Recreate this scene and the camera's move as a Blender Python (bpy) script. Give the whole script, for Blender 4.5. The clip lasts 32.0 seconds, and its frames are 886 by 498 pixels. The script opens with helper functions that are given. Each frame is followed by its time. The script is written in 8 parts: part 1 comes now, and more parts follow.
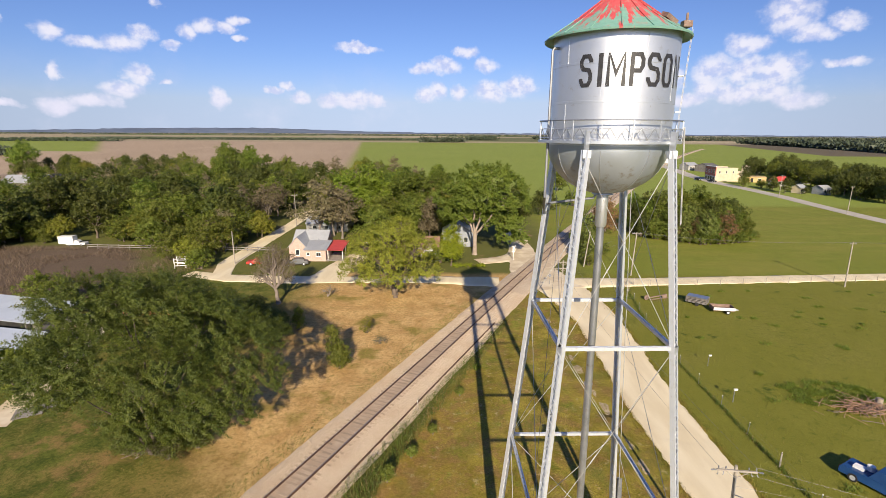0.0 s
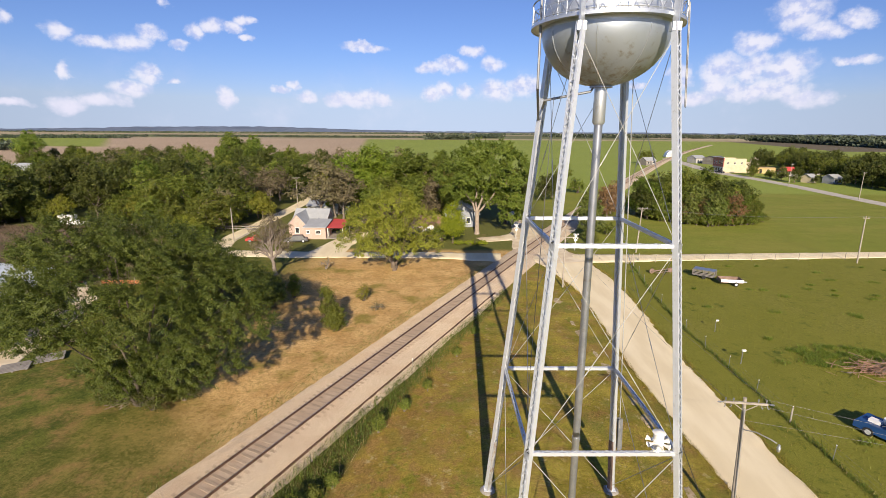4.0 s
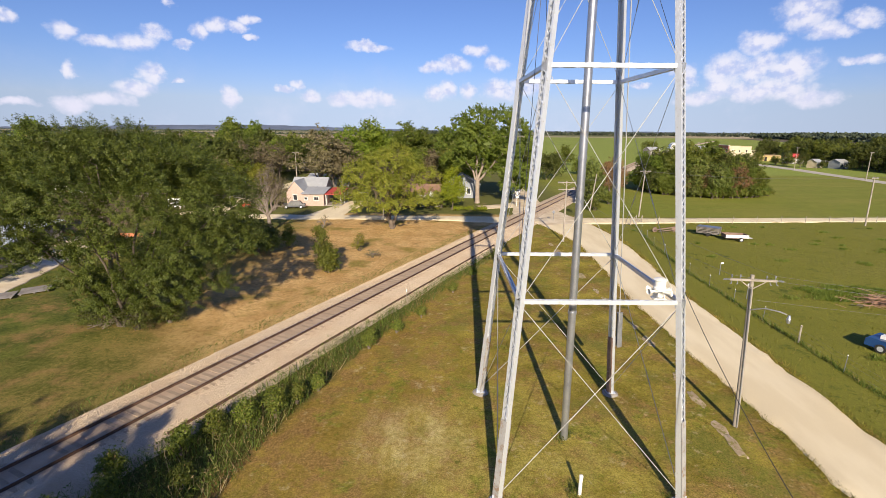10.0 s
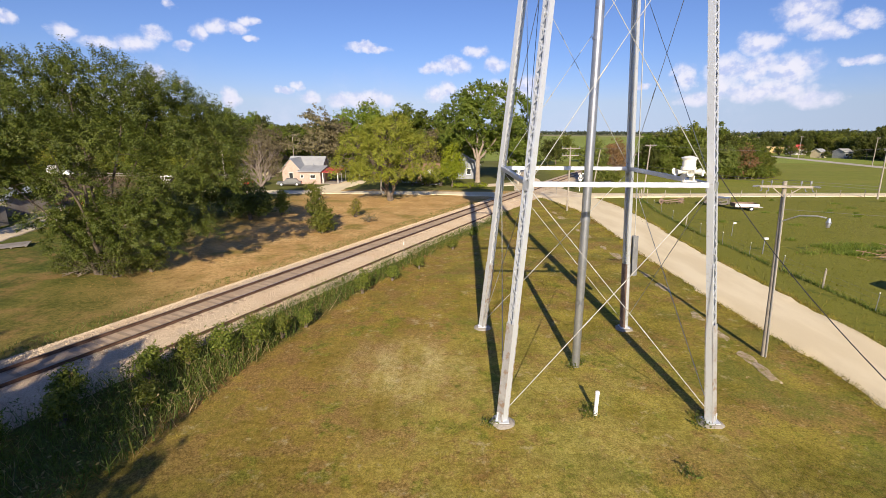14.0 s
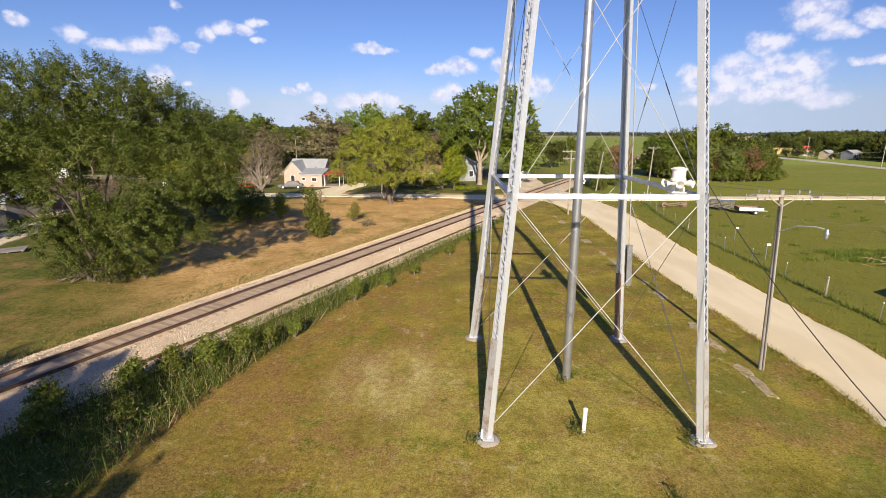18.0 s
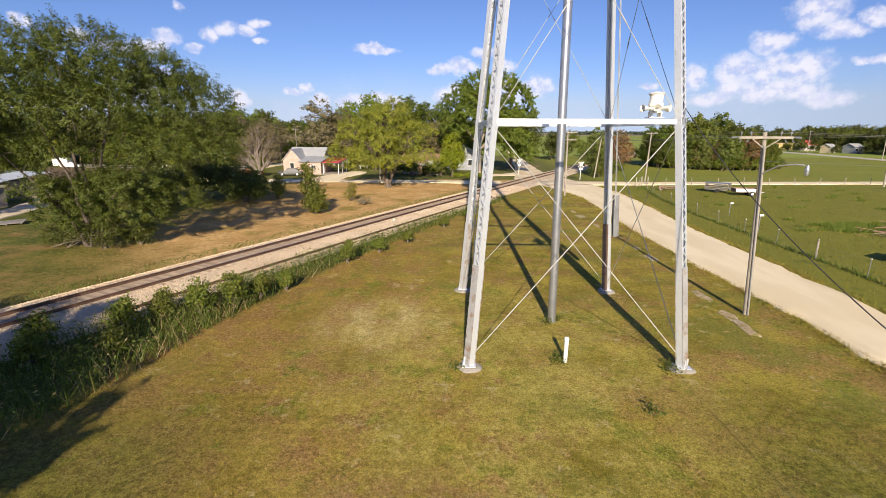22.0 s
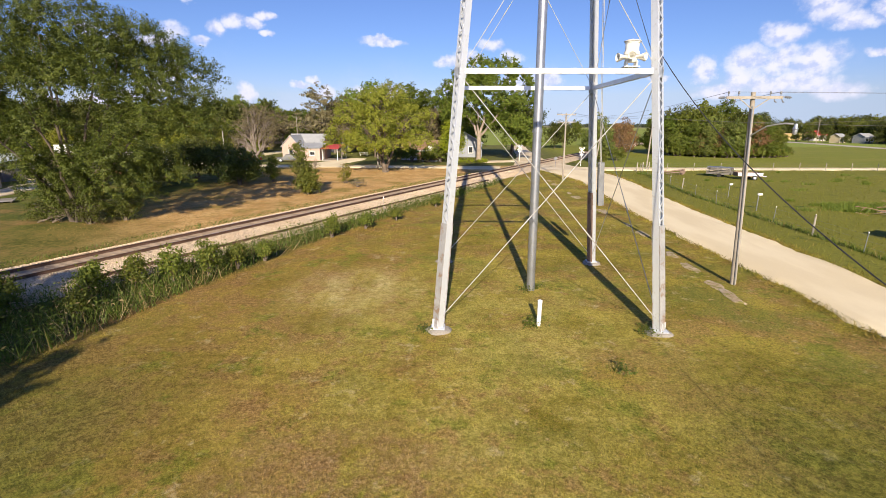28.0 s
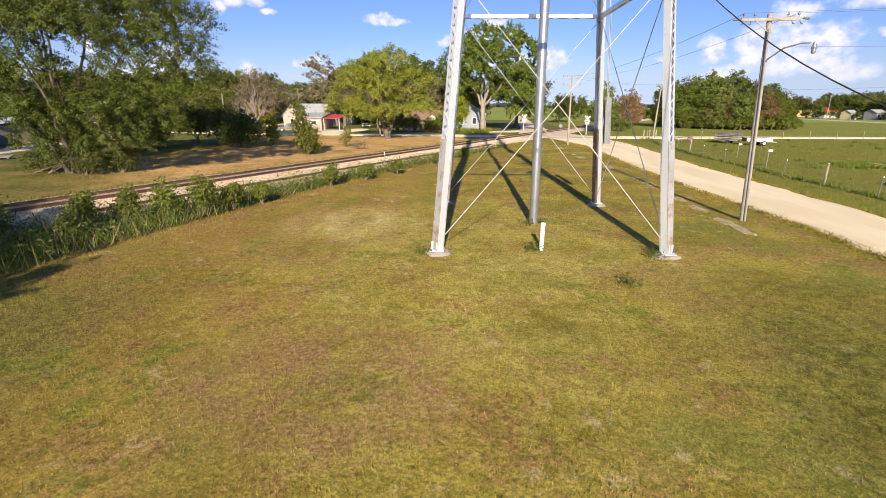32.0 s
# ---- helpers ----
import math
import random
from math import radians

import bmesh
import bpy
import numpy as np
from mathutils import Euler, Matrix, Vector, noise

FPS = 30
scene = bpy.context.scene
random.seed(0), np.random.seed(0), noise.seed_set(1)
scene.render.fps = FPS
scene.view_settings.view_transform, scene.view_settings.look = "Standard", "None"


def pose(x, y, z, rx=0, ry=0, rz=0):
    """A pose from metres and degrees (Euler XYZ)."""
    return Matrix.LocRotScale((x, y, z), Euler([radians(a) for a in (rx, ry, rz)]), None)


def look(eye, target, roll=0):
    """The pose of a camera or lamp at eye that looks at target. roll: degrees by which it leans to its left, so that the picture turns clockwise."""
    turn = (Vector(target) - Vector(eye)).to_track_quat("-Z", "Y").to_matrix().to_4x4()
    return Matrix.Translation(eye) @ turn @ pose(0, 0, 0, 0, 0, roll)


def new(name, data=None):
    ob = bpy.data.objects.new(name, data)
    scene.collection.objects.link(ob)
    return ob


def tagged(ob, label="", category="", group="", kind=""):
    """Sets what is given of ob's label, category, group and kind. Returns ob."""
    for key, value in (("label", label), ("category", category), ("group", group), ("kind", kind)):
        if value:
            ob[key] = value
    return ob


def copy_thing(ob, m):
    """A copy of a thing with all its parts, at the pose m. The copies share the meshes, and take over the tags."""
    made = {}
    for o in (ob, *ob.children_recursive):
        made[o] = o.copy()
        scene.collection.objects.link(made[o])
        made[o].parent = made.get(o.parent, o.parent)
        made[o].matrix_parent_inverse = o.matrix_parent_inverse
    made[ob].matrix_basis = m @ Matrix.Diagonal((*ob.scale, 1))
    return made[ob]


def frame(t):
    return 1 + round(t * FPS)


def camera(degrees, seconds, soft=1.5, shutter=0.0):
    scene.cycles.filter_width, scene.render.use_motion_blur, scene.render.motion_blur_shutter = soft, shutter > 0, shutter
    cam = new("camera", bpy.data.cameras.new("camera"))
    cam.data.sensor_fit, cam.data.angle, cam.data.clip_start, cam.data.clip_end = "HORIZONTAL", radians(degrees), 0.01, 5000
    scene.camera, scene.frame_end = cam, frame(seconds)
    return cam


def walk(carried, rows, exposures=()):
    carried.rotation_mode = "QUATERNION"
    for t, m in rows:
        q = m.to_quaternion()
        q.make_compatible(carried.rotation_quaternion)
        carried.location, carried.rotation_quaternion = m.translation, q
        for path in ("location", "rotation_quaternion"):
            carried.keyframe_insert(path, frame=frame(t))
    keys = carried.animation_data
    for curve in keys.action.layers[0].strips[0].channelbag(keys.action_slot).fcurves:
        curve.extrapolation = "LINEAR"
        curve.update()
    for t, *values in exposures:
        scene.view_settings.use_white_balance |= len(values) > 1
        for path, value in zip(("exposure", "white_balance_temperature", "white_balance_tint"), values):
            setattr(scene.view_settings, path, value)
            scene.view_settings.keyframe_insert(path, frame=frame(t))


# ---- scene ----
cam = camera(85.5, 32.0, soft=0.7)
PATH = [
    (0, (0.051, -0.843, 25.681), (-0.052, 18.579, 20.907), 0.37),
    (0.5, (0.126, -0.679, 25.095), (-0.032, 18.738, 20.304), 0.33),
    (1, (0.167, -0.576, 24.510), (-0.013, 18.844, 19.730), 0.30),
    (1.5, (0.207, -0.496, 23.945), (0.008, 18.923, 19.164), 0.30),
    (2, (0.262, -0.450, 23.402), (0.035, 18.967, 18.616), 0.30),
    (2.5, (0.328, -0.423, 22.879), (0.070, 18.991, 18.081), 0.31),
    (3, (0.513, -0.388, 22.315), (0.204, 19.027, 17.523), 0.33),
    (3.5, (0.752, -0.353, 21.753), (0.427, 19.059, 16.949), 0.34),
    (5.5, (1.197, -0.432, 19.677), (0.781, 18.975, 14.861), 0.43),
    (6, (1.149, -0.538, 19.079), (0.723, 18.871, 14.269), 0.46),
    (6.5, (1.205, -0.647, 18.476), (0.750, 18.752, 13.631), 0.48),
    (7, (1.174, -0.722, 17.910), (0.714, 18.673, 13.051), 0.50),
    (7.5, (1.151, -0.698, 17.345), (0.702, 18.695, 12.476), 0.50),
    (8, (1.215, -0.602, 16.790), (0.758, 18.792, 11.927), 0.49),
    (8.5, (1.350, -0.528, 16.280), (0.891, 18.867, 11.421), 0.48),
    (9, (1.510, -0.523, 15.676), (1.042, 18.880, 10.848), 0.46),
    (9.5, (1.593, -0.582, 15.291), (1.116, 18.820, 10.461), 0.45),
    (10, (1.679, -0.560, 14.764), (1.211, 18.843, 9.935), 0.44),
    (10.5, (1.784, -0.454, 14.313), (1.306, 18.952, 9.501), 0.43),
    (11, (1.841, -0.351, 13.915), (1.357, 19.056, 9.105), 0.42),
    (11.5, (1.865, -0.227, 13.490), (1.376, 19.180, 8.681), 0.41),
    (12, (1.887, -0.058, 12.928), (1.291, 19.343, 8.104), 0.41),
    (12.5, (1.879, 0.127, 12.382), (1.224, 19.526, 7.561), 0.40),
    (13, (1.873, 0.307, 11.605), (1.213, 19.711, 6.804), 0.40),
    (13.5, (1.801, 0.480, 10.823), (1.187, 19.884, 6.018), 0.39),
    (14, (1.760, 0.657, 10.161), (1.288, 20.068, 5.368), 0.38),
    (14.5, (1.848, 0.835, 9.896), (1.383, 20.245, 5.096), 0.37),
    (16.5, (2.161, 1.298, 10.396), (1.499, 20.707, 5.616), 0.34),
    (17, (2.293, 1.294, 10.439), (1.590, 20.706, 5.675), 0.32),
    (17.5, (2.413, 1.246, 10.509), (1.712, 20.658, 5.744), 0.31),
    (18, (2.525, 1.193, 10.460), (1.815, 20.605, 5.699), 0.30),
    (18.5, (2.550, 1.164, 10.312), (1.829, 20.575, 5.549), 0.29),
    (19, (2.544, 1.157, 10.073), (1.815, 20.567, 5.305), 0.28),
    (19.5, (2.636, 1.101, 9.827), (1.891, 20.510, 5.059), 0.27),
    (20, (2.848, 0.997, 9.485), (2.083, 20.410, 4.737), 0.26),
    (20.5, (3.081, 0.859, 9.094), (2.311, 20.269, 4.337), 0.24),
    (21, (3.250, 0.684, 8.744), (2.471, 20.094, 3.986), 0.23),
    (21.5, (3.301, 0.513, 8.384), (2.512, 19.923, 3.627), 0.23),
    (22, (3.253, 0.386, 8.121), (2.451, 19.796, 3.366), 0.21),
    (22.5, (3.165, 0.319, 7.980), (2.368, 19.729, 3.225), 0.21),
    (23, (3.159, 0.318, 7.866), (2.349, 19.724, 3.097), 0.20),
    (23.5, (3.238, 0.332, 7.758), (2.438, 19.741, 3.000), 0.20),
    (24, (3.432, 0.350, 7.701), (2.638, 19.763, 2.954), 0.20),
    (24.5, (3.681, 0.374, 7.632), (2.885, 19.788, 2.893), 0.20),
    (25, (3.909, 0.419, 7.548), (3.049, 19.830, 2.808), 0.20),
    (25.5, (4.042, 0.503, 7.501), (3.170, 19.913, 2.755), 0.20),
    (27.5, (4.493, 0.764, 7.037), (3.479, 20.147, 2.211), 0.21),
    (28, (4.533, 0.724, 6.836), (3.483, 20.053, 1.808), 0.21),
    (28.5, (4.549, 0.750, 6.527), (3.525, 20.033, 1.321), 0.21),
    (29, (4.577, 0.778, 6.269), (3.556, 20.019, 0.906), 0.20),
    (29.5, (4.611, 0.774, 6.002), (3.561, 19.989, 0.556), 0.24),
    (30, (4.644, 0.782, 5.857), (3.503, 19.960, 0.298), 0.27),
    (30.5, (4.610, 0.851, 5.433), (3.583, 20.024, -0.167), 0.29),
    (31, (4.621, 0.907, 5.114), (3.579, 20.065, -0.533), 0.31),
    (31.5, (4.646, 0.874, 4.836), (3.562, 20.021, -0.840), 0.31),
    (32, (4.675, 0.724, 4.708), (3.495, 19.846, -1.033), 0.30),
]
EXPOSURES = [(0.0, 0.56), (10.0, 0.56), (20.0, 0.60), (27.0, 0.66), (32.0, 0.78)]
walk(cam, [(t, look(eye, target, roll)) for t, eye, target, roll in PATH], EXPOSURES)

# ---- sun and sky ----
SUN_ELEVATION, SUN_AZIMUTH = 24.6, 178.8  # degrees; azimuth clockwise from +y
sun_from = Vector((math.sin(radians(SUN_AZIMUTH)) * math.cos(radians(SUN_ELEVATION)),
                   math.cos(radians(SUN_AZIMUTH)) * math.cos(radians(SUN_ELEVATION)), math.sin(radians(SUN_ELEVATION))))
sun_data = bpy.data.lights.new("sun", "SUN")
sun_data.energy, sun_data.angle, sun_data.color = 5.0, radians(0.53), (1.0, 0.85, 0.64)
sun = new("sun", sun_data)
sun.matrix_world = look(sun_from * 200, (0, 0, 0))


class Nodes:
    """Small builder for node trees."""

    def __init__(self, tree):
        self.tree = tree
        tree.nodes.clear()

    def add(self, kind, inputs=None):
        node = self.tree.nodes.new(kind)
        for key, value in (inputs or {}).items():
            self.put(node.inputs[key], value)
        return node

    def put(self, socket, value):
        if isinstance(value, bpy.types.NodeSocket):
            self.tree.links.new(value, socket)
        elif isinstance(value, (tuple, list)) and socket.type == "RGBA":
            socket.default_value = (*value[:3], 1.0)
        else:
            socket.default_value = value

    def math(self, op, a, b=0.0, c=0.0, clamp=False):
        node = self.add("ShaderNodeMath", {0: a, 1: b, 2: c})
        node.operation, node.use_clamp = op, clamp
        return node.outputs[0]

    def vec(self, op, a, b=(0, 0, 0)):
        node = self.add("ShaderNodeVectorMath")
        node.operation = op
        self.put(node.inputs[0], a)
        if op not in ("LENGTH", "FLOOR", "NORMALIZE"):
            self.put(node.inputs[1], b)
        return node.outputs["Value"] if op in ("DOT_PRODUCT", "LENGTH", "DISTANCE") else node.outputs[0]

    def mix(self, fac, a, b, blend="MIX"):
        node = self.add("ShaderNodeMix")
        node.data_type, node.blend_type = "RGBA", blend
        self.put(node.inputs[0], fac), self.put(node.inputs[6], a), self.put(node.inputs[7], b)
        return node.outputs[2]

    def step(self, value, low, high):
        """0 below low, 1 above high, smooth between."""
        node = self.add("ShaderNodeMapRange")
        node.interpolation_type = "SMOOTHSTEP"
        backwards = low > high
        self.put(node.inputs[0], value)
        node.inputs[1].default_value, node.inputs[2].default_value = min(low, high), max(low, high)
        node.inputs[3].default_value, node.inputs[4].default_value = float(backwards), float(not backwards)
        return node.outputs[0]

    def noise(self, where, scale, detail=3.0, rough=0.55, out=0, distortion=0.0):
        return self.add("ShaderNodeTexNoise", {"Vector": where, "Scale": scale, "Detail": detail, "Roughness": rough,
                                               "Distortion": distortion}).outputs[out]


world = bpy.data.worlds.new("world")
scene.world = world
world.use_nodes = True
w = Nodes(world.node_tree)
sky = w.add("ShaderNodeTexSky")
sky.sky_type, sky.sun_disc = "NISHITA", False
sky.sun_elevation, sky.sun_rotation = radians(SUN_ELEVATION), radians(SUN_AZIMUTH)
sky.altitude, sky.air_density, sky.dust_density, sky.ozone_density = 400.0, 1.0, 0.7, 1.6
way = w.add("ShaderNodeTexCoord").outputs["Generated"]
axis = w.add("ShaderNodeSeparateXYZ", {0: way})
raised = w.add("ShaderNodeCombineXYZ", {0: axis.outputs[0], 1: axis.outputs[1], 2: w.math("MAXIMUM", axis.outputs[2], 0.055)}).outputs[0]
w.put(sky.inputs["Vector"], raised)
height = w.math("ARCSINE", axis.outputs[2])
plane = w.add("ShaderNodeCombineXYZ", {0: w.math("ARCTAN2", axis.outputs[0], axis.outputs[1]), 1: height, 2: 0.0}).outputs[0]
flat = w.vec("MULTIPLY", plane, (1.0, 1.05, 1.0))
# Fair-weather clouds, puff by puff: azimuth, height, half width, half height in degrees.
CLOUDS_WEST = [(-41.9, 2.0, 1.1, 0.4), (-41.6, 9.2, 0.7, 0.5), (-38.1, 2.2, 1.7, 0.8), (-38.0, 5.3, 0.6, 0.7), (-38.0, 8.3, 1.0, 0.7), (-35.4, 2.6, 2.0, 0.7), (-35.4, 7.7, 1.8, 0.6), (-32.9, 3.7, 1.7, 0.8), (-32.6, 7.9, 2.1, 0.8), (-31.6, 5.1, 1.0, 0.9), (-30.7, 8.7, 1.1, 0.8), (-29.2, 4.5, 0.8, 0.3), (-29.1, 11.6, 0.6, 0.5), (-28.4, 8.0, 0.8, 0.5), (-26.8, 9.5, 0.8, 0.7), (-25.1, 10.0, 1.2, 0.7), (-24.5, 3.2, 1.0, 0.9)]
CLOUDS_NORTH = [(-23.2, 10.0, 1.1, 0.5), (-22.2, 10.7, 0.9, 0.4), (-22.0, 9.1, 0.7, 0.3), (-19.2, 4.3, 0.9, 0.4), (-17.6, 4.8, 0.8, 0.6), (-16.1, 3.5, 1.2, 0.6), (-12.9, 3.3, 1.4, 0.8), (-10.6, 3.5, 2.6, 0.9), (-10.0, 8.8, 2.3, 0.4), (-8.1, 3.2, 1.3, 0.6), (-2.8, 6.8, 1.3, 0.6), (-2.5, 3.9, 1.3, 0.9), (-1.0, 4.5, 1.1, 1.1), (-0.4, 7.0, 1.9, 0.8), (1.4, 4.2, 0.8, 0.9), (2.1, 8.6, 1.4, 0.6), (4.5, 7.3, 1.2, 0.8), (4.8, 4.4, 2.1, 1.2), (8.0, 4.8, 1.9, 1.1)]
CLOUDS_EAST = [(19.9, 4.8, 1.0, 0.3), (23.7, 5.5, 1.1, 1.2), (25.6, 3.4, 2.1, 0.7), (27.4, 4.5, 1.7, 1.1), (27.8, 5.9, 2.0, 1.6), (30.0, 8.3, 1.7, 1.0), (30.4, 6.0, 1.6, 1.3), (31.1, 3.9, 4.2, 1.0), (33.1, 5.6, 2.2, 1.5), (33.4, 10.4, 2.1, 1.6), (34.8, 3.1, 2.1, 0.8), (35.1, 8.8, 1.8, 0.8), (37.5, 9.6, 1.2, 0.7), (37.9, 6.2, 1.7, 0.4)]
CLOUDS_BEHIND = [(52.0, 7.0, 6.0, 2.4), (-55.0, 6.0, 6.0, 2.0), (70.0, 9.0, 8.0, 2.5), (-80.0, 8.0, 8.0, 2.4), (120.0, 9.0, 9.0, 2.6), (-130.0, 10.0, 9.0, 2.8)]
warp = w.vec("MULTIPLY", w.vec("SUBTRACT", w.noise(flat, 17.0, 6.0, 0.62, 1), (0.5, 0.5, 0.5)), (0.058, 0.036, 0.0))
bent = w.vec("ADD", plane, warp)
cover = -9.0
for az, el, wide, high in CLOUDS_WEST + CLOUDS_NORTH + CLOUDS_EAST + CLOUDS_BEHIND:
    d = w.vec("MULTIPLY", w.vec("SUBTRACT", bent, (radians(az), radians(el), 0.0)), (1.0 / radians(wide * 1.12), 1.0 / radians(high * 1.12), 0.0))
    cover = w.math("MAXIMUM", cover, w.math("SUBTRACT", 1.0, w.vec("DOT_PRODUCT", d, d)))
billow = w.noise(flat, 44.0, 5.0, 0.55)
lower = w.noise(w.vec("ADD", flat, (0.003, 0.012, 0.0)), 44.0, 5.0, 0.55)
ragged = w.math("ADD", cover, w.math("MULTIPLY", w.math("SUBTRACT", billow, 0.5), 1.5))
mask = w.math("MULTIPLY", w.step(ragged, -0.45, 1.15), w.step(cover, -1.1, 0.35))
veil = w.math("MULTIPLY", w.step(w.noise(flat, 7.0, 5.0, 0.6), 0.50, 0.8), w.step(height, radians(11), radians(2)))
mask = w.math("MAXIMUM", w.math("MULTIPLY", mask, 0.88), w.math("MULTIPLY", veil, 0.32))
relief = w.step(w.math("ADD", w.math("MULTIPLY", w.math("SUBTRACT", billow, lower), 3.4), w.math("MULTIPLY", cover, 0.25)), -0.45, 0.5)
SKY_STRENGTH = 0.050
shaded = w.mix(relief, (8.2, 8.8, 12.4), (12.6, 12.2, 13.4))
shaded = w.mix(w.step(height, radians(5.0), radians(1.5)), shaded, (11.8, 11.4, 13.4))
tint = w.mix(w.step(height, radians(0.0), radians(9.0)), (1.06, 1.05, 1.52), (0.87, 1.03, 1.60))
blue = w.mix(1.0, sky.outputs[0], tint, "MULTIPLY")
colour = w.mix(mask, blue, shaded)
w.add("ShaderNodeOutputWorld", {0: w.add("ShaderNodeBackground", {0: colour, 1: SKY_STRENGTH}).outputs[0]})

# ---- materials ----
def surface(name, build, rough=0.7, metal=0.0, bump=0.0, bump_scale=40.0, space="Object", gloss=0.5):
    """A node material; build(nodes, where) gives the colour, or the colour and a roughness."""
    m = bpy.data.materials.new(name)
    m.use_nodes = True
    n = Nodes(m.node_tree)
    where = n.add("ShaderNodeNewGeometry").outputs["Position"] if space == "World" else n.add("ShaderNodeTexCoord").outputs["Object"]
    made = build(n, where)
    colour, roughness = made if isinstance(made, tuple) and isinstance(made[0], bpy.types.NodeSocket) else (made, rough)
    bsdf = n.add("ShaderNodeBsdfPrincipled", {"Base Color": colour, "Roughness": roughness, "Metallic": metal, "Specular IOR Level": gloss})
    if bump:
        fine = n.noise(where, bump_scale, 4.0, 0.65)
        n.put(bsdf.inputs["Normal"], n.add("ShaderNodeBump", {"Height": fine, "Strength": min(1.0, bump), "Distance": 0.02 * bump + 0.004}).outputs[0])
    n.add("ShaderNodeOutputMaterial", {0: bsdf.outputs[0]})
    return m


def mottled(a, b, c=None, scale=2.0, fine=25.0, wear=(0.58, 0.72)):
    """Colour that drifts from a to b in large and fine noise, with patches of c."""

    def build(n, where):
        big, small = n.noise(where, scale, 4.0), n.noise(where, fine, 4.0, 0.65)
        colour = n.mix(n.step(n.math("ADD", n.math("MULTIPLY", big, 0.6), n.math("MULTIPLY", small, 0.4)), 0.36, 0.64), a, b)
        if c:
            colour = n.mix(n.step(n.noise(where, scale * 2.3, 6.0, 0.7), *wear), colour, c)
        return colour

    return build


def varied(a, b, c=None, scale=2.0, fine=25.0, amount=0.5):
    """As mottled, but each object or copy takes its own shade."""
    inner = mottled(a, b, c, scale, fine)

    def build(n, where):
        pick = n.add("ShaderNodeObjectInfo").outputs["Random"]
        tint = n.math("ADD", 1.0 - amount / 2, n.math("MULTIPLY", pick, amount))
        grey = n.add("ShaderNodeCombineXYZ", {0: tint, 1: tint, 2: tint}).outputs[0]
        return n.mix(1.0, inner(n, where), grey, "MULTIPLY")

    return build


def foliage(name, dark, light, dry, dry_share=0.1, through_light=0.35, calm=0.25):
    dark, light, dry = ((1.10 * r, g, 0.86 * b) for r, g, b in (dark, light, dry))  # warm spring green
    m = bpy.data.materials.new(name)
    m.use_nodes = True
    n = Nodes(m.node_tree)
    island = n.add("ShaderNodeNewGeometry").outputs["Random Per Island"]
    where = n.add("ShaderNodeTexCoord").outputs["Object"]
    own = n.add("ShaderNodeObjectInfo").outputs["Random"]
    big = n.noise(where, 0.45, 3.0)
    shade = n.math("ADD", n.math("MULTIPLY", island, 0.45), n.math("MULTIPLY", big, 0.55))
    colour = n.mix(n.step(shade, 0.15, 0.85), dark, light)
    colour = n.mix(n.math("MULTIPLY", n.math("LESS_THAN", n.math("FRACT", n.math("MULTIPLY", island, 17.3)), dry_share * calm), 0.85), colour, dry)
    hue = n.add("ShaderNodeHueSaturation", {"Hue": n.math("ADD", 0.488, n.math("MULTIPLY", own, 0.024)), "Saturation": 1.0,
                                            "Value": n.math("ADD", 0.82, n.math("MULTIPLY", own, 0.36)), "Color": colour}).outputs[0]
    a = n.add("ShaderNodeBsdfPrincipled", {"Base Color": hue, "Roughness": 0.55, "Specular IOR Level": 0.35}).outputs[0]
    b = n.add("ShaderNodeBsdfTranslucent", {0: n.mix(1.0, hue, (1.25, 1.3, 0.6), "MULTIPLY")}).outputs[0]
    n.add("ShaderNodeOutputMaterial", {0: n.add("ShaderNodeMixShader", {0: through_light, 1: a, 2: b}).outputs[0]})
    return m


SILVER = surface("aluminium_paint", lambda n, p: (
    n.mix(n.step(n.noise(p, 3.5, 6.0, 0.7), 0.56, 0.78), n.mix(n.noise(p, 0.9, 4.0), (0.60, 0.63, 0.67), (0.71, 0.74, 0.78)), (0.50, 0.48, 0.45)),
    n.math("ADD", 0.34, n.math("MULTIPLY", n.noise(p, 5.0, 4.0), 0.16))), metal=0.8, bump=0.12, bump_scale=9.0)
STEEL = surface("galvanised_steel", lambda n, p: (
    n.mix(n.step(n.noise(p, 7.0, 6.0, 0.7), 0.55, 0.75), n.mix(n.noise(p, 2.0, 4.0), (0.64, 0.68, 0.74), (0.75, 0.78, 0.83)), (0.50, 0.49, 0.48)),
    n.math("ADD", 0.30, n.math("MULTIPLY", n.noise(p, 9.0, 4.0), 0.18))), metal=0.45, bump=0.1, bump_scale=30.0)
COVER = surface("stained_cover_plate", mottled((0.42, 0.42, 0.43), (0.55, 0.55, 0.55), (0.36, 0.26, 0.19), 1.4, 16.0, (0.50, 0.62)), 0.5, 0.35, 0.15, 12.0)
ROD = surface("dull_galvanised_rod", mottled((0.38, 0.38, 0.37), (0.48, 0.48, 0.46), (0.34, 0.27, 0.20), 1.2, 20.0), 0.6, 0.15)
PIPE = surface("weathered_pipe", mottled((0.36, 0.38, 0.42), (0.47, 0.49, 0.53), (0.33, 0.30, 0.28), 1.5, 18.0), 0.34, 0.75, 0.1, 20.0)
DARK_PIPE = surface("dark_overflow_pipe", mottled((0.18, 0.19, 0.21), (0.26, 0.27, 0.29), None, 2.0), 0.5, 0.4)
RUST = surface("rusty_plate", mottled((0.17, 0.11, 0.085), (0.27, 0.19, 0.15), (0.42, 0.38, 0.35), 2.0, 20.0), 0.85, 0.0, 0.3, 30.0)
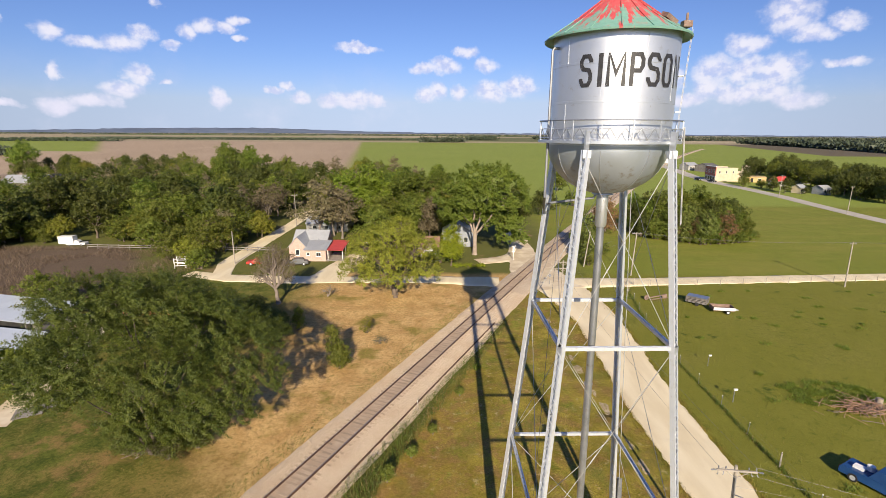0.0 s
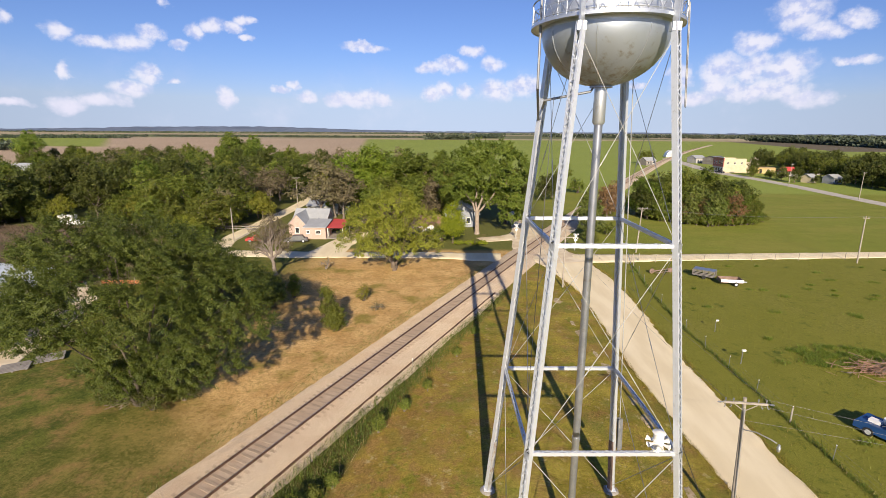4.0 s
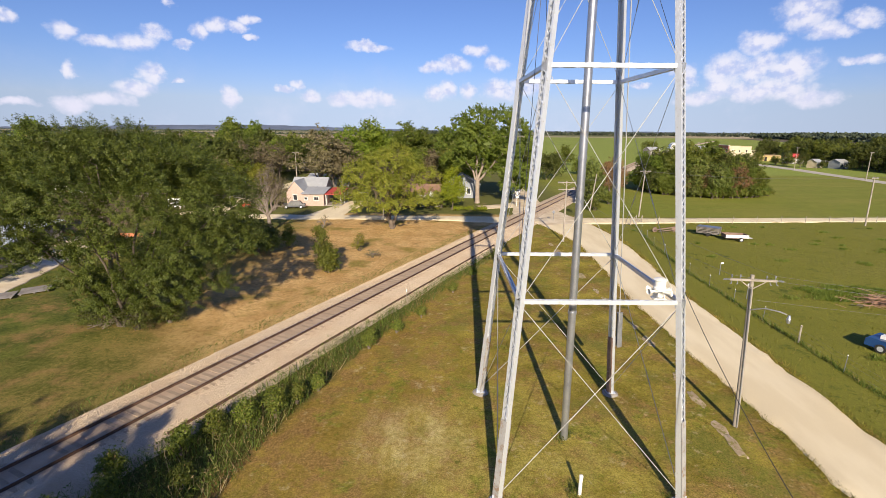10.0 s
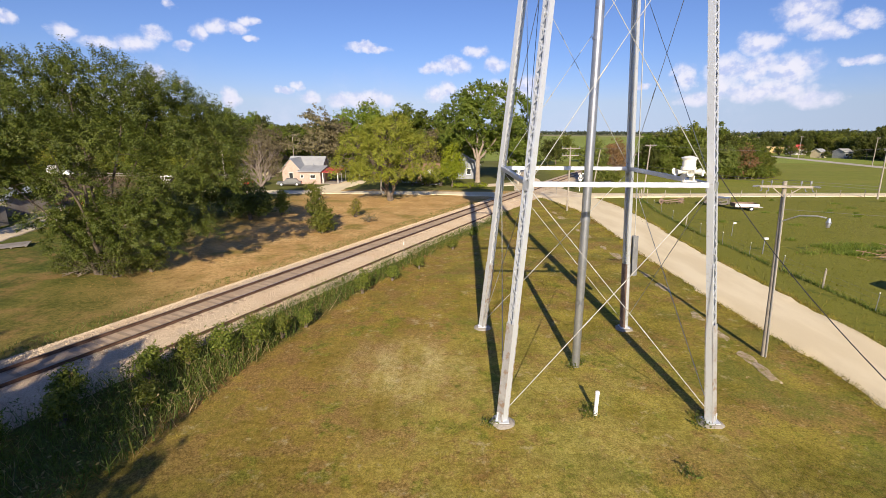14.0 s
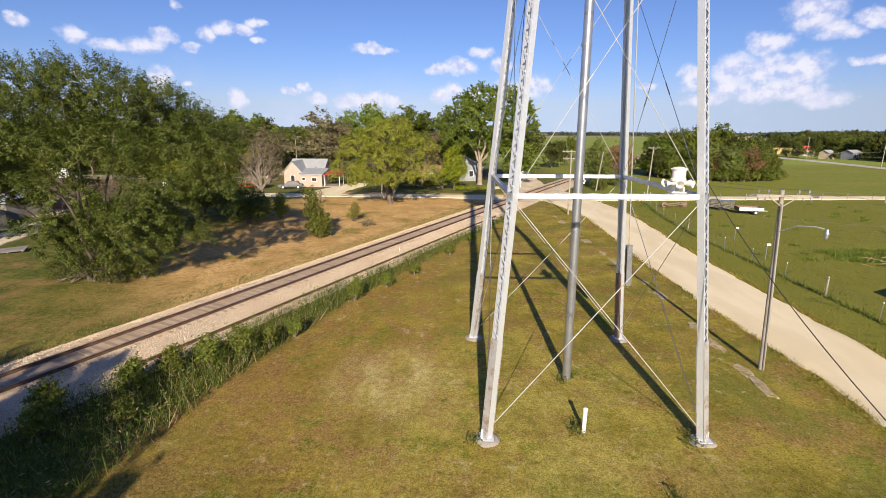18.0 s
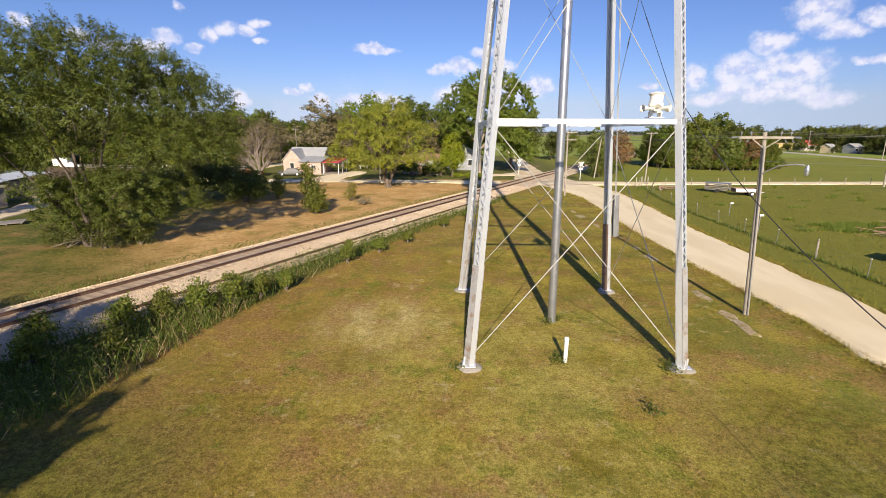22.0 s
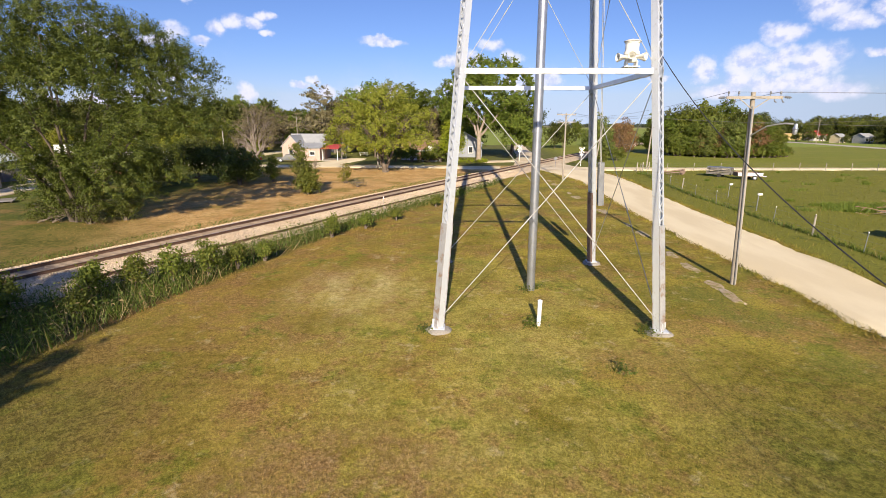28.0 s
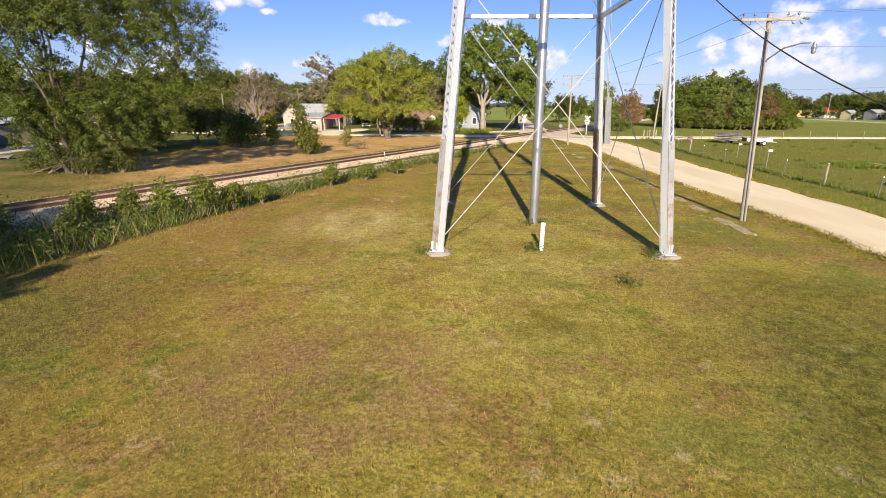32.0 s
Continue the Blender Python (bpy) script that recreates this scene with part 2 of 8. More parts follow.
BLACK_PAINT = surface("black_lettering", mottled((0.015, 0.015, 0.017), (0.035, 0.035, 0.04), (0.34, 0.34, 0.35), 4.0, 30.0, (0.63, 0.70)), 0.5)
SPLIT_WOOD = surface("split_wood", mottled((0.27, 0.15, 0.10), (0.42, 0.27, 0.18), (0.16, 0.10, 0.08), 2.0, 14.0), 0.9)
CONCRETE = surface("concrete", mottled((0.24, 0.22, 0.19), (0.36, 0.33, 0.29), (0.15, 0.13, 0.10), 2.0, 14.0), 0.9, 0.0, 0.5, 30.0)
WHITE_PAINT = surface("white_paint", mottled((0.78, 0.78, 0.76), (0.84, 0.84, 0.82), (0.60, 0.57, 0.50), 3.0, 20.0, (0.66, 0.8)), 0.45)
SIREN_PAINT = surface("cream_enamel", mottled((0.74, 0.73, 0.68), (0.82, 0.81, 0.77), (0.52, 0.46, 0.36), 4.0, 22.0, (0.64, 0.78)), 0.35)
DARK = surface("dark_gap", mottled((0.012, 0.012, 0.012), (0.03, 0.03, 0.03)), 0.8)
POLE_WOOD = surface("weathered_pole_wood", mottled((0.26, 0.23, 0.19), (0.40, 0.36, 0.31), (0.16, 0.13, 0.10), 1.2, 30.0), 0.9, 0.0, 0.5, 60.0)
TIE_WOOD = surface("creosoted_tie", varied((0.32, 0.24, 0.17), (0.46, 0.36, 0.26), (0.24, 0.17, 0.12), 2.0, 30.0, 0.35), 0.95, 0.0, 0.6, 35.0)
RAIL_STEEL = surface("rusty_rail", mottled((0.10, 0.058, 0.04), (0.17, 0.10, 0.07), None, 2.0, 30.0), 0.7, 0.3, 0.2, 30.0)
RAIL_TOP = surface("worn_rail_head", mottled((0.30, 0.26, 0.24), (0.42, 0.38, 0.35), None, 2.0, 30.0), 0.35, 0.8)
WIRE = surface("dark_wire", mottled((0.02, 0.02, 0.022), (0.04, 0.04, 0.04)), 0.6)
PALE_WIRE = surface("bare_wire", mottled((0.16, 0.16, 0.17), (0.22, 0.22, 0.23)), 0.5, 0.5)
GLASS = surface("window_glass", mottled((0.02, 0.025, 0.03), (0.045, 0.05, 0.055)), 0.08, 0.0, gloss=0.6)
RUBBER = surface("tyre_rubber", mottled((0.015, 0.015, 0.015), (0.03, 0.03, 0.028)), 0.85)
BARK = surface("grey_bark", mottled((0.10, 0.075, 0.058), (0.20, 0.16, 0.125), (0.06, 0.045, 0.035), 2.0, 14.0), 0.95, 0.0, 0.9, 12.0)
PALE_BARK = surface("pale_bark", mottled((0.24, 0.19, 0.15), (0.36, 0.30, 0.24), (0.15, 0.11, 0.08), 1.5, 10.0), 0.95, 0.0, 0.8, 9.0)
DEAD_WOOD = surface("dead_wood", mottled((0.15, 0.12, 0.10), (0.25, 0.21, 0.18), None, 1.5, 12.0), 0.95)


def roof_paint():
    def build(n, p):
        parts = n.add("ShaderNodeSeparateXYZ", {0: p})
        angle = n.math("ARCTAN2", parts.outputs[1], parts.outputs[0])
        radius = n.vec("LENGTH", p)
        ray = n.add("ShaderNodeCombineXYZ", {0: n.math("MULTIPLY", angle, 3.4), 1: n.math("MULTIPLY", radius, 0.32), 2: 0.0}).outputs[0]
        peel = n.noise(ray, 2.2, 6.0, 0.68)
        edge = n.math("ADD", peel, n.math("MULTIPLY", n.math("SUBTRACT", 2.55, radius), 0.12))
        green = n.mix(n.noise(p, 5.0, 5.0), (0.10, 0.27, 0.22), (0.24, 0.42, 0.35))
        red = n.mix(n.noise(p, 4.0, 5.0), (0.42, 0.04, 0.05), (0.58, 0.12, 0.12))
        colour = n.mix(n.step(edge, 0.50, 0.54), green, red)
        rust = n.step(n.math("ADD", n.math("MULTIPLY", n.noise(p, 3.1, 7.0, 0.75), 0.6), n.math("MULTIPLY", n.noise(ray, 5.0, 6.0, 0.7), 0.4)), 0.52, 0.60)
        return n.mix(n.math("MULTIPLY", rust, 0.85), colour, n.mix(n.noise(p, 8.0, 4.0), (0.20, 0.12, 0.09), (0.42, 0.36, 0.30)))

    return build


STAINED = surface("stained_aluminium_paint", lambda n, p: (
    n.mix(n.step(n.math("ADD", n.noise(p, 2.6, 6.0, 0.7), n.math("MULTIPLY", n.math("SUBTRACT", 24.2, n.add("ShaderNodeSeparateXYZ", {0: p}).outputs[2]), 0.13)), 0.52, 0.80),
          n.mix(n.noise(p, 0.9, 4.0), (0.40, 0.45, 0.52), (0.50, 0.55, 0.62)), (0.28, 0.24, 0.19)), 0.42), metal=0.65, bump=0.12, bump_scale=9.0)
ROOF_PAINT = surface("peeling_roof_paint", roof_paint(), 0.6, 0.0, 0.25, 9.0)
LEAF_ELM = foliage("elm_leaves", (0.078, 0.116, 0.019), (0.209, 0.254, 0.049), (0.27, 0.21, 0.09), 0.05, 0.42)
LEAF_NEAR = foliage("fine_elm_leaves", (0.034, 0.057, 0.008), (0.111, 0.139, 0.023), (0.18, 0.15, 0.06), 0.02, 0.24)
ELM_BARK = surface("dark_elm_bark", mottled((0.075, 0.058, 0.046), (0.17, 0.138, 0.11), (0.24, 0.20, 0.16), 2.0, 14.0), 0.95, 0.0, 0.9, 12.0)
LEAF_OAK = foliage("oak_leaves", (0.080, 0.136, 0.022), (0.222, 0.300, 0.056), (0.24, 0.20, 0.07), 0.05, 0.4)
LEAF_OLIVE = foliage("olive_leaves", (0.112, 0.143, 0.020), (0.291, 0.308, 0.047), (0.279, 0.209, 0.084), 0.06)
LEAF_LIME = foliage("lime_leaves", (0.125, 0.186, 0.013), (0.300, 0.355, 0.024), (0.273, 0.284, 0.044), 0.05)
LEAF_CEDAR = foliage("cedar_needles", (0.057, 0.086, 0.019), (0.169, 0.205, 0.047), (0.14, 0.10, 0.05), 0.06, 0.2)
LEAF_BROWN = foliage("russet_twigs", (0.149, 0.100, 0.049), (0.290, 0.192, 0.095), (0.128, 0.140, 0.051), 0.18, 0.2)
LEAF_GREY = foliage("sparse_grey_leaves", (0.114, 0.104, 0.066), (0.212, 0.198, 0.126), (0.255, 0.211, 0.153), 0.08, 0.25)
LEAF_DARK = foliage("dark_leaves", (0.043, 0.065, 0.014), (0.119, 0.149, 0.032), (0.15, 0.13, 0.05), 0.06, 0.35)
LEAF_FRESH = foliage("fresh_green_leaves", (0.085, 0.140, 0.014), (0.220, 0.300, 0.040), (0.24, 0.24, 0.06), 0.05, 0.4)
# bluish grey-green: distance haze painted into the leaf colour
LEAF_HAZED = foliage("hazed_distant_leaves", (0.046, 0.070, 0.052), (0.072, 0.098, 0.068), (0.07, 0.08, 0.05), 0.02, 0.1)
LEAF_MID = foliage("full_green_leaves", (0.060, 0.100, 0.014), (0.165, 0.225, 0.036), (0.22, 0.20, 0.06), 0.05, 0.4)
WEED = foliage("weed_leaves", (0.052, 0.090, 0.016), (0.145, 0.205, 0.040), (0.33, 0.28, 0.16), 0.10, calm=1.0)
STRAW = foliage("straw_stalks", (0.248, 0.196, 0.114), (0.435, 0.373, 0.258), (0.166, 0.145, 0.062), 0.15, calm=1.0)
PASTURE_BLADE = foliage("pasture_blades", (0.120, 0.150, 0.020), (0.245, 0.265, 0.045), (0.28, 0.25, 0.08), 0.12, calm=1.0)


def lawn_colour(n, p):
    """Mown grass round the tower: yellow-green, with brown, green and bleached patches, and lens falloff painted in."""
    parts = n.add("ShaderNodeSeparateXYZ", {0: p})
    x, y = parts.outputs[0], parts.outputs[1]
    wob = n.math("MULTIPLY", n.math("SUBTRACT", n.noise(p, 0.09, 4.0, 0.6), 0.5), 9.0)
    jag = n.math("MULTIPLY", n.math("SUBTRACT", n.noise(p, 0.9, 5.0, 0.65), 0.5), 1.6)
    mid, fine = n.noise(p, 0.35, 5.0, 0.62), n.noise(p, 3.5, 5.0, 0.7)
    lawn = n.mix(n.step(n.math("ADD", n.math("MULTIPLY", mid, 0.65), n.math("MULTIPLY", fine, 0.35)), 0.38, 0.62), (0.165, 0.138, 0.016), (0.350, 0.285, 0.050))
    lawn = n.mix(n.math("MULTIPLY", n.step(n.noise(p, 0.33, 6.0, 0.72), 0.46, 0.62), 0.65), lawn, n.mix(n.step(n.noise(p, 5.0, 5.0, 0.75), 0.38, 0.62), (0.160, 0.085, 0.035), (0.360, 0.215, 0.090)))
    lawn = n.mix(n.math("MULTIPLY", n.step(n.noise(p, 0.23, 4.0, 0.6), 0.50, 0.66), 0.8), lawn, n.mix(fine, (0.105, 0.125, 0.018), (0.235, 0.225, 0.045)))
    lawn = n.mix(n.step(n.noise(p, 1.7, 5.0, 0.7), 0.60, 0.72), lawn, (0.45, 0.33, 0.16))
    lawn = n.mix(n.math("MULTIPLY", n.step(n.noise(p, 6.5, 5.0, 0.72), 0.53, 0.66), 0.5), lawn, (0.33, 0.18, 0.07))
    lawn = n.mix(n.math("MULTIPLY", n.step(n.noise(p, 10.0, 4.0, 0.7), 0.47, 0.36), 0.7), lawn, (0.085, 0.095, 0.014))
    lawn = n.mix(n.math("MULTIPLY", n.step(n.math("ADD", x, n.math("MULTIPLY", wob, 0.8)), 6.0, -4.0), 0.45), lawn, n.mix(n.step(n.noise(p, 4.0, 5.0, 0.75), 0.36, 0.64), (0.185, 0.115, 0.022), (0.420, 0.265, 0.070)))
    # paler middle of the lawn: the lens's brighter centre painted into the grass
    lens_bright = n.math("MULTIPLY", n.step(n.vec("LENGTH", n.vec("MULTIPLY", n.vec("SUBTRACT", p, (5.0, 15.0, 0)), (0.11, 0.075, 0))), 1.05, 0.25), n.step(n.noise(p, 0.5, 5.0, 0.65), 0.34, 0.6))
    lawn = n.mix(n.math("MULTIPLY", lens_bright, 0.62), lawn, n.mix(n.step(fine, 0.35, 0.65), (0.285, 0.245, 0.050), (0.470, 0.400, 0.110)))
    apart = n.vec("ADD", p, (37.0, 11.0, 5.0))
    lawn = n.mix(n.math("MULTIPLY", n.step(n.math("ADD", n.noise(p, 0.62, 7.0, 0.72), n.math("MULTIPLY", x, -0.006)), 0.50, 0.59), 0.56), lawn, n.mix(n.step(n.noise(p, 7.0, 4.0, 0.7), 0.38, 0.62), (0.170, 0.090, 0.034), (0.345, 0.205, 0.090)))
    lawn = n.mix(n.math("MULTIPLY", n.step(n.noise(apart, 0.55, 7.0, 0.70), 0.55, 0.63), 0.7), lawn, n.mix(n.step(fine, 0.35, 0.65), (0.095, 0.118, 0.012), (0.235, 0.245, 0.032)))
    lawn = n.mix(n.math("MULTIPLY", n.step(n.noise(apart, 1.3, 7.0, 0.74), 0.57, 0.68), 0.7), lawn, (0.45, 0.37, 0.19))
    # darker near sides: longer green grass, plus lens vignette painted in
    rim = n.math("MULTIPLY", n.step(n.math("ADD", n.math("ABSOLUTE", n.math("SUBTRACT", x, 3.6)), jag), 4.0, 9.0), n.step(n.math("ADD", y, jag), 17.0, 8.0))
    lawn = n.mix(n.math("MULTIPLY", rim, 0.78), lawn, n.mix(n.step(fine, 0.35, 0.65), (0.055, 0.066, 0.010), (0.165, 0.165, 0.030)))
    thin = n.math("MULTIPLY", n.step(n.math("ADD", n.vec("LENGTH", n.vec("MULTIPLY", n.vec("SUBTRACT", p, (1.9, 8.2, 0)), (0.36, 0.42, 0))), n.math("MULTIPLY", jag, 0.5)), 1.15, 0.7), n.step(n.noise(p, 1.6, 6.0, 0.7), 0.36, 0.58))
    lawn = n.mix(n.math("MULTIPLY", thin, 0.6), lawn, n.mix(n.step(n.noise(p, 9.0, 5.0, 0.75), 0.38, 0.62), (0.165, 0.090, 0.034), (0.350, 0.222, 0.110)))
    worn = n.math("MULTIPLY", n.step(n.vec("LENGTH", n.vec("MULTIPLY", n.vec("SUBTRACT", p, (-0.4, 20.0, 0)), (0.25, 0.22, 0))), 1.0, 0.1), n.step(n.noise(n.vec("MULTIPLY", p, (1.0, 0.3, 1.0)), 0.9, 5.0), 0.25, 0.8))
    lawn = n.mix(n.math("MULTIPLY", worn, 0.85), lawn, n.mix(n.step(fine, 0.35, 0.65), (0.40, 0.33, 0.12), (0.68, 0.57, 0.28)))
    return lawn


def ground_colour(n, p):
    parts = n.add("ShaderNodeSeparateXYZ", {0: p})
    x, y = parts.outputs[0], parts.outputs[1]
    wob = n.math("MULTIPLY", n.math("SUBTRACT", n.noise(p, 0.09, 4.0, 0.6), 0.5), 9.0)
    jag = n.math("MULTIPLY", n.math("SUBTRACT", n.noise(p, 0.9, 5.0, 0.65), 0.5), 1.6)
    mid, fine = n.noise(p, 0.35, 5.0, 0.62), n.noise(p, 3.5, 5.0, 0.7)
    grain = n.noise(p, 14.0, 4.0, 0.7)
    # distance to the right of the rails' centre line
    rail_x = n.math("SUBTRACT", n.math("ADD", n.math("MULTIPLY", n.math("MULTIPLY", y, y), 0.00012), n.math("MULTIPLY", y, 0.458)), 24.70)
    off = n.math("MULTIPLY", n.math("SUBTRACT", x, rail_x), 0.9)
    lawn = lawn_colour(n, p)
    apart = n.vec("ADD", p, (37.0, 11.0, 5.0))
    green = n.mix(n.math("ADD", n.math("MULTIPLY", mid, 0.5), n.math("MULTIPLY", fine, 0.5)), (0.116, 0.126, 0.014), (0.252, 0.240, 0.042))
    pasture = n.mix(n.step(n.noise(p, 0.22, 5.0, 0.7), 0.60, 0.70), green, (0.070, 0.095, 0.014))
    pasture = n.mix(n.math("MULTIPLY", n.step(n.noise(apart, 0.11, 6.0, 0.7), 0.46, 0.62), 0.7), pasture, n.mix(n.step(fine, 0.35, 0.65), (0.138, 0.142, 0.020), (0.262, 0.240, 0.052)))
    pasture = n.mix(n.math("MULTIPLY", n.step(n.noise(p, 1.3, 6.0, 0.72), 0.55, 0.66), 0.6), pasture, (0.075, 0.100, 0.012))
    # dry ground beyond the rails
    dry = n.mix(n.step(n.math("ADD", n.math("MULTIPLY", mid, 0.6), n.math("MULTIPLY", fine, 0.4)), 0.36, 0.64), (0.450, 0.276, 0.104), (0.660, 0.445, 0.195))
    dry = n.mix(n.step(n.noise(p, 0.16, 5.0, 0.6), 0.53, 0.66), dry, (0.255, 0.210, 0.050))
    dry = n.mix(n.math("MULTIPLY", n.step(n.noise(p, 2.4, 6.0, 0.72), 0.50, 0.62), 0.6), dry, (0.235, 0.150, 0.055))
    dry = n.mix(n.math("MULTIPLY", n.step(n.noise(p, 1.1, 6.0, 0.7), 0.55, 0.66), 0.55), dry, (0.175, 0.165, 0.035))
    left_green = n.mix(n.math("ADD", n.math("MULTIPLY", mid, 0.5), n.math("MULTIPLY", fine, 0.5)), (0.058, 0.080, 0.010), (0.150, 0.162, 0.026))
    far_left = n.step(n.math("ADD", x, wob), -17.0, -27.0)
    dry = n.mix(n.math("MULTIPLY", far_left, 0.85), dry, left_green)
    near_left = n.step(n.math("ADD", n.math("ADD", y, n.math("MULTIPLY", x, 0.9)), wob), 22.0, 8.0)
    dry = n.mix(n.math("MULTIPLY", near_left, 0.92), dry, n.mix(n.step(n.math("ADD", n.math("MULTIPLY", mid, 0.5), n.math("MULTIPLY", fine, 0.5)), 0.38, 0.62), (0.070, 0.086, 0.012), (0.22, 0.175, 0.048)))
    dry = n.mix(n.math("MULTIPLY", n.math("MULTIPLY", near_left, n.step(n.noise(p, 0.2, 5.0, 0.65), 0.50, 0.62)), 0.7), dry, n.mix(fine, (0.20, 0.115, 0.045), (0.36, 0.225, 0.095)))
    yard = n.mix(fine, (0.085, 0.058, 0.038), (0.195, 0.145, 0.100))
    in_yard = n.math("MULTIPLY", n.step(n.math("ADD", x, n.math("ADD", wob, n.math("MULTIPLY", n.math("SUBTRACT", y, 68.0), 0.62))), -45.0, -51.0), n.math("MULTIPLY", n.step(n.math("ADD", y, wob), 60.0, 65.0), n.step(n.math("ADD", y, n.math("MULTIPLY", wob, 0.6)), 106.0, 101.0)))
    dry = n.mix(n.math("MULTIPLY", n.step(n.math("ADD", x, n.math("MULTIPLY", wob, 1.3)), -21.0, -29.5), n.step(n.noise(p, 0.42, 6.0, 0.7), 0.40, 0.58)), dry, n.mix(n.step(n.math("ADD", n.math("MULTIPLY", mid, 0.5), n.math("MULTIPLY", fine, 0.5)), 0.36, 0.64), (0.046, 0.066, 0.010), (0.135, 0.150, 0.026)))
    near = n.mix(n.step(n.math("ADD", off, jag), 0.0, 1.0), dry, lawn)
    rough_edge = n.math("ADD", 4.2, n.math("MULTIPLY", n.step(y, 46.0, 10.0), 3.6))
    in_strip = n.math("MULTIPLY", n.step(off, 3.3, 3.8), n.math("MULTIPLY", n.step(n.math("SUBTRACT", n.math("ADD", off, jag), rough_edge), 0.4, -0.4), n.step(y, 66.0, 58.0)))
    near = n.mix(n.math("MULTIPLY", in_strip, 0.85), near, n.mix(fine, (0.050, 0.066, 0.012), (0.150, 0.150, 0.040)))
    near = n.mix(n.step(n.math("ADD", x, jag), 22.0, 23.4), near, pasture)
    # grass of the town blocks beyond the cross road
    town = n.mix(n.math("ADD", n.math("MULTIPLY", mid, 0.5), n.math("MULTIPLY", fine, 0.5)), (0.085, 0.100, 0.020), (0.175, 0.170, 0.050))
    town = n.mix(n.step(n.noise(p, 0.12, 4.0), 0.58, 0.68), town, (0.24, 0.175, 0.09))
    lush = n.mix(mid, (0.135, 0.166, 0.020), (0.240, 0.252, 0.042))
    bands = n.noise(n.vec("MULTIPLY", p, (0.25, 1.0, 1.0)), 0.16, 6.0, 0.68)
    lush = n.mix(n.math("MULTIPLY", n.step(bands, 0.42, 0.64), 0.6), lush, (0.255, 0.235, 0.050))
    town = n.mix(n.step(n.math("ADD", x, jag), 22.0, 30.0), town, lush)
    colour = n.mix(n.step(n.math("ADD", y, jag), 83.0, 86.0), near, town)
    colour = n.mix(in_yard, colour, yard)
    # fields
    wheat = n.mix(n.math("ADD", n.math("MULTIPLY", n.noise(p, 0.012, 3.0), 0.6), n.math("MULTIPLY", fine, 0.4)), (0.190, 0.250, 0.038), (0.285, 0.320, 0.070))
    plough = n.mix(n.noise(n.vec("MULTIPLY", p, (1.0, 0.25, 1.0)), 0.012, 5.0), (0.34, 0.25, 0.17), (0.50, 0.385, 0.265))
    side = n.math("ADD", x, n.math("MULTIPLY", y, 0.16))
    field = n.mix(n.step(side, -22.0, -8.0), plough, wheat)
    field = n.mix(n.math("MULTIPLY", n.step(n.math("ADD", x, n.math("MULTIPLY", y, 0.69)), -6.0, -30.0), n.step(y, 560.0, 580.0)), field, wheat)
    edge = n.math("ADD", n.math("SUBTRACT", x, n.math("MULTIPLY", y, 0.311)), -344.0)
    field = n.mix(n.math("MULTIPLY", n.step(edge, -78.0, -70.0), n.step(y, 560.0, 580.0)), field, (0.14, 0.115, 0.075))
    colour = n.mix(n.step(n.math("ADD", y, wob), 168.0, 176.0), colour, field)
    # patchwork beyond
    cell = n.vec("FLOOR", n.vec("MULTIPLY", p, (1 / 620.0, 1 / 260.0, 0)))
    pick = n.add("ShaderNodeTexWhiteNoise", {"Vector": cell}).outputs["Value"]
    ramp = n.add("ShaderNodeValToRGB", {0: pick})
    ramp.color_ramp.interpolation = "CONSTANT"
    for place, tone in ((0.0, (0.42, 0.34, 0.225)), (0.3, (0.14, 0.19, 0.055)), (0.5, (0.50, 0.41, 0.275)), (0.7, (0.13, 0.15, 0.06)), (0.82, (0.42, 0.35, 0.21))):
        e = ramp.color_ramp.elements[0] if place == 0.0 else ramp.color_ramp.elements.new(place)
        e.color = (*tone, 1)
    colour = n.mix(n.step(y, 1120.0, 1130.0), colour, n.mix(0.25, ramp.outputs[0], n.mix(mid, (0.16, 0.16, 0.07), (0.3, 0.25, 0.15))))
    speck = n.noise(p, 34.0, 3.0, 0.7)
    shade = n.math("ADD", 0.55, n.math("MULTIPLY", n.math("ADD", n.step(grain, 0.30, 0.72), n.step(speck, 0.32, 0.70)), 0.46))
    return n.mix(1.0, colour, n.add("ShaderNodeCombineXYZ", {0: shade, 1: shade, 2: shade}).outputs[0], "MULTIPLY")


def blade_colour(n, p):
    island = n.add("ShaderNodeNewGeometry").outputs["Random Per Island"]
    tint = n.math("ADD", 0.42, n.math("MULTIPLY", island, 0.9))
    return n.mix(1.0, lawn_colour(n, p), n.add("ShaderNodeCombineXYZ", {0: tint, 1: tint, 2: n.math("MULTIPLY", tint, 0.9)}).outputs[0], "MULTIPLY")


LAWN_BLADE = surface("lawn_blades", blade_colour, 0.7, space="World", gloss=0.2)
GROUND = surface("ground_cover", ground_colour, 0.95, 0.0, 0.9, 9.0, "World", 0.15)
GRAVEL = surface("limestone_gravel", lambda n, p: n.mix(n.step(n.noise(n.vec("MULTIPLY", p, (1.0, 0.22, 1.0)), 0.5, 5.0), 0.36, 0.64),
                 n.mix(n.noise(p, 16.0, 4.0, 0.7), (0.66, 0.55, 0.35), (0.80, 0.68, 0.46)), n.mix(n.noise(p, 20.0, 4.0, 0.7), (0.76, 0.65, 0.43), (0.88, 0.77, 0.55))),
                 0.95, 0.0, 0.6, 22.0, "World", 0.2)
DIRT_ROAD = surface("packed_dirt", lambda n, p: n.mix(n.step(n.noise(p, 0.35, 5.0), 0.4, 0.62), n.mix(n.noise(p, 12.0), (0.56, 0.45, 0.30), (0.66, 0.54, 0.38)), (0.74, 0.64, 0.48)),
                    0.95, 0.0, 0.5, 18.0, "World", 0.2)
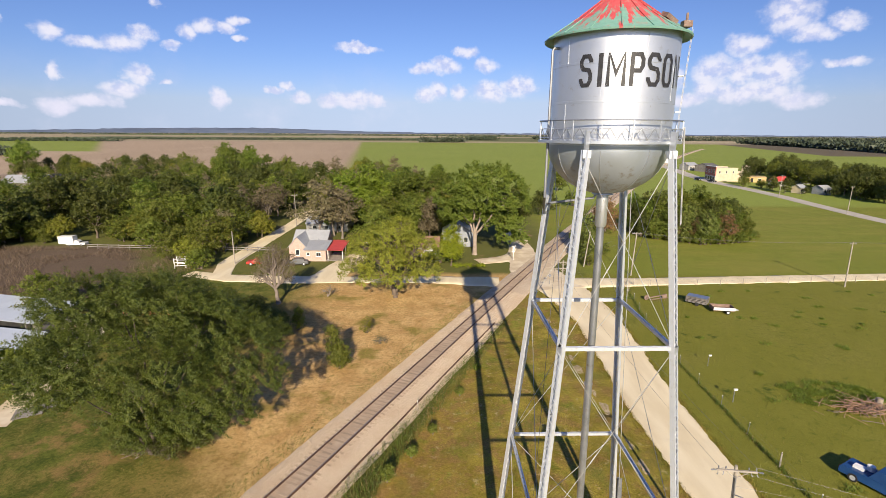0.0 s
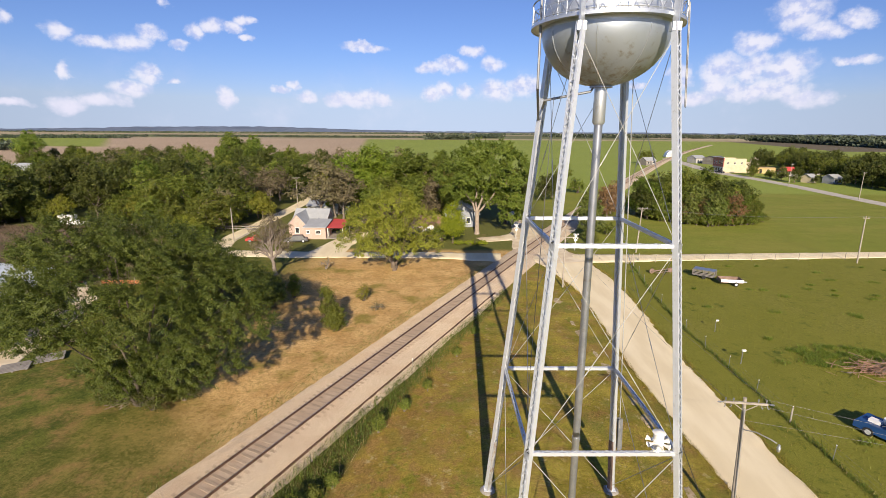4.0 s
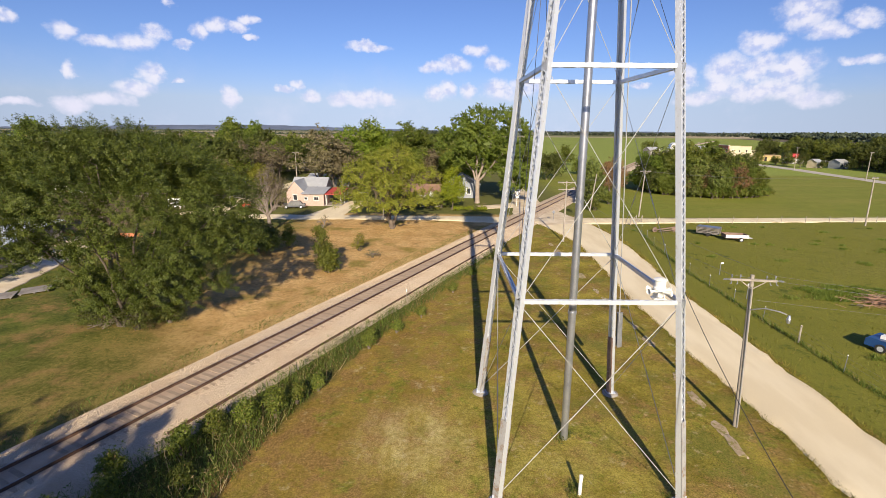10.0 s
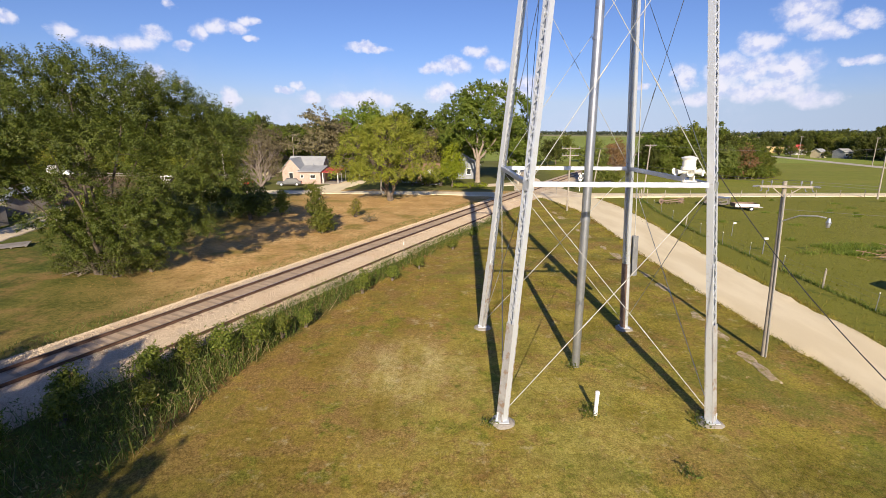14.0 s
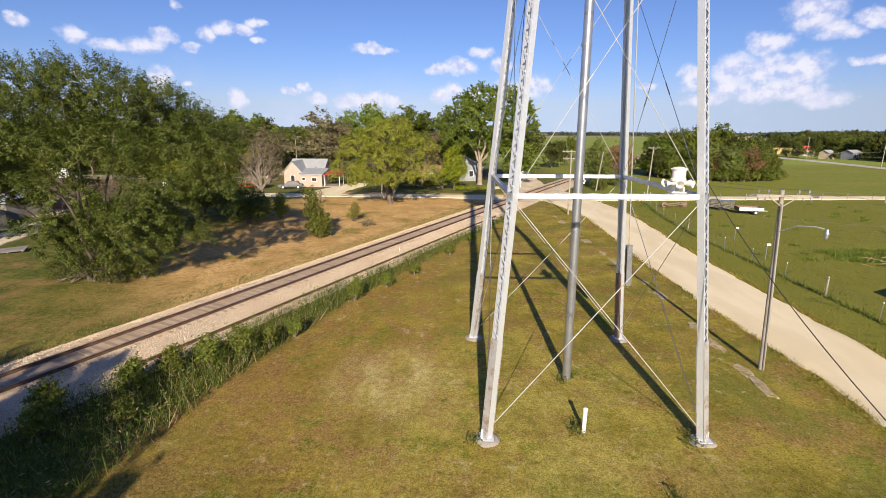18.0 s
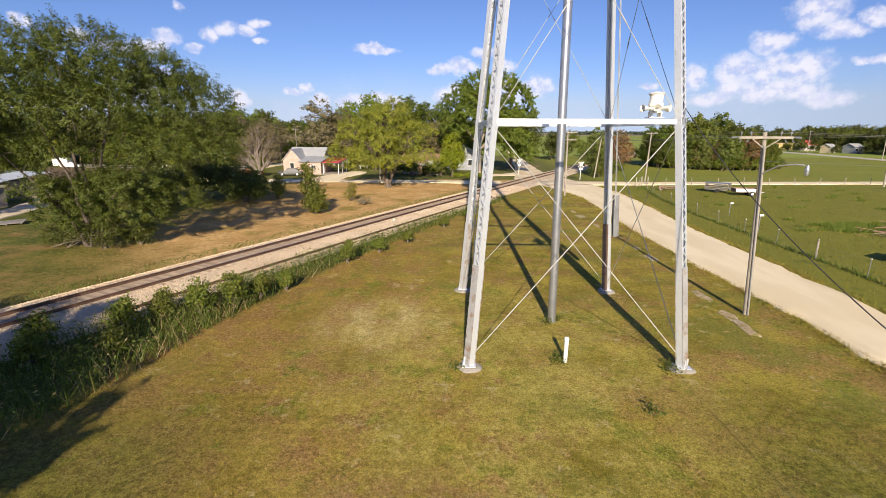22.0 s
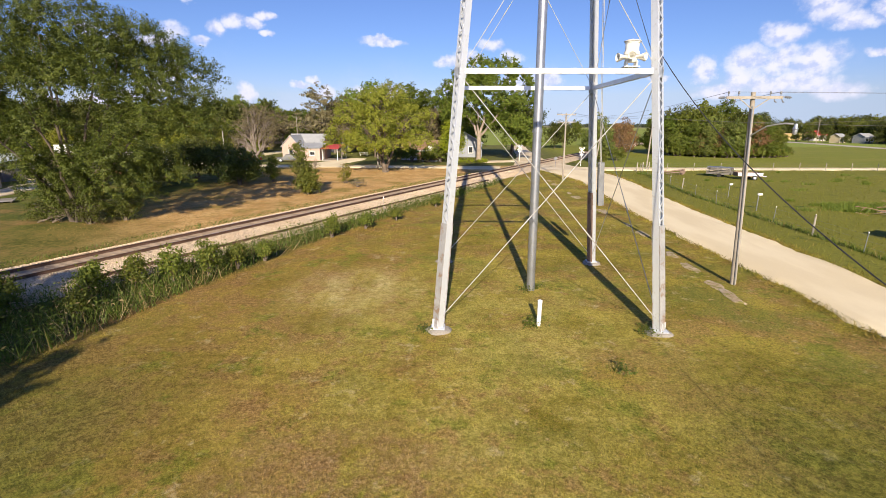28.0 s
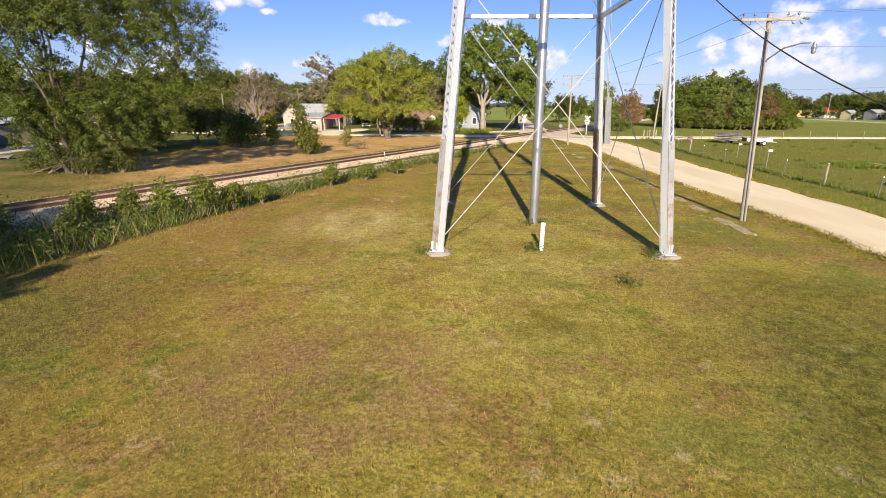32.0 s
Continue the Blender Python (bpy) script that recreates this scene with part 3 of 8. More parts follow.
BALLAST = surface("ballast_stone", lambda n, p: n.mix(n.step(n.noise(p, 0.4, 5.0), 0.40, 0.68), n.mix(n.step(n.noise(p, 26.0, 3.0, 0.8), 0.3, 0.7), (0.34, 0.26, 0.175), (0.82, 0.68, 0.51)),
                  n.mix(n.step(n.noise(p, 24.0, 3.0, 0.8), 0.3, 0.7), (0.32, 0.23, 0.15), (0.74, 0.59, 0.43))), 0.95, 0.0, 1.0, 22.0, "World", 0.2)
BROWN_FILL = surface("dusty_brown_ballast", lambda n, p: n.mix(n.step(n.noise(p, 0.7, 5.0), 0.4, 0.66), n.mix(n.noise(p, 20.0, 3.0, 0.8), (0.33, 0.235, 0.16), (0.52, 0.40, 0.29)), n.mix(n.noise(p, 24.0, 3.0, 0.8), (0.42, 0.315, 0.22), (0.60, 0.48, 0.36))), 0.95, 0.0, 1.0, 22.0, "World", 0.2)
BARE_EARTH = surface("bare_earth", mottled((0.34, 0.255, 0.15), (0.52, 0.41, 0.29), (0.24, 0.21, 0.06), 1.6, 9.0, (0.48, 0.60)), 0.95, 0.0, 0.5, 20.0, space="World")
PAVING = surface("asphalt_street", mottled((0.42, 0.38, 0.32), (0.52, 0.47, 0.40), (0.33, 0.30, 0.26), 0.2, 8.0), 0.9, space="World")

# ---- mesh tools ----
class Geo:
    """Collects vertices and faces of one mesh."""

    def __init__(self):
        self.v, self.f, self.m = [], [], []

    def add(self, verts, faces, slot=0):
        o = len(self.v)
        self.v.extend(tuple(p) for p in verts)
        self.f.extend(tuple(i + o for i in face) for face in faces)
        self.m.extend([slot] * len(faces))
        return self

    def box(self, centre, size, turn=None, slot=0, taper=1.0):
        hx, hy, hz = (s / 2 for s in size)
        pts = [Vector((sx * hx * (taper if sz > 0 else 1), sy * hy * (taper if sz > 0 else 1), sz * hz)) for sz in (-1, 1) for sx, sy in ((-1, -1), (1, -1), (1, 1), (-1, 1))]
        if turn is not None:
            pts = [turn @ q for q in pts]
        c = Vector(centre)
        return self.add([c + q for q in pts], [(3, 2, 1, 0), (4, 5, 6, 7), (0, 1, 5, 4), (1, 2, 6, 5), (2, 3, 7, 6), (3, 0, 4, 7)], slot)

    def tube(self, path, radii, n=8, slot=0, caps=True):
        path = [Vector(q) for q in path]
        if not isinstance(radii, (list, tuple)):
            radii = [radii] * len(path)
        rings, last = [], None
        for i, q in enumerate(path):
            ahead = (path[min(i + 1, len(path) - 1)] - path[max(i - 1, 0)]).normalized()
            side = ahead.cross(last if last is not None else (Vector((0, 0, 1)) if abs(ahead.z) < 0.9 else Vector((1, 0, 0)))).normalized()
            up = side.cross(ahead)
            last = up
            rings.append([q + radii[i] * (math.cos(a) * side + math.sin(a) * up) for a in (2 * math.pi * k / n for k in range(n))])
        faces = [(i * n + k, i * n + (k + 1) % n, (i + 1) * n + (k + 1) % n, (i + 1) * n + k) for i in range(len(path) - 1) for k in range(n)]
        if caps:
            faces += [tuple(range(n - 1, -1, -1)), tuple((len(path) - 1) * n + k for k in range(n))]
        return self.add([q for ring in rings for q in ring], faces, slot)

    def beam(self, a, b, wide, deep, up=(0, 0, 1), slot=0):
        """A bar of oblong section from a to b; deep is measured along up."""
        a, b = Vector(a), Vector(b)
        along = (b - a).normalized()
        side = along.cross(Vector(up)).normalized()
        top = side.cross(along)
        pts = [p + side * sx * wide / 2 + top * sy * deep / 2 for p in (a, b) for sx, sy in ((-1, -1), (1, -1), (1, 1), (-1, 1))]
        return self.add(pts, [(0, 1, 2, 3), (7, 6, 5, 4), (4, 5, 1, 0), (5, 6, 2, 1), (6, 7, 3, 2), (7, 4, 0, 3)], slot)

    def lathe(self, profile, n=48, slot=0, centre=(0, 0, 0)):
        c = Vector(centre)
        pts = [c + Vector((r * math.cos(2 * math.pi * k / n), r * math.sin(2 * math.pi * k / n), z)) for r, z in profile for k in range(n)]
        faces = [(i * n + k, i * n + (k + 1) % n, (i + 1) * n + (k + 1) % n, (i + 1) * n + k) for i in range(len(profile) - 1) for k in range(n)]
        return self.add(pts, faces, slot)

    def mesh(self, name, materials, smooth=False):
        me = bpy.data.meshes.new(name)
        me.from_pydata(self.v, [], self.f)
        for m in materials if isinstance(materials, (list, tuple)) else [materials]:
            me.materials.append(m)
        if any(self.m):
            me.polygons.foreach_set("material_index", self.m)
        if smooth:
            me.polygons.foreach_set("use_smooth", [True] * len(me.polygons))
            me.set_sharp_from_angle(angle=radians(40))
        me.update()
        return me


def part(name, geo, material, parent, label="", smooth=False, m=None):
    """One mesh object under a thing or a part."""
    ob = new(name, geo if isinstance(geo, bpy.types.Mesh) else geo.mesh(name, material, smooth))
    ob.parent = parent
    if m is not None:
        ob.matrix_local = m
    return tagged(ob, label)


def thing(name, label, category, m=None, group="", kind=""):
    ob = new(name)
    ob.empty_display_size = 0.3
    if m is not None:
        ob.matrix_world = m
    return tagged(ob, label, category, group, kind)


def solid(name, geo, material, label, category, m=None, group="", kind="", smooth=False):
    ob = new(name, geo.mesh(name, material, smooth))
    if m is not None:
        ob.matrix_world = m
    return tagged(ob, label, category, group, kind)


def rail_x(y):
    """The rails' centre line."""
    return 0.00012 * y * y + 0.458 * y - 24.70


def rail_frame(y, off=0.0, z=0.0):
    """A place off metres to the right of the rails' centre, and the way that the track runs there."""
    ahead = Vector((0.00024 * y + 0.458, 1, 0)).normalized()
    right = Vector((ahead.y, -ahead.x, 0))
    return Vector((rail_x(y), y, z)) + right * off, ahead


def rail_offset(x, y):
    return (x - rail_x(y)) * 0.9


def ground_z(x, y):
    d = rail_offset(x, y)
    z = 0.05 * noise.noise((x * 0.12, y * 0.12, 0)) + 0.02 * noise.noise((x * 0.6, y * 0.6, 3))
    if 3.0 < d < 9.0 and y < 62:  # shallow ditch beside the track
        z -= 0.22 * math.sin((d - 3.0) / 6.0 * math.pi)
    return z

# ---- ground, roads and railway bed ----
def spread(dense, step, far, growth=1.28):
    out, s = [dense[0]], step
    while out[-1] < dense[1]:
        out.append(out[-1] + step)
    low, high = out[0], out[-1]
    while high < far[1]:
        s *= growth
        high += s
        out.append(high)
    s = step
    while low > far[0]:
        s *= growth
        low -= s
        out.insert(0, low)
    return out


xs, ys = spread((-48, 44), 1.0, (-4800, 4800)), spread((-6, 88), 1.0, (-900, 4900))
ground = Geo()
ground.v = [(x, y, ground_z(x, y) if abs(x) < 120 and -40 < y < 160 else 0.0) for y in ys for x in xs]
ground.f = [(j * len(xs) + i, j * len(xs) + i + 1, (j + 1) * len(xs) + i + 1, (j + 1) * len(xs) + i) for j in range(len(ys) - 1) for i in range(len(xs) - 1)]
solid("ground", ground, GROUND, "mown lawn, dry grass, pasture and fields to the horizon", "ground", kind="structure", smooth=True)


def ribbon(name, path, widths, material, label, category, z=0.05, ragged=0.18, step=1.2, seed=1):
    """A road along a bent line, crowned, with uneven edges sunk into the ground."""
    rnd = random.Random(seed)
    line = []
    for (a, wa), (b, wb) in zip(zip(path, widths), zip(path[1:], widths[1:])):
        a, b = Vector((*a, 0)), Vector((*b, 0))
        n = max(1, int((b - a).length / step))
        line += [(a.lerp(b, k / n), wa + (wb - wa) * k / n) for k in range(n)]
    line.append((Vector((*path[-1], 0)), widths[-1]))
    g = Geo()
    across = (-1.0, -0.93, -0.55, 0.0, 0.55, 0.93, 1.0)
    lift = (-0.14, 0.0, 0.045, 0.06, 0.045, 0.0, -0.14)
    for i, (q, wide) in enumerate(line):
        ahead = (line[min(i + 1, len(line) - 1)][0] - line[max(i - 1, 0)][0]).normalized()
        right = Vector((ahead.y, -ahead.x, 0))
        l = wide / 2 + ragged * (noise.noise((q.x * 0.35, q.y * 0.35, seed)) + 0.5 * rnd.uniform(-1, 1))
        r = wide / 2 + ragged * (noise.noise((q.x * 0.35, q.y * 0.35, seed + 9)) + 0.5 * rnd.uniform(-1, 1))
        for s, up in zip(across, lift):
            p = q + right * s * (l if s < 0 else r)
            g.v.append((p.x, p.y, z + up + (0.02 * noise.noise((p.x, p.y, 0)) if abs(s) < 0.9 else 0)))
    n = len(across)
    g.f = [(i * n + k, i * n + k + 1, (i + 1) * n + k + 1, (i + 1) * n + k) for i in range(len(line) - 1) for k in range(n - 1)]
    g.m = [0] * len(g.f)
    return solid(name, g, material, label, category, kind="structure", smooth=True)


ribbon("road_tower", [(20.9, -30), (20.6, 5), (20.6, 20), (20.5, 30), (20.4, 40), (21.0, 52), (21.6, 62), (20.8, 70), (19.0, 80)], [5.0, 4.9, 4.6, 5.4, 5.6, 6.0, 6.6, 8.0, 9.0],
       GRAVEL, "pale limestone gravel road past the water tower", "road", 0.07, 0.26, 0.6, seed=2)
ribbon("road_cross", [(12.5, 80), (24.0, 79.5), (36, 80.4), (80, 84.4), (200, 95), (420, 114)], [7.0, 5.6, 4.2, 3.8, 4.0, 4.0], GRAVEL, "pale gravel cross road beside the pasture", "road", 0.10, 0.25, seed=3)
ribbon("road_cross_west", [(9.5, 79.6), (-3, 80.7), (-14, 80.3), (-26, 80.0), (-38, 80.5), (-47, 83)], [6.0, 3.8, 3.4, 4.4, 4.0, 3.4], GRAVEL, "pale gravel street in front of the pink house", "road", 0.08, 0.25, seed=4)
ribbon("road_crossing", [(20.0, 76), (17.0, 86), (16.6, 98), (17.5, 112), (18.5, 136), (21.0, 170), (25, 230)], [9.0, 9.5, 6.4, 4.6, 4.2, 4.0, 4.0], DIRT_ROAD, "packed dirt street running north over the rail crossing", "road", 0.12, 0.3, seed=5)
ribbon("driveway_house", [(-21.5, 80.5), (-20.4, 88), (-18.8, 95), (-18.2, 99)], [7.0, 5.4, 5.0, 4.0], GRAVEL, "pale gravel driveway beside the pink house", "driveway", 0.09, 0.3, seed=6)
ribbon("lane_west", [(-40.5, 82), (-43.0, 90), (-43.0, 110), (-42.9, 131), (-43.6, 158), (-44.5, 200)], [3.4, 3.8, 3.8, 3.8, 4.0, 4.0], GRAVEL, "pale gravel lane leading north between trees", "road", 0.07, 0.2, seed=7)
ribbon("yard_track", [(6.5, 93), (12, 95), (16, 99)], [4.0, 4.6, 5.0], DIRT_ROAD, "bare dirt beside the old oak", "dirt", 0.06, 0.4, seed=8)
ribbon("street_town", [(131, 110), (133.4, 150), (137, 178), (140.5, 200), (142.5, 225), (143.5, 254), (149, 290), (159, 330), (176, 400)], [6.0, 6.0, 6.0, 6.5, 7.0, 8.0, 8.0, 8.0, 8.0], PAVING, "pale street through the far side of town", "road", 0.05, 0.2, 4.0, seed=9)
ribbon("yard_drive", [(-40, 36), (-42, 45), (-46, 56), (-52, 62)], [3.0, 3.2, 4.0, 5.0], DIRT_ROAD, "dirt drive beside the metal shed", "driveway", 0.06, 0.3, seed=10)

# railway bed
bed = Geo()
section = ((-3.1, -0.12), (-2.6, 0.04), (-1.75, 0.245), (-0.78, 0.248), (0.0, 0.245), (0.78, 0.248), (1.75, 0.245), (2.6, 0.15), (3.5, 0.10), (3.95, -0.15))
bed_y = [-10 + 0.6 * i for i in range(260)] + [146 + 6 * i for i in range(110)]
for y in bed_y:
    for k, (off, z) in enumerate(section):
        q, _ = rail_frame(y, off + 0.12 * noise.noise((off * 2, y * 0.5, 1)), z)
        rough = (0.022 if 2 < k < 6 else 0.05) * noise.noise((q.x * 2.3, q.y * 2.3, 0)) if 0 < k < 9 else 0
        bed.v.append((q.x, q.y, q.z + rough))
n = len(section)
bed.f = [(i * n + k, i * n + k + 1, (i + 1) * n + k + 1, (i + 1) * n + k) for i in range(len(bed_y) - 1) for k in range(n - 1)]
bed.m = [1 if 3 <= i % (n - 1) <= 4 else 0 for i in range(len(bed.f))]
solid("railway_bed", bed, [BALLAST, BROWN_FILL], "raised bed of pale pinkish ballast stone under the track", "railway bed", kind="structure", smooth=True)

track = thing("railway_track", "rusty single railway track with weathered wooden ties on ballast", "railway track")
RAIL_SECTION = ((-0.07, 0.0), (-0.07, 0.015), (-0.012, 0.03), (-0.012, 0.11), (-0.036, 0.12), (-0.036, 0.15), (0.036, 0.15), (0.036, 0.12), (0.012, 0.11), (0.012, 0.03), (0.07, 0.015), (0.07, 0.0))


def rail_geo(offset, ya, yb, z, step=2.0):
    g = Geo()
    count = int((yb - ya) / step) + 1
    k = len(RAIL_SECTION)
    for i in range(count):
        y = ya + (yb - ya) * i / (count - 1)
        for u, v in RAIL_SECTION:
            q, _ = rail_frame(y, offset + u, z + v)
            g.v.append(q[:])
    for i in range(count - 1):
        for j in range(k):
            g.f.append((i * k + j, (i + 1) * k + j, (i + 1) * k + (j + 1) % k, i * k + (j + 1) % k))
            g.m.append(1 if j == 5 else 0)
    return g


for side in (-0.755, 0.755):
    part("rail", rail_geo(side, -10, 700, 0.263), [RAIL_STEEL, RAIL_TOP], track)
solid("spare_rail", rail_geo(3.05, 21, 62, 0.115), [RAIL_STEEL, RAIL_STEEL], "loose rusty rail lying along the ballast shoulder", "rail")

# ---- water tower ----
TX, TY, TURN = 7.18, 20.30, radians(1.6)


def leg_place(sx, sy, z):
    """The axis of a leg at height z; the legs lean in towards the tank."""
    half_x, half_y = 3.76 - 0.0832 * z, 4.25 - 0.0765 * z
    u, v = sx * half_x - 0.004 * z, sy * half_y + 0.007 * z
    return Vector((TX + u * math.cos(TURN) - v * math.sin(TURN), TY + u * math.sin(TURN) + v * math.cos(TURN), z))


TANK = Vector((7.10, 20.72, 0))
tower = thing("water_tower", "silver water tower on four lattice legs, peeling red-green roof", "water tower", Matrix.Translation((TX, TY, 0)))
back = Matrix.Translation((-TX, -TY, 0))


def tower_part(name, geo, material, label="", smooth=False, parent=None):
    """A part given in world places, hung under the tower or one of its parts."""
    geo.v = [(p[0] - TX, p[1] - TY, p[2]) for p in geo.v]
    return part(name, geo, material, parent or tower, label, smooth)


R = 2.52
shell = Geo().lathe([(R, 25.15), (R, 29.52)], 72, 0, TANK)
tank = tower_part("tank", shell, SILVER, "silver painted riveted tank with black lettering", True)
for z in (26.83, 28.28):
    tower_part("seam", Geo().lathe([(R + 0.004, z - 0.05), (R + 0.012, z - 0.045), (R + 0.012, z + 0.045), (R + 0.004, z + 0.05)], 72, 0, TANK), SILVER, "", True, tank)
for k, (za, zb) in enumerate(((25.2, 26.8), (26.88, 28.24), (28.32, 29.5))):
    for j in range(5):
        a = radians(-152 + 34 * (k % 2) + 72 * j)
        q = TANK + Vector((math.cos(a), math.sin(a), 0)) * (R + 0.006)
        tower_part("seam", Geo().beam(q + Vector((0, 0, za)), q + Vector((0, 0, zb)), 0.012, 0.07, (-math.sin(a), math.cos(a), 0)), SILVER, "", False, tank)
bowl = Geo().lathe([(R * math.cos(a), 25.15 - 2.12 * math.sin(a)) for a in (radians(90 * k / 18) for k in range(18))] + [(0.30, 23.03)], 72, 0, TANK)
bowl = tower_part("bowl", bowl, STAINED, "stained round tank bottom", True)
for k in range(8):
    a0 = radians(22 + 45 * k)
    path = [TANK + Vector((math.cos(a0) * (R + 0.008) * math.cos(b), math.sin(a0) * (R + 0.008) * math.cos(b), 25.15 - 2.128 * math.sin(b))) for b in (radians(4 + 9 * i) for i in range(9))]
    tower_part("seam", Geo().tube(path, 0.014, 5), SILVER, "", True, bowl)
cap = Geo().lathe([(0.42, 23.12), (0.46, 23.04), (0.46, 22.98), (0.36, 22.97)], 32, 0, TANK)
tower_part("flange", cap, PIPE, "", True)
# roof: a shallow cone in sheet segments with an overhanging eave
roof = Geo().lathe([(2.90, 29.34), (2.92, 29.40), (2.55, 29.62), (1.7, 30.18), (0.8, 30.85), (0.25, 31.30), (0.05, 31.36)], 64, 0, TANK)
roof.lathe([(2.90, 29.34), (2.52, 29.50)], 64, 0, TANK)
roof.v = [(p[0] - TANK.x, p[1] - TANK.y, p[2] - 31.4) for p in roof.v]
roof = part("roof", roof, ROOF_PAINT, tower, "conical roof of peeling red and green paint", True, Matrix.Translation((TANK.x - TX, TANK.y - TY, 31.4)))
for k in range(16):
    a = radians(22.5 * k + 8)
    d = Vector((math.cos(a), math.sin(a), 0))
    path = [d * r + Vector((0, 0, z - 31.385)) for r, z in ((2.9, 29.41), (2.55, 29.63), (1.7, 30.19), (0.8, 30.86), (0.3, 31.27))]
    part("roof_seam", Geo().tube(path, 0.022, 5), ROOF_PAINT, roof)
part("finial", Geo().lathe([(0.24, -0.12), (0.26, -0.02), (0.12, 0.14), (0.10, 0.32), (0.0, 0.38)], 16), ROOF_PAINT, roof)
box_at = TANK + Vector((1.55, -1.35, 30.0))
tower_part("hatch", Geo().box(box_at, (0.55, 0.5, 0.16), Euler((radians(20), radians(28), 0.3)).to_matrix()), RUST, "rusty roof hatch")
tower_part("light_fitting", Geo().box(TANK + Vector((2.12, -1.62, 29.72)), (0.34, 0.3, 0.22)).tube([TANK + Vector((2.12, -1.62, 29.8)), TANK + Vector((2.12, -1.62, 30.12))], 0.05), RUST, "rusty lamp housing on the roof edge")

# balcony
floor_ring = Geo().lathe([(R + 0.01, 25.27), (2.95, 25.27), (2.95, 25.33), (R + 0.01, 25.33)], 64, 0, TANK)
floor_ring.lathe([(2.93, 25.24), (2.97, 25.24), (2.97, 25.35), (2.93, 25.35), (2.93, 25.24)], 64, 0, TANK)
balcony = tower_part("balcony", floor_ring, SILVER, "ring walkway with a lattice railing", True)


def on_ring(a, z, r=2.93):
    return TANK + Vector((r * math.cos(a), r * math.sin(a), z))


for z, r in ((26.14, 0.026), (25.44, 0.018)):
    tower_part("rail", Geo().tube([on_ring(2 * math.pi * k / 64, z) for k in range(65)], r, 6), PIPE if z > 26 else SILVER, "", True, balcony)
POSTS = 16
for k in range(POSTS):
    a, b = 2 * math.pi * k / POSTS, 2 * math.pi * (k + 1) / POSTS
    tower_part("post", Geo().beam(on_ring(a, 25.3), on_ring(a, 26.15), 0.05, 0.04, (math.cos(a), math.sin(a), 0)), SILVER, "", False, balcony)
    for j in range(2):
        p, q = a + (b - a) * j / 2, a + (b - a) * (j + 1) / 2
        m = (p + q) / 2
        tower_part("lattice_bar", Geo().beam(on_ring(p, 25.40), on_ring(m, 25.84), 0.04, 0.012, on_ring(m, 0) - TANK).beam(on_ring(m, 25.84), on_ring(q, 25.40), 0.04, 0.012, on_ring(m, 0) - TANK), PIPE, "", False, balcony)
tower_part("rail", Geo().tube([on_ring(2 * math.pi * k / 64, 25.81) for k in range(65)], 0.014, 5), SILVER, "", True, balcony)

# riser and overflow
RB, RT = Vector((7.22, 20.30, 0)), TANK
riser = Geo().tube([RB + Vector((0, 0, -0.2)), RB.lerp(RT, 0.93) + Vector((0, 0, 21.6))], [0.175, 0.175], 24)
tower_part("riser_pipe", riser, PIPE, "wide grey riser pipe", True)
joint = RB.lerp(RT, 0.93) + Vector((0, 0, 21.5))
tower_part("riser_sleeve", Geo().tube([joint, joint + Vector((0, 0, 0.1)), RT + Vector((0, 0, 22.98))], [0.20, 0.255, 0.255], 24), SILVER, "wider sleeve at the top of the riser", True)
for f in (0.30, 0.62):
    q = RB.lerp(RT, f) + Vector((0, 0, 22 * f))
    tower_part("riser_joint", Geo().tube([q - Vector((0, 0, 0.06)), q + Vector((0, 0, 0.06))], 0.20, 24), PIPE, "", True)
a = radians(192)
over = [TANK + Vector((math.cos(a) * r, math.sin(a) * r, z)) for r, z in ((2.45, 29.0), (2.72, 29.0), (2.78, 28.9), (2.78, 22.9))]
bl = leg_place(-1, 1, 22.0) + Vector((-0.08, 0.2, 0))
over += [Vector((bl.x, bl.y, 21.6))] + [leg_place(-1, 1, z) + Vector((-0.08, 0.22, 0)) for z in (17, 12, 8)]
tower_part("overflow_pipe", Geo().tube(over, 0.055, 8), DARK_PIPE, "thin dark overflow pipe", True)
drain = [TANK + Vector((-0.3, -0.1, 23.05)), TANK + Vector((-0.45, -0.12, 22.82)), TANK + Vector((-2.2, 0.5, 22.5)), leg_place(-1, 1, 22.2)]
tower_part("drain_pipe", Geo().tube(drain, 0.055, 8), DARK_PIPE, "", True)
guide = TANK + Vector((-2.15, -1.15, 0))
tower_part("gauge_line", Geo().tube([guide + Vector((0, 0, 22.6)), Vector((4.35, 18.6, 8.8))], 0.012, 5), PALE_WIRE)

def channel(a, b, inward, across, web=0.22, flange=0.075, thick=0.015):
    """A C-shaped steel section from a to b, as one closed skin."""
    prof = ((0, -web / 2), (flange, -web / 2), (flange, -web / 2 + thick), (thick, -web / 2 + thick), (thick, web / 2 - thick), (flange, web / 2 - thick), (flange, web / 2), (0, web / 2))
    pts = [p + inward * u + across * v for p in (a, b) for u, v in prof]
    k = len(prof)
    return Geo().add(pts, [(i, (i + 1) % k, k + (i + 1) % k, k + i) for i in range(k)] + [(7, 4, 3, 0), (3, 2, 1, 0), (7, 6, 5, 4), (8, 11, 12, 15), (8, 9, 10, 11), (12, 13, 14, 15)])


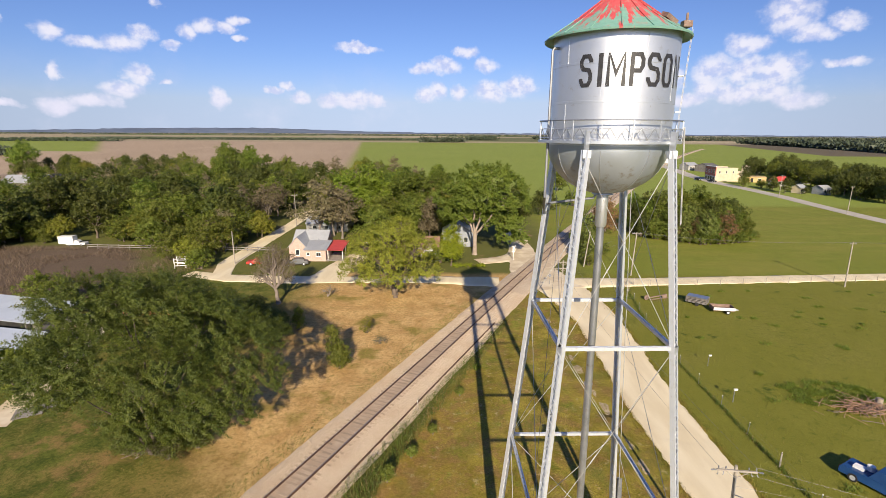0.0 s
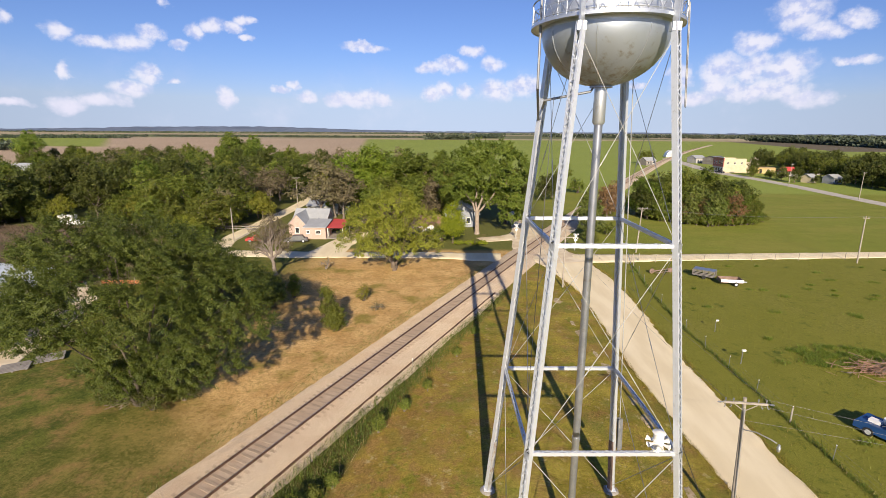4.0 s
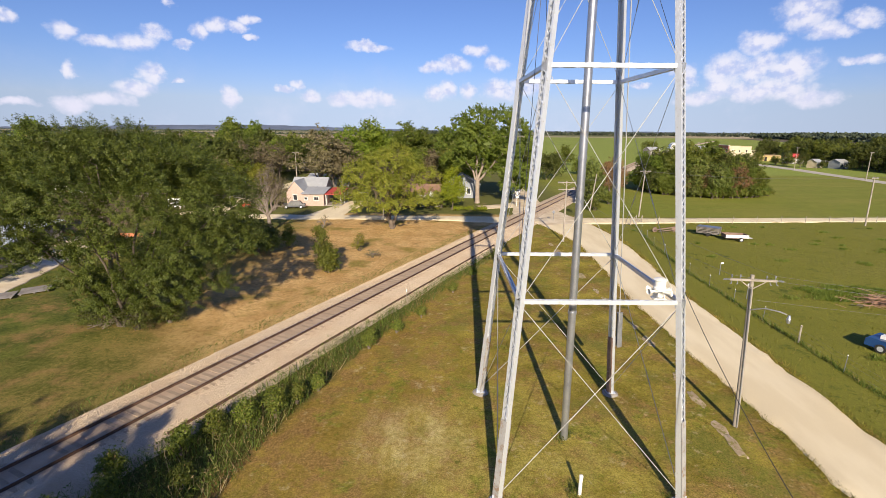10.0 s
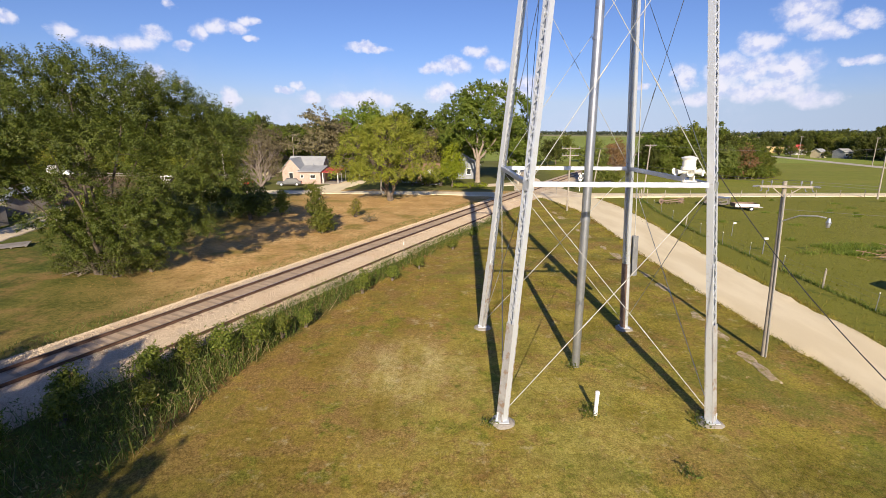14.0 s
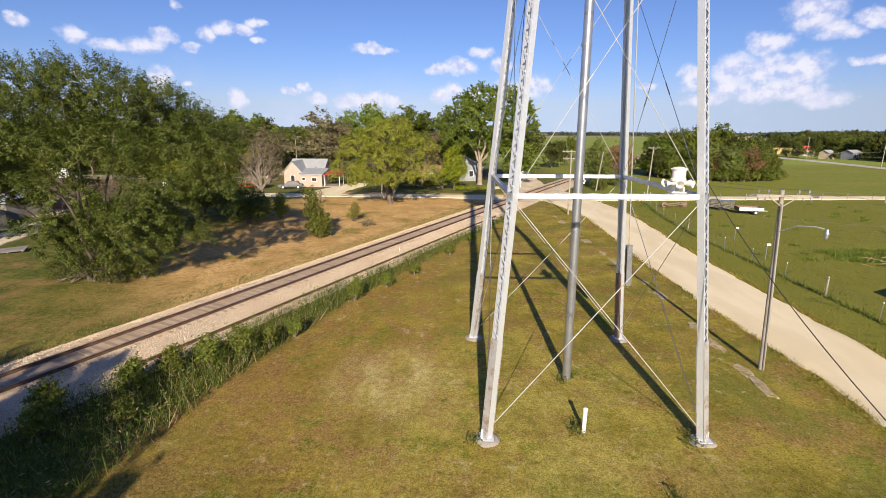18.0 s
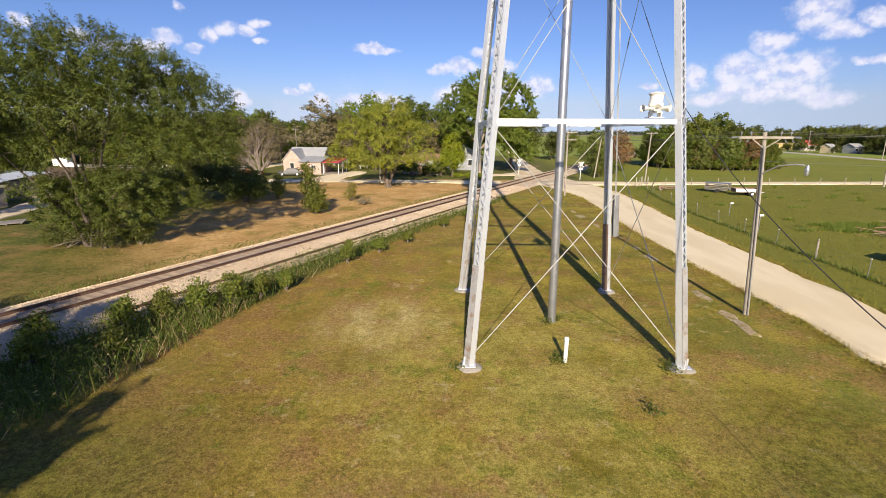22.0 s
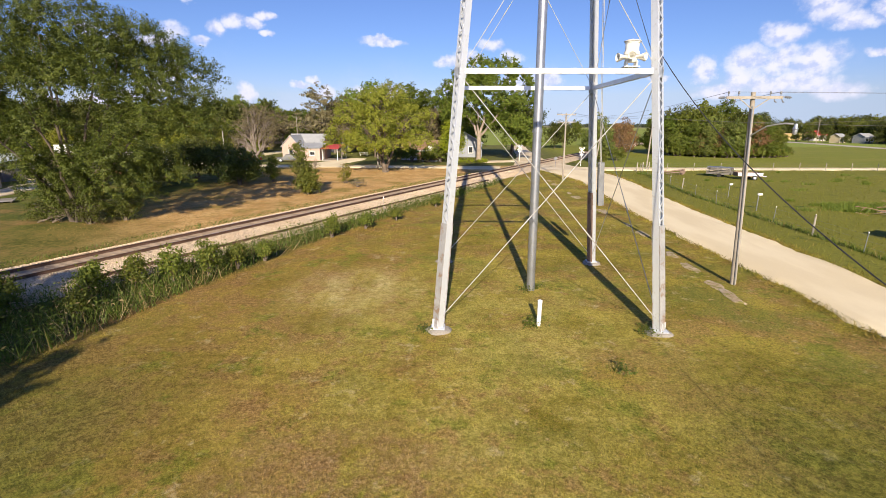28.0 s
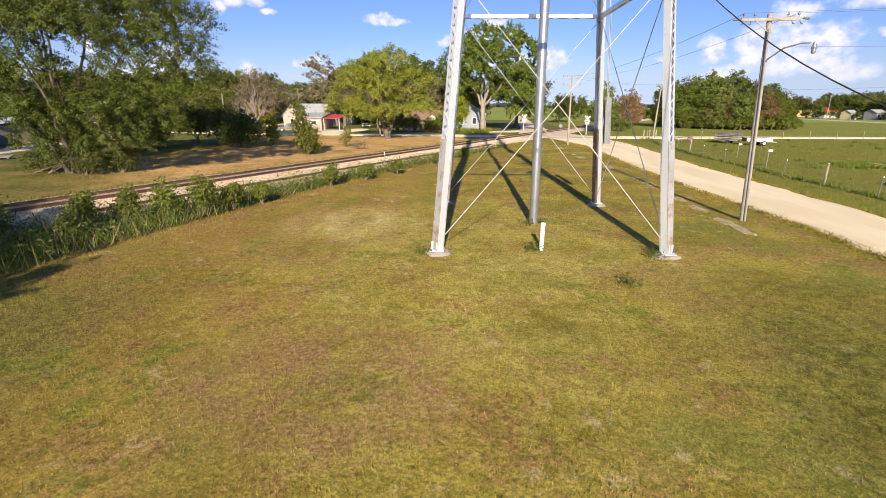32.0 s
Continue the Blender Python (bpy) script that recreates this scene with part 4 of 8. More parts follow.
# legs: two plated flanges joined by zigzag lacing on the inner faces
LEG_TOP = 25.0
W, DEEP = 0.30, 0.22
bar_mesh = Geo().beam((0, 0, -0.18), (0, 0, 0.18), 0.042, 0.012, (0, 1, 0)).mesh("lacing_bar", STEEL)
for sx, sy in ((-1, -1), (1, -1), (1, 1), (-1, 1)):
    foot, head = leg_place(sx, sy, 0.0), leg_place(sx, sy, LEG_TOP)
    along = (head - foot).normalized()
    ux = Vector((math.cos(TURN + sx * sy * math.pi / 4), math.sin(TURN + sx * sy * math.pi / 4), 0)) * -1  # webs face along the ring of legs
    ux = Vector((-ux.y, ux.x, 0)) if sx * sy > 0 else Vector((-ux.y, ux.x, 0))
    ux = Matrix.Rotation(radians(-8), 3, "Z") @ ux
    ux = (ux - along * ux.dot(along)).normalized()
    uy = along.cross(ux).normalized()
    leg = tower_part("leg", channel(foot + ux * -W / 2, head + ux * -W / 2, ux, uy), STEEL, "lattice leg of two laced steel channels")
    tower_part("channel", channel(foot + ux * W / 2, head + ux * W / 2, -ux, uy), STEEL, "", False, leg)
    # solid cover plates on the lowest stretch
    for t in (-1, 1):
        tower_part("cover_plate", Geo().beam(foot + uy * t * (DEEP / 2 + 0.022), foot + along * 3.7 + uy * t * (DEEP / 2 + 0.022), W + 0.02, 0.014, uy), RUST if sx > 0 and sy > 0 and t < 0 else COVER, "", False, leg)
    count = int((LEG_TOP - 4.2) / 0.25)
    for t in (-1, 1):
        for i in range(count):
            c = foot + along * (3.90 + 0.25 * i) + uy * t * (DEEP / 2 + 0.008)
            lean = radians(46) * (1 if i % 2 else -1)
            z = along * math.cos(lean) + ux * math.sin(lean)
            m = Matrix((z.cross(-uy), uy, z)).transposed().to_4x4()
            m.translation = c - Vector((TX, TY, 0))
            ob = new("lacing_bar", bar_mesh)
            ob.parent, ob.matrix_local = leg, m
    base = Geo().box(foot + Vector((0, 0, 0.11)), (0.48, 0.48, 0.03)).beam(foot + Vector((0, 0, 0.12)), foot + Vector((0, 0, 0.40)), 0.38, 0.02, (1, 0, 0)).beam(foot + Vector((0, 0, 0.12)), foot + Vector((0, 0, 0.40)), 0.02, 0.38, (1, 0, 0))
    tower_part("base_plate", base, STEEL, "", False, leg)
    pier = Geo().lathe([(0.50, -0.3), (0.48, -0.04), (0.42, 0.04), (0.34, 0.08), (0.0, 0.095)], 22, 0, foot)
    pier.v = [(x + 0.12 * noise.noise((x * 2.2, y * 2.2, 1)), y + 0.12 * noise.noise((x * 2.2, y * 2.2, 5)), z + 0.03 * noise.noise((x * 3, y * 3, 9))) for x, y, z in pier.v]
    solid("footing", pier, CONCRETE, "weathered concrete footing under a tower leg", "footing", group="tower footings")
    # bracket to the balcony
    q = leg_place(sx, sy, LEG_TOP)
    tower_part("bracket", Geo().beam(q - Vector((0, 0, 0.35)), q + Vector((0, 0, 0.72)), 0.08, 0.24, uy).box(q - Vector((0, 0, 0.15)), (0.32, 0.30, 0.30)), SILVER)

# horizontal struts at two levels: flanged beams in front, laced underneath
for level in (8.46, 17.0):
    corners = [leg_place(sx, sy, level) for sx, sy in ((-1, -1), (1, -1), (1, 1), (-1, 1))]
    for i in range(4):
        a, b = corners[i], corners[(i + 1) % 4]
        along = (b - a).normalized()
        side = Vector((along.y, -along.x, 0))
        a2, b2 = a + along * 0.15, b - along * 0.15
        up = Vector((0, 0, 1))
        strut = tower_part("strut", channel(a2 - side * 0.08, b2 - side * 0.08, side, up, 0.15, 0.05, 0.012), STEEL, "horizontal strut of two laced channels")
        tower_part("channel", channel(a2 + side * 0.08, b2 + side * 0.08, -side, up, 0.15, 0.05, 0.012), STEEL, "", False, strut)
        steps = int((b2 - a2).length / 0.3)
        lace = Geo()
        for t in (-1, 1):
            for k in range(steps):
                p, q = a2.lerp(b2, k / steps), a2.lerp(b2, (k + 1) / steps)
                s = 0.06 * (1 if k % 2 else -1)
                lace.beam(p + side * s + Vector((0, 0, t * 0.083)), q - side * s + Vector((0, 0, t * 0.083)), 0.045, 0.01)
        tagged(tower_part("lacing", lace, STEEL, "", False, strut), kind="stuff")
        for q in (a, b):
            tower_part("gusset", Geo().box(q - Vector((0, 0, 0.05)), (0.27, 0.27, 0.32), Euler((0, 0, TURN + math.pi / 4 - radians(8))).to_matrix()), STEEL, "", False, strut)

# diagonal tie rods with turnbuckles, two in each panel of each side
levels = (0.35, 8.46, 17.0, 24.7)
sides = (((-1, -1), (1, -1)), ((1, -1), (1, 1)), ((1, 1), (-1, 1)), ((-1, 1), (-1, -1)))
for (a, b) in sides:
    for low, high in zip(levels, levels[1:]):
        for p, q in ((a, b), (b, a)):
            lo, hi = leg_place(*p, low), leg_place(*q, high - 0.1)
            rod = tower_part("tie_rod", Geo().tube([lo, hi], 0.012 if low > 1 else 0.015, 6), ROD, "thin diagonal tie rod")
            c = lo.lerp(hi, 0.42 if p == a else 0.38)
            d = (hi - lo).normalized()
            tower_part("turnbuckle", Geo().tube([c - d * 0.28, c - d * 0.2, c + d * 0.2, c + d * 0.28], [0.016, 0.022, 0.022, 0.016], 6), ROD, "", True, rod)


def ladder_geo(low, high, wide, out, rung=0.33):
    """Two stringers and rungs between two places; wide is the direction across."""
    low, high, wide = Vector(low), Vector(high), Vector(wide)
    g = Geo()
    for s in (-1, 1):
        g.beam(low + wide * s, high + wide * s, 0.05, 0.014, out)
    n = int((high - low).length / rung)
    for k in range(1, n):
        c = low.lerp(high, k / n)
        g.tube([c - wide, c + wide], 0.011, 5)
    return g


fr, br = radians(-22), leg_place
across = Vector((math.cos(radians(60)), math.sin(radians(60)), 0)) * 0.2
spot = TANK + Vector((math.cos(fr), math.sin(fr), 0)) * 2.72
ladder = tower_part("tank_ladder", ladder_geo(spot + Vector((0, 0, 26.2)), spot + Vector((0.12, -0.05, 29.7)), across, (math.cos(fr), math.sin(fr), 0)), ROD, "steel ladder up the side of the tank")
out = TANK + Vector((math.cos(fr), math.sin(fr), 0)) * 2.62
tower_part("bracket", Geo().beam(out + Vector((-0.1, 0, 27.9)), spot + Vector((0, 0, 27.9)), 0.3, 0.03).beam(out + Vector((-0.1, 0, 26.5)), spot + Vector((0, 0, 26.5)), 0.36, 0.04), SILVER, "", False, ladder)
lo, hi = leg_place(1, -1, 22.2) + Vector((0.34, 0.2, 0)), on_ring(radians(-33), 25.9, 3.0)
tower_part("hanging_ladder", ladder_geo((lo.x + 0.08, lo.y, 22.1), hi, across, (1, 0, 0)), ROD, "short steel ladder hung below the walkway")
lo, hi = leg_place(1, 1, 4.6) + Vector((0.42, 0.1, 0)), leg_place(1, 1, 25.2) + Vector((0.42, 0.1, 0))
tower_part("leg_ladder", ladder_geo(lo, hi, Vector((0, 0.2, 0)) + Vector((0.08, 0, 0)), (1, 0, 0)), ROD, "ladder fixed along one leg")
lo, hi = leg_place(1, 1, 3.0) + Vector((0.40, 0.1, 0)), leg_place(1, 1, 5.1) + Vector((0.40, 0.1, 0))
guard = Geo()
for dx, dy, wx, wy in ((0.0, -0.11, 0.2, 0.02), (0.1, 0.0, 0.02, 0.2), (0.0, 0.11, 0.2, 0.02)):
    guard.beam(lo + Vector((dx, dy, 0)), hi + Vector((dx, dy, 0)), wy if wx < wy else wx, wx if wx < wy else wy, (0, 1, 0) if wx > wy else (0, 1, 0))
tower_part("ladder_guard", guard, DARK_PIPE, "grey sheet metal guard closing off the ladder")

# lettering: bent round the tank
LETTER_TOP, LETTER_BASE = 28.58, 27.37
LETTERS = (("S", -137.6, -125.4), ("I", -121.0, -116.6), ("M", -113.8, -97.6), ("P", -94.6, -82.2), ("S", -79.9, -66.2), ("O", -63.6, -50.6), ("N", -47.0, -33.0))
STROKE = 0.140  # width of a letter's strokes beside its height


def stroke_letter(char):
    """Centre lines of a plain block letter in a box 1 wide and 1 high, with cut corners."""
    c, k = 0.22, 0.16
    loops = {"I": [[(0.5, 0), (0.5, 1)]],
             "M": [[(0, 0), (0, 1), (0.5, 0.36), (1, 1), (1, 0)]],
             "N": [[(0, 0), (0, 1), (1, 0), (1, 1)]],
             "P": [[(0, 0), (0, 1), (1 - c, 1), (1, 1 - k), (1, 0.46 + k), (1 - c, 0.46), (0, 0.46)]],
             "O": [[(c, 0), (1 - c, 0), (1, k), (1, 1 - k), (1 - c, 1), (c, 1), (0, 1 - k), (0, k), (c, 0), (1 - c, 0)]],
             "S": [[(0, 0.24), (0, k), (c, 0), (1 - c, 0), (1, k), (1, 0.36), (0.8, 0.52), (0.2, 0.56), (0, 0.70), (0, 1 - k), (c, 1), (1 - c, 1), (1, 1 - k), (1, 0.78)]]}
    return loops[char]


tall_m = LETTER_TOP - LETTER_BASE
for char, a0, a1 in LETTERS:
    wide_m = (R + 0.016) * radians(a1 - a0)
    t = STROKE * tall_m / 2 * (0.9 if char != "I" else 1.0)
    g = Geo()
    for line in stroke_letter(char):
        pts = [Vector((t + u * max(wide_m - 2 * t, 0.001), t + v * (tall_m - 2 * t))) for u, v in line]
        if char == "I":
            pts = [Vector((wide_m / 2, 0)), Vector((wide_m / 2, tall_m))]
        elif char in "MNP":
            pts = [Vector((q.x, 0 if abs(q.y - t) < 1e-6 else tall_m if char != "P" and abs(q.y - tall_m + t) < 1e-6 else q.y)) for q in pts]
        left, right = [], []
        for i, q in enumerate(pts):
            d0 = (q - pts[i - 1]).normalized() if i else (pts[1] - q).normalized()
            d1 = (pts[i + 1] - q).normalized() if i < len(pts) - 1 else d0
            m = Vector((-(d0 + d1).y, (d0 + d1).x)).normalized()
            k = min(1.9, 1.0 / max(0.3, m.dot(Vector((-d0.y, d0.x)))))
            left.append(q + m * t * k), right.append(q - m * t * k)
        for i in range(len(pts) - 1):
            steps = max(1, int((pts[i + 1] - pts[i]).length / 0.12))
            for j in range(steps):
                quad = [left[i].lerp(left[i + 1], j / steps), left[i].lerp(left[i + 1], (j + 1) / steps), right[i].lerp(right[i + 1], (j + 1) / steps), right[i].lerp(right[i + 1], j / steps)]
                bent = []
                for q in quad:
                    a = radians(a0) + q.x / (R + 0.016)
                    bent.append((TANK.x + (R + 0.016) * math.cos(a), TANK.y + (R + 0.016) * math.sin(a), LETTER_BASE + min(max(q.y, 0), tall_m)))
                g.add(bent, [(3, 2, 1, 0)])
    tower_part("letter", g, BLACK_PAINT, "black painted letter " + char, False, tank)

# siren on the front strut
f0, f1 = leg_place(-1, -1, 8.46), leg_place(1, -1, 8.46)
sp = f0.lerp(f1, 0.868) + Vector((0, 0.12, 0.12))
siren = thing("siren", "white warning siren with flared horns on the tower strut", "siren", Matrix.Translation(sp) @ Matrix.Scale(0.76, 4))
part("base", Geo().box((0, 0, 0.02), (0.62, 0.5, 0.04)).box((-0.2, 0, 0.14), (0.05, 0.4, 0.22)).box((0.2, 0, 0.14), (0.05, 0.4, 0.22)), SIREN_PAINT, siren)
part("motor_housing", Geo().lathe([(0.0, 0.2), (0.2, 0.2), (0.24, 0.26), (0.24, 0.46), (0.31, 0.5), (0.31, 0.60), (0.27, 0.63), (0.27, 0.92), (0.30, 0.94), (0.31, 0.98), (0.22, 1.03), (0.0, 1.07)], 28), SIREN_PAINT, siren, "", True)
part("cap", Geo().lathe([(0.34, 0.985), (0.345, 1.005), (0.2, 1.065), (0.0, 1.10)], 28), SIREN_PAINT, siren, "", True)
for k in range(6):
    a = radians(60 * k + 15)
    d = Vector((math.cos(a), math.sin(a), 0))
    s = Vector((-d.y, d.x, 0))
    g = Geo()
    rings = []
    for r, hw, hh in ((0.22, 0.06, 0.05), (0.40, 0.085, 0.075), (0.56, 0.13, 0.12), (0.62, 0.16, 0.15)):
        rings.append([d * r + s * (hw * math.cos(t)) + Vector((0, 0, 0.40 + hh * math.sin(t))) for t in (2 * math.pi * j / 10 for j in range(10))])
    for i in range(3):
        g.add(rings[i] + rings[i + 1], [(j, (j + 1) % 10, 10 + (j + 1) % 10, 10 + j) for j in range(10)])
    g.add(rings[0], [tuple(range(10))])
    inner = [q - d * 0.02 for q in rings[3]]
    part("horn", g, SIREN_PAINT, siren, "", True)

# white marker pipe in the lawn
post = thing("vent_post", "short white plastic vent post standing in the lawn", "post", pose(7.05, 16.55, 0.0, 0, 0.6, 0))
part("pipe", Geo().tube([(0, 0, -0.1), (0, 0, 0.92)], 0.075, 14), WHITE_PAINT, post, "", True)
part("cap", Geo().lathe([(0.084, 0.84), (0.086, 0.93), (0.06, 0.955), (0.0, 0.96)], 14), WHITE_PAINT, post, "", True)

# ---- trees and plants ----
def sheet_mesh(name, corners, material, faces_per=1):
    """A mesh of loose leaves: corners is an array of leaves x points x 3."""
    count, k = corners.shape[0], corners.shape[1]
    me = bpy.data.meshes.new(name)
    me.vertices.add(count * k)
    me.vertices.foreach_set("co", corners.astype(np.float32).ravel())
    me.loops.add(count * k)
    me.loops.foreach_set("vertex_index", np.arange(count * k, dtype=np.int32))
    me.polygons.add(count)
    me.polygons.foreach_set("loop_start", np.arange(0, count * k, k, dtype=np.int32))
    me.materials.append(material)
    me.update(calc_edges=True)
    me.validate()
    return me


def unit(v):
    return v / np.maximum(np.linalg.norm(v, axis=-1, keepdims=True), 1e-9)


def leaves(rng, places, size, droop=0.0, slim=0.55, simple=False, facing=None):
    """Diamond leaves at the places, each turned its own way or roughly towards facing."""
    n = len(places)
    if facing is not None:
        normal = unit(facing + rng.normal(size=(n, 3)) * 0.62)
        axis = unit(np.cross(normal, rng.normal(size=(n, 3))))
        side = np.cross(normal, axis)
        long = (size * rng.uniform(0.55, 1.25, n))[:, None]
        if simple:
            return np.stack([places - axis * long / 2 - side * long * slim * 0.45, places + axis * long / 2, places - axis * long * 0.2 + side * long * slim], 1)
        return np.stack([places - axis * long / 2, places + side * long * slim / 2 + axis * long * 0.05, places + axis * long / 2, places - side * long * slim / 2 + axis * long * 0.05], 1)
    axis = unit(rng.normal(size=(n, 3)) * (1, 1, 0.7) + (0, 0, -droop))
    side = unit(np.cross(axis, rng.normal(size=(n, 3))))
    long = (size * rng.uniform(0.55, 1.25, n))[:, None]
    if simple:
        return np.stack([places - axis * long / 2 - side * long * slim * 0.45, places + axis * long / 2, places - axis * long * 0.2 + side * long * slim], 1)
    return np.stack([places - axis * long / 2, places + side * long * slim / 2 + axis * long * 0.05, places + axis * long / 2, places - side * long * slim / 2 + axis * long * 0.05], 1)


def build_tree(name, label, lobes, clumps, per_clump, leaf, leaf_mat, bark, trunk=0.3, fork=2.0, clump_size=0.7, stems=1, seed=0, shell=0.55, twigs=0.5, lean=(0, 0), category="tree", sag=0.2, m=None, group="", spray=0.0, mains=5, simple=False, under=-1.0):
    """A tree: trunk with bent limbs to each lobe of the crown, twigs, and a crown of many small leaves in clumps."""
    rng = np.random.default_rng(seed)
    root = thing(name, label, category, m, group)
    lobes_a = np.array(lobes, float)
    wood = Geo()
    top = max(l[2] for l in lobes)

    def limb(a, b, ra, rb, bends=5, wander=0.12, n=7):
        a, b = np.array(a, float), np.array(b, float)
        span = np.linalg.norm(b - a)
        path = [a + (b - a) * t + np.array((0, 0, 1)) * math.sin(math.pi * t) * 0.06 * span + (rng.normal(size=3) * wander * span * 0.35 if 0 < t < 1 else 0) for t in np.linspace(0, 1, bends)]
        wood.tube([tuple(q) for q in path], [float(ra + (rb - ra) * t) for t in np.linspace(0, 1, bends)], n, 0, False)
        return path

    feet = [np.array((rng.normal() * trunk * 1.5 * (stems > 1), rng.normal() * trunk * 1.5 * (stems > 1), -0.1)) for _ in range(stems)]
    heads = [f + np.array((lean[0] + rng.normal() * min(0.25 * stems, 0.5 * fork), lean[1] + rng.normal() * min(0.25 * stems, 0.5 * fork), fork + rng.normal() * 0.15 * fork * (stems > 1))) for f in feet]
    for f, h in zip(feet, heads):
        limb(f + np.array((0, 0, 0.0)), h, trunk, trunk * 0.72, 5, 0.05, 10)
        wood.tube([tuple(f + (0, 0, -0.05)), tuple(f + (0, 0, 0.5))], [trunk * 1.5, trunk * 1.02], 10, 0, False)
    share = lobes_a[:, 3] * lobes_a[:, 4] * lobes_a[:, 5]
    share = share ** 0.8
    share /= share.sum()
    centres, ways, trails = [], [], []
    for lobe, part_of in zip(lobes_a, share):
        c, r = lobe[:3], lobe[3:6]
        near = min(trails, key=lambda t3: np.linalg.norm(t3 - c)) if len(centres) >= mains else None
        start = heads[int(rng.integers(len(heads)))] if near is None else near
        size = trunk * (0.30 + 0.45 * part_of ** 0.33) * (1.0 if near is None else 0.5)
        path = limb(start, c, size, size * 0.45, 4 if simple and twigs < 0.2 else 6, n=4 if simple and twigs < 0.2 else 7)
        trails += path[2:]
        n = max(4, int(clumps * part_of))
        d = unit(rng.normal(size=(3 * n, 3)))
        d = d[d[:, 2] > under][:n]
        n = len(d)
        rad = shell + (1 - shell) * rng.random(n) ** 0.6
        rad *= 1 + 0.16 * np.sin(3.1 * d[:, 0] + lobe[0]) * np.cos(2.7 * d[:, 1] + lobe[1])
        places = c + d * r * rad[:, None]
        d, places = d[places[:, 2] > 0.25], places[places[:, 2] > 0.25]
        centres.append(places)
        ways.append(d)
        for q in places[rng.random(len(places)) < twigs]:
            a = path[int(rng.integers(1, len(path)))]
            limb(a, q, size * (0.34 if twigs < 0.8 else 0.5), 0.012, 3 if simple and twigs < 0.8 else 4, 0.16, 3 if simple and twigs < 0.8 else 4)
    centres = np.concatenate(centres)
    outward = unit(np.concatenate(ways) * (1, 1, 0.5) + (0, 0, 0.35) + rng.normal(size=(len(centres), 3)) * 0.45)
    each = np.maximum(3, rng.poisson(per_clump, len(centres)))
    owner = np.repeat(np.arange(len(centres)), each)
    spread_of = clump_size * rng.uniform(0.6, 1.25, len(centres))[owner]
    places = centres[owner] + rng.normal(size=(len(owner), 3)) * spread_of[:, None] * (0.55, 0.55, 0.42)
    if spray:  # feathery shoots: the leaves of a clump follow three twigs outward
        shoot = unit(outward[owner] + 0.55 * np.stack([np.sin(owner * 1.7 + k3) for k3 in (0.0, 2.0, 4.0)], 1) * (rng.integers(0, 3, len(owner))[:, None] - 1))
        run = rng.random(len(owner))[:, None]
        places = centres[owner] + shoot * spray * (run - 0.25) * rng.uniform(0.6, 1.2, len(centres))[owner][:, None] + rng.normal(size=(len(owner), 3)) * spread_of[:, None] * (0.30 - 0.14 * run)
    facing = unit(places - centres[owner]) * 0.75 + np.concatenate(ways)[owner] * 0.55 + (0, 0, 0.3)
    above = places[:, 2] > 0.05
    part("trunk", wood, bark, root, "", True)
    part("crown", sheet_mesh("crown", leaves(rng, places[above], leaf, sag, 0.55, simple, facing[above]), leaf_mat), leaf_mat, root)
    return root


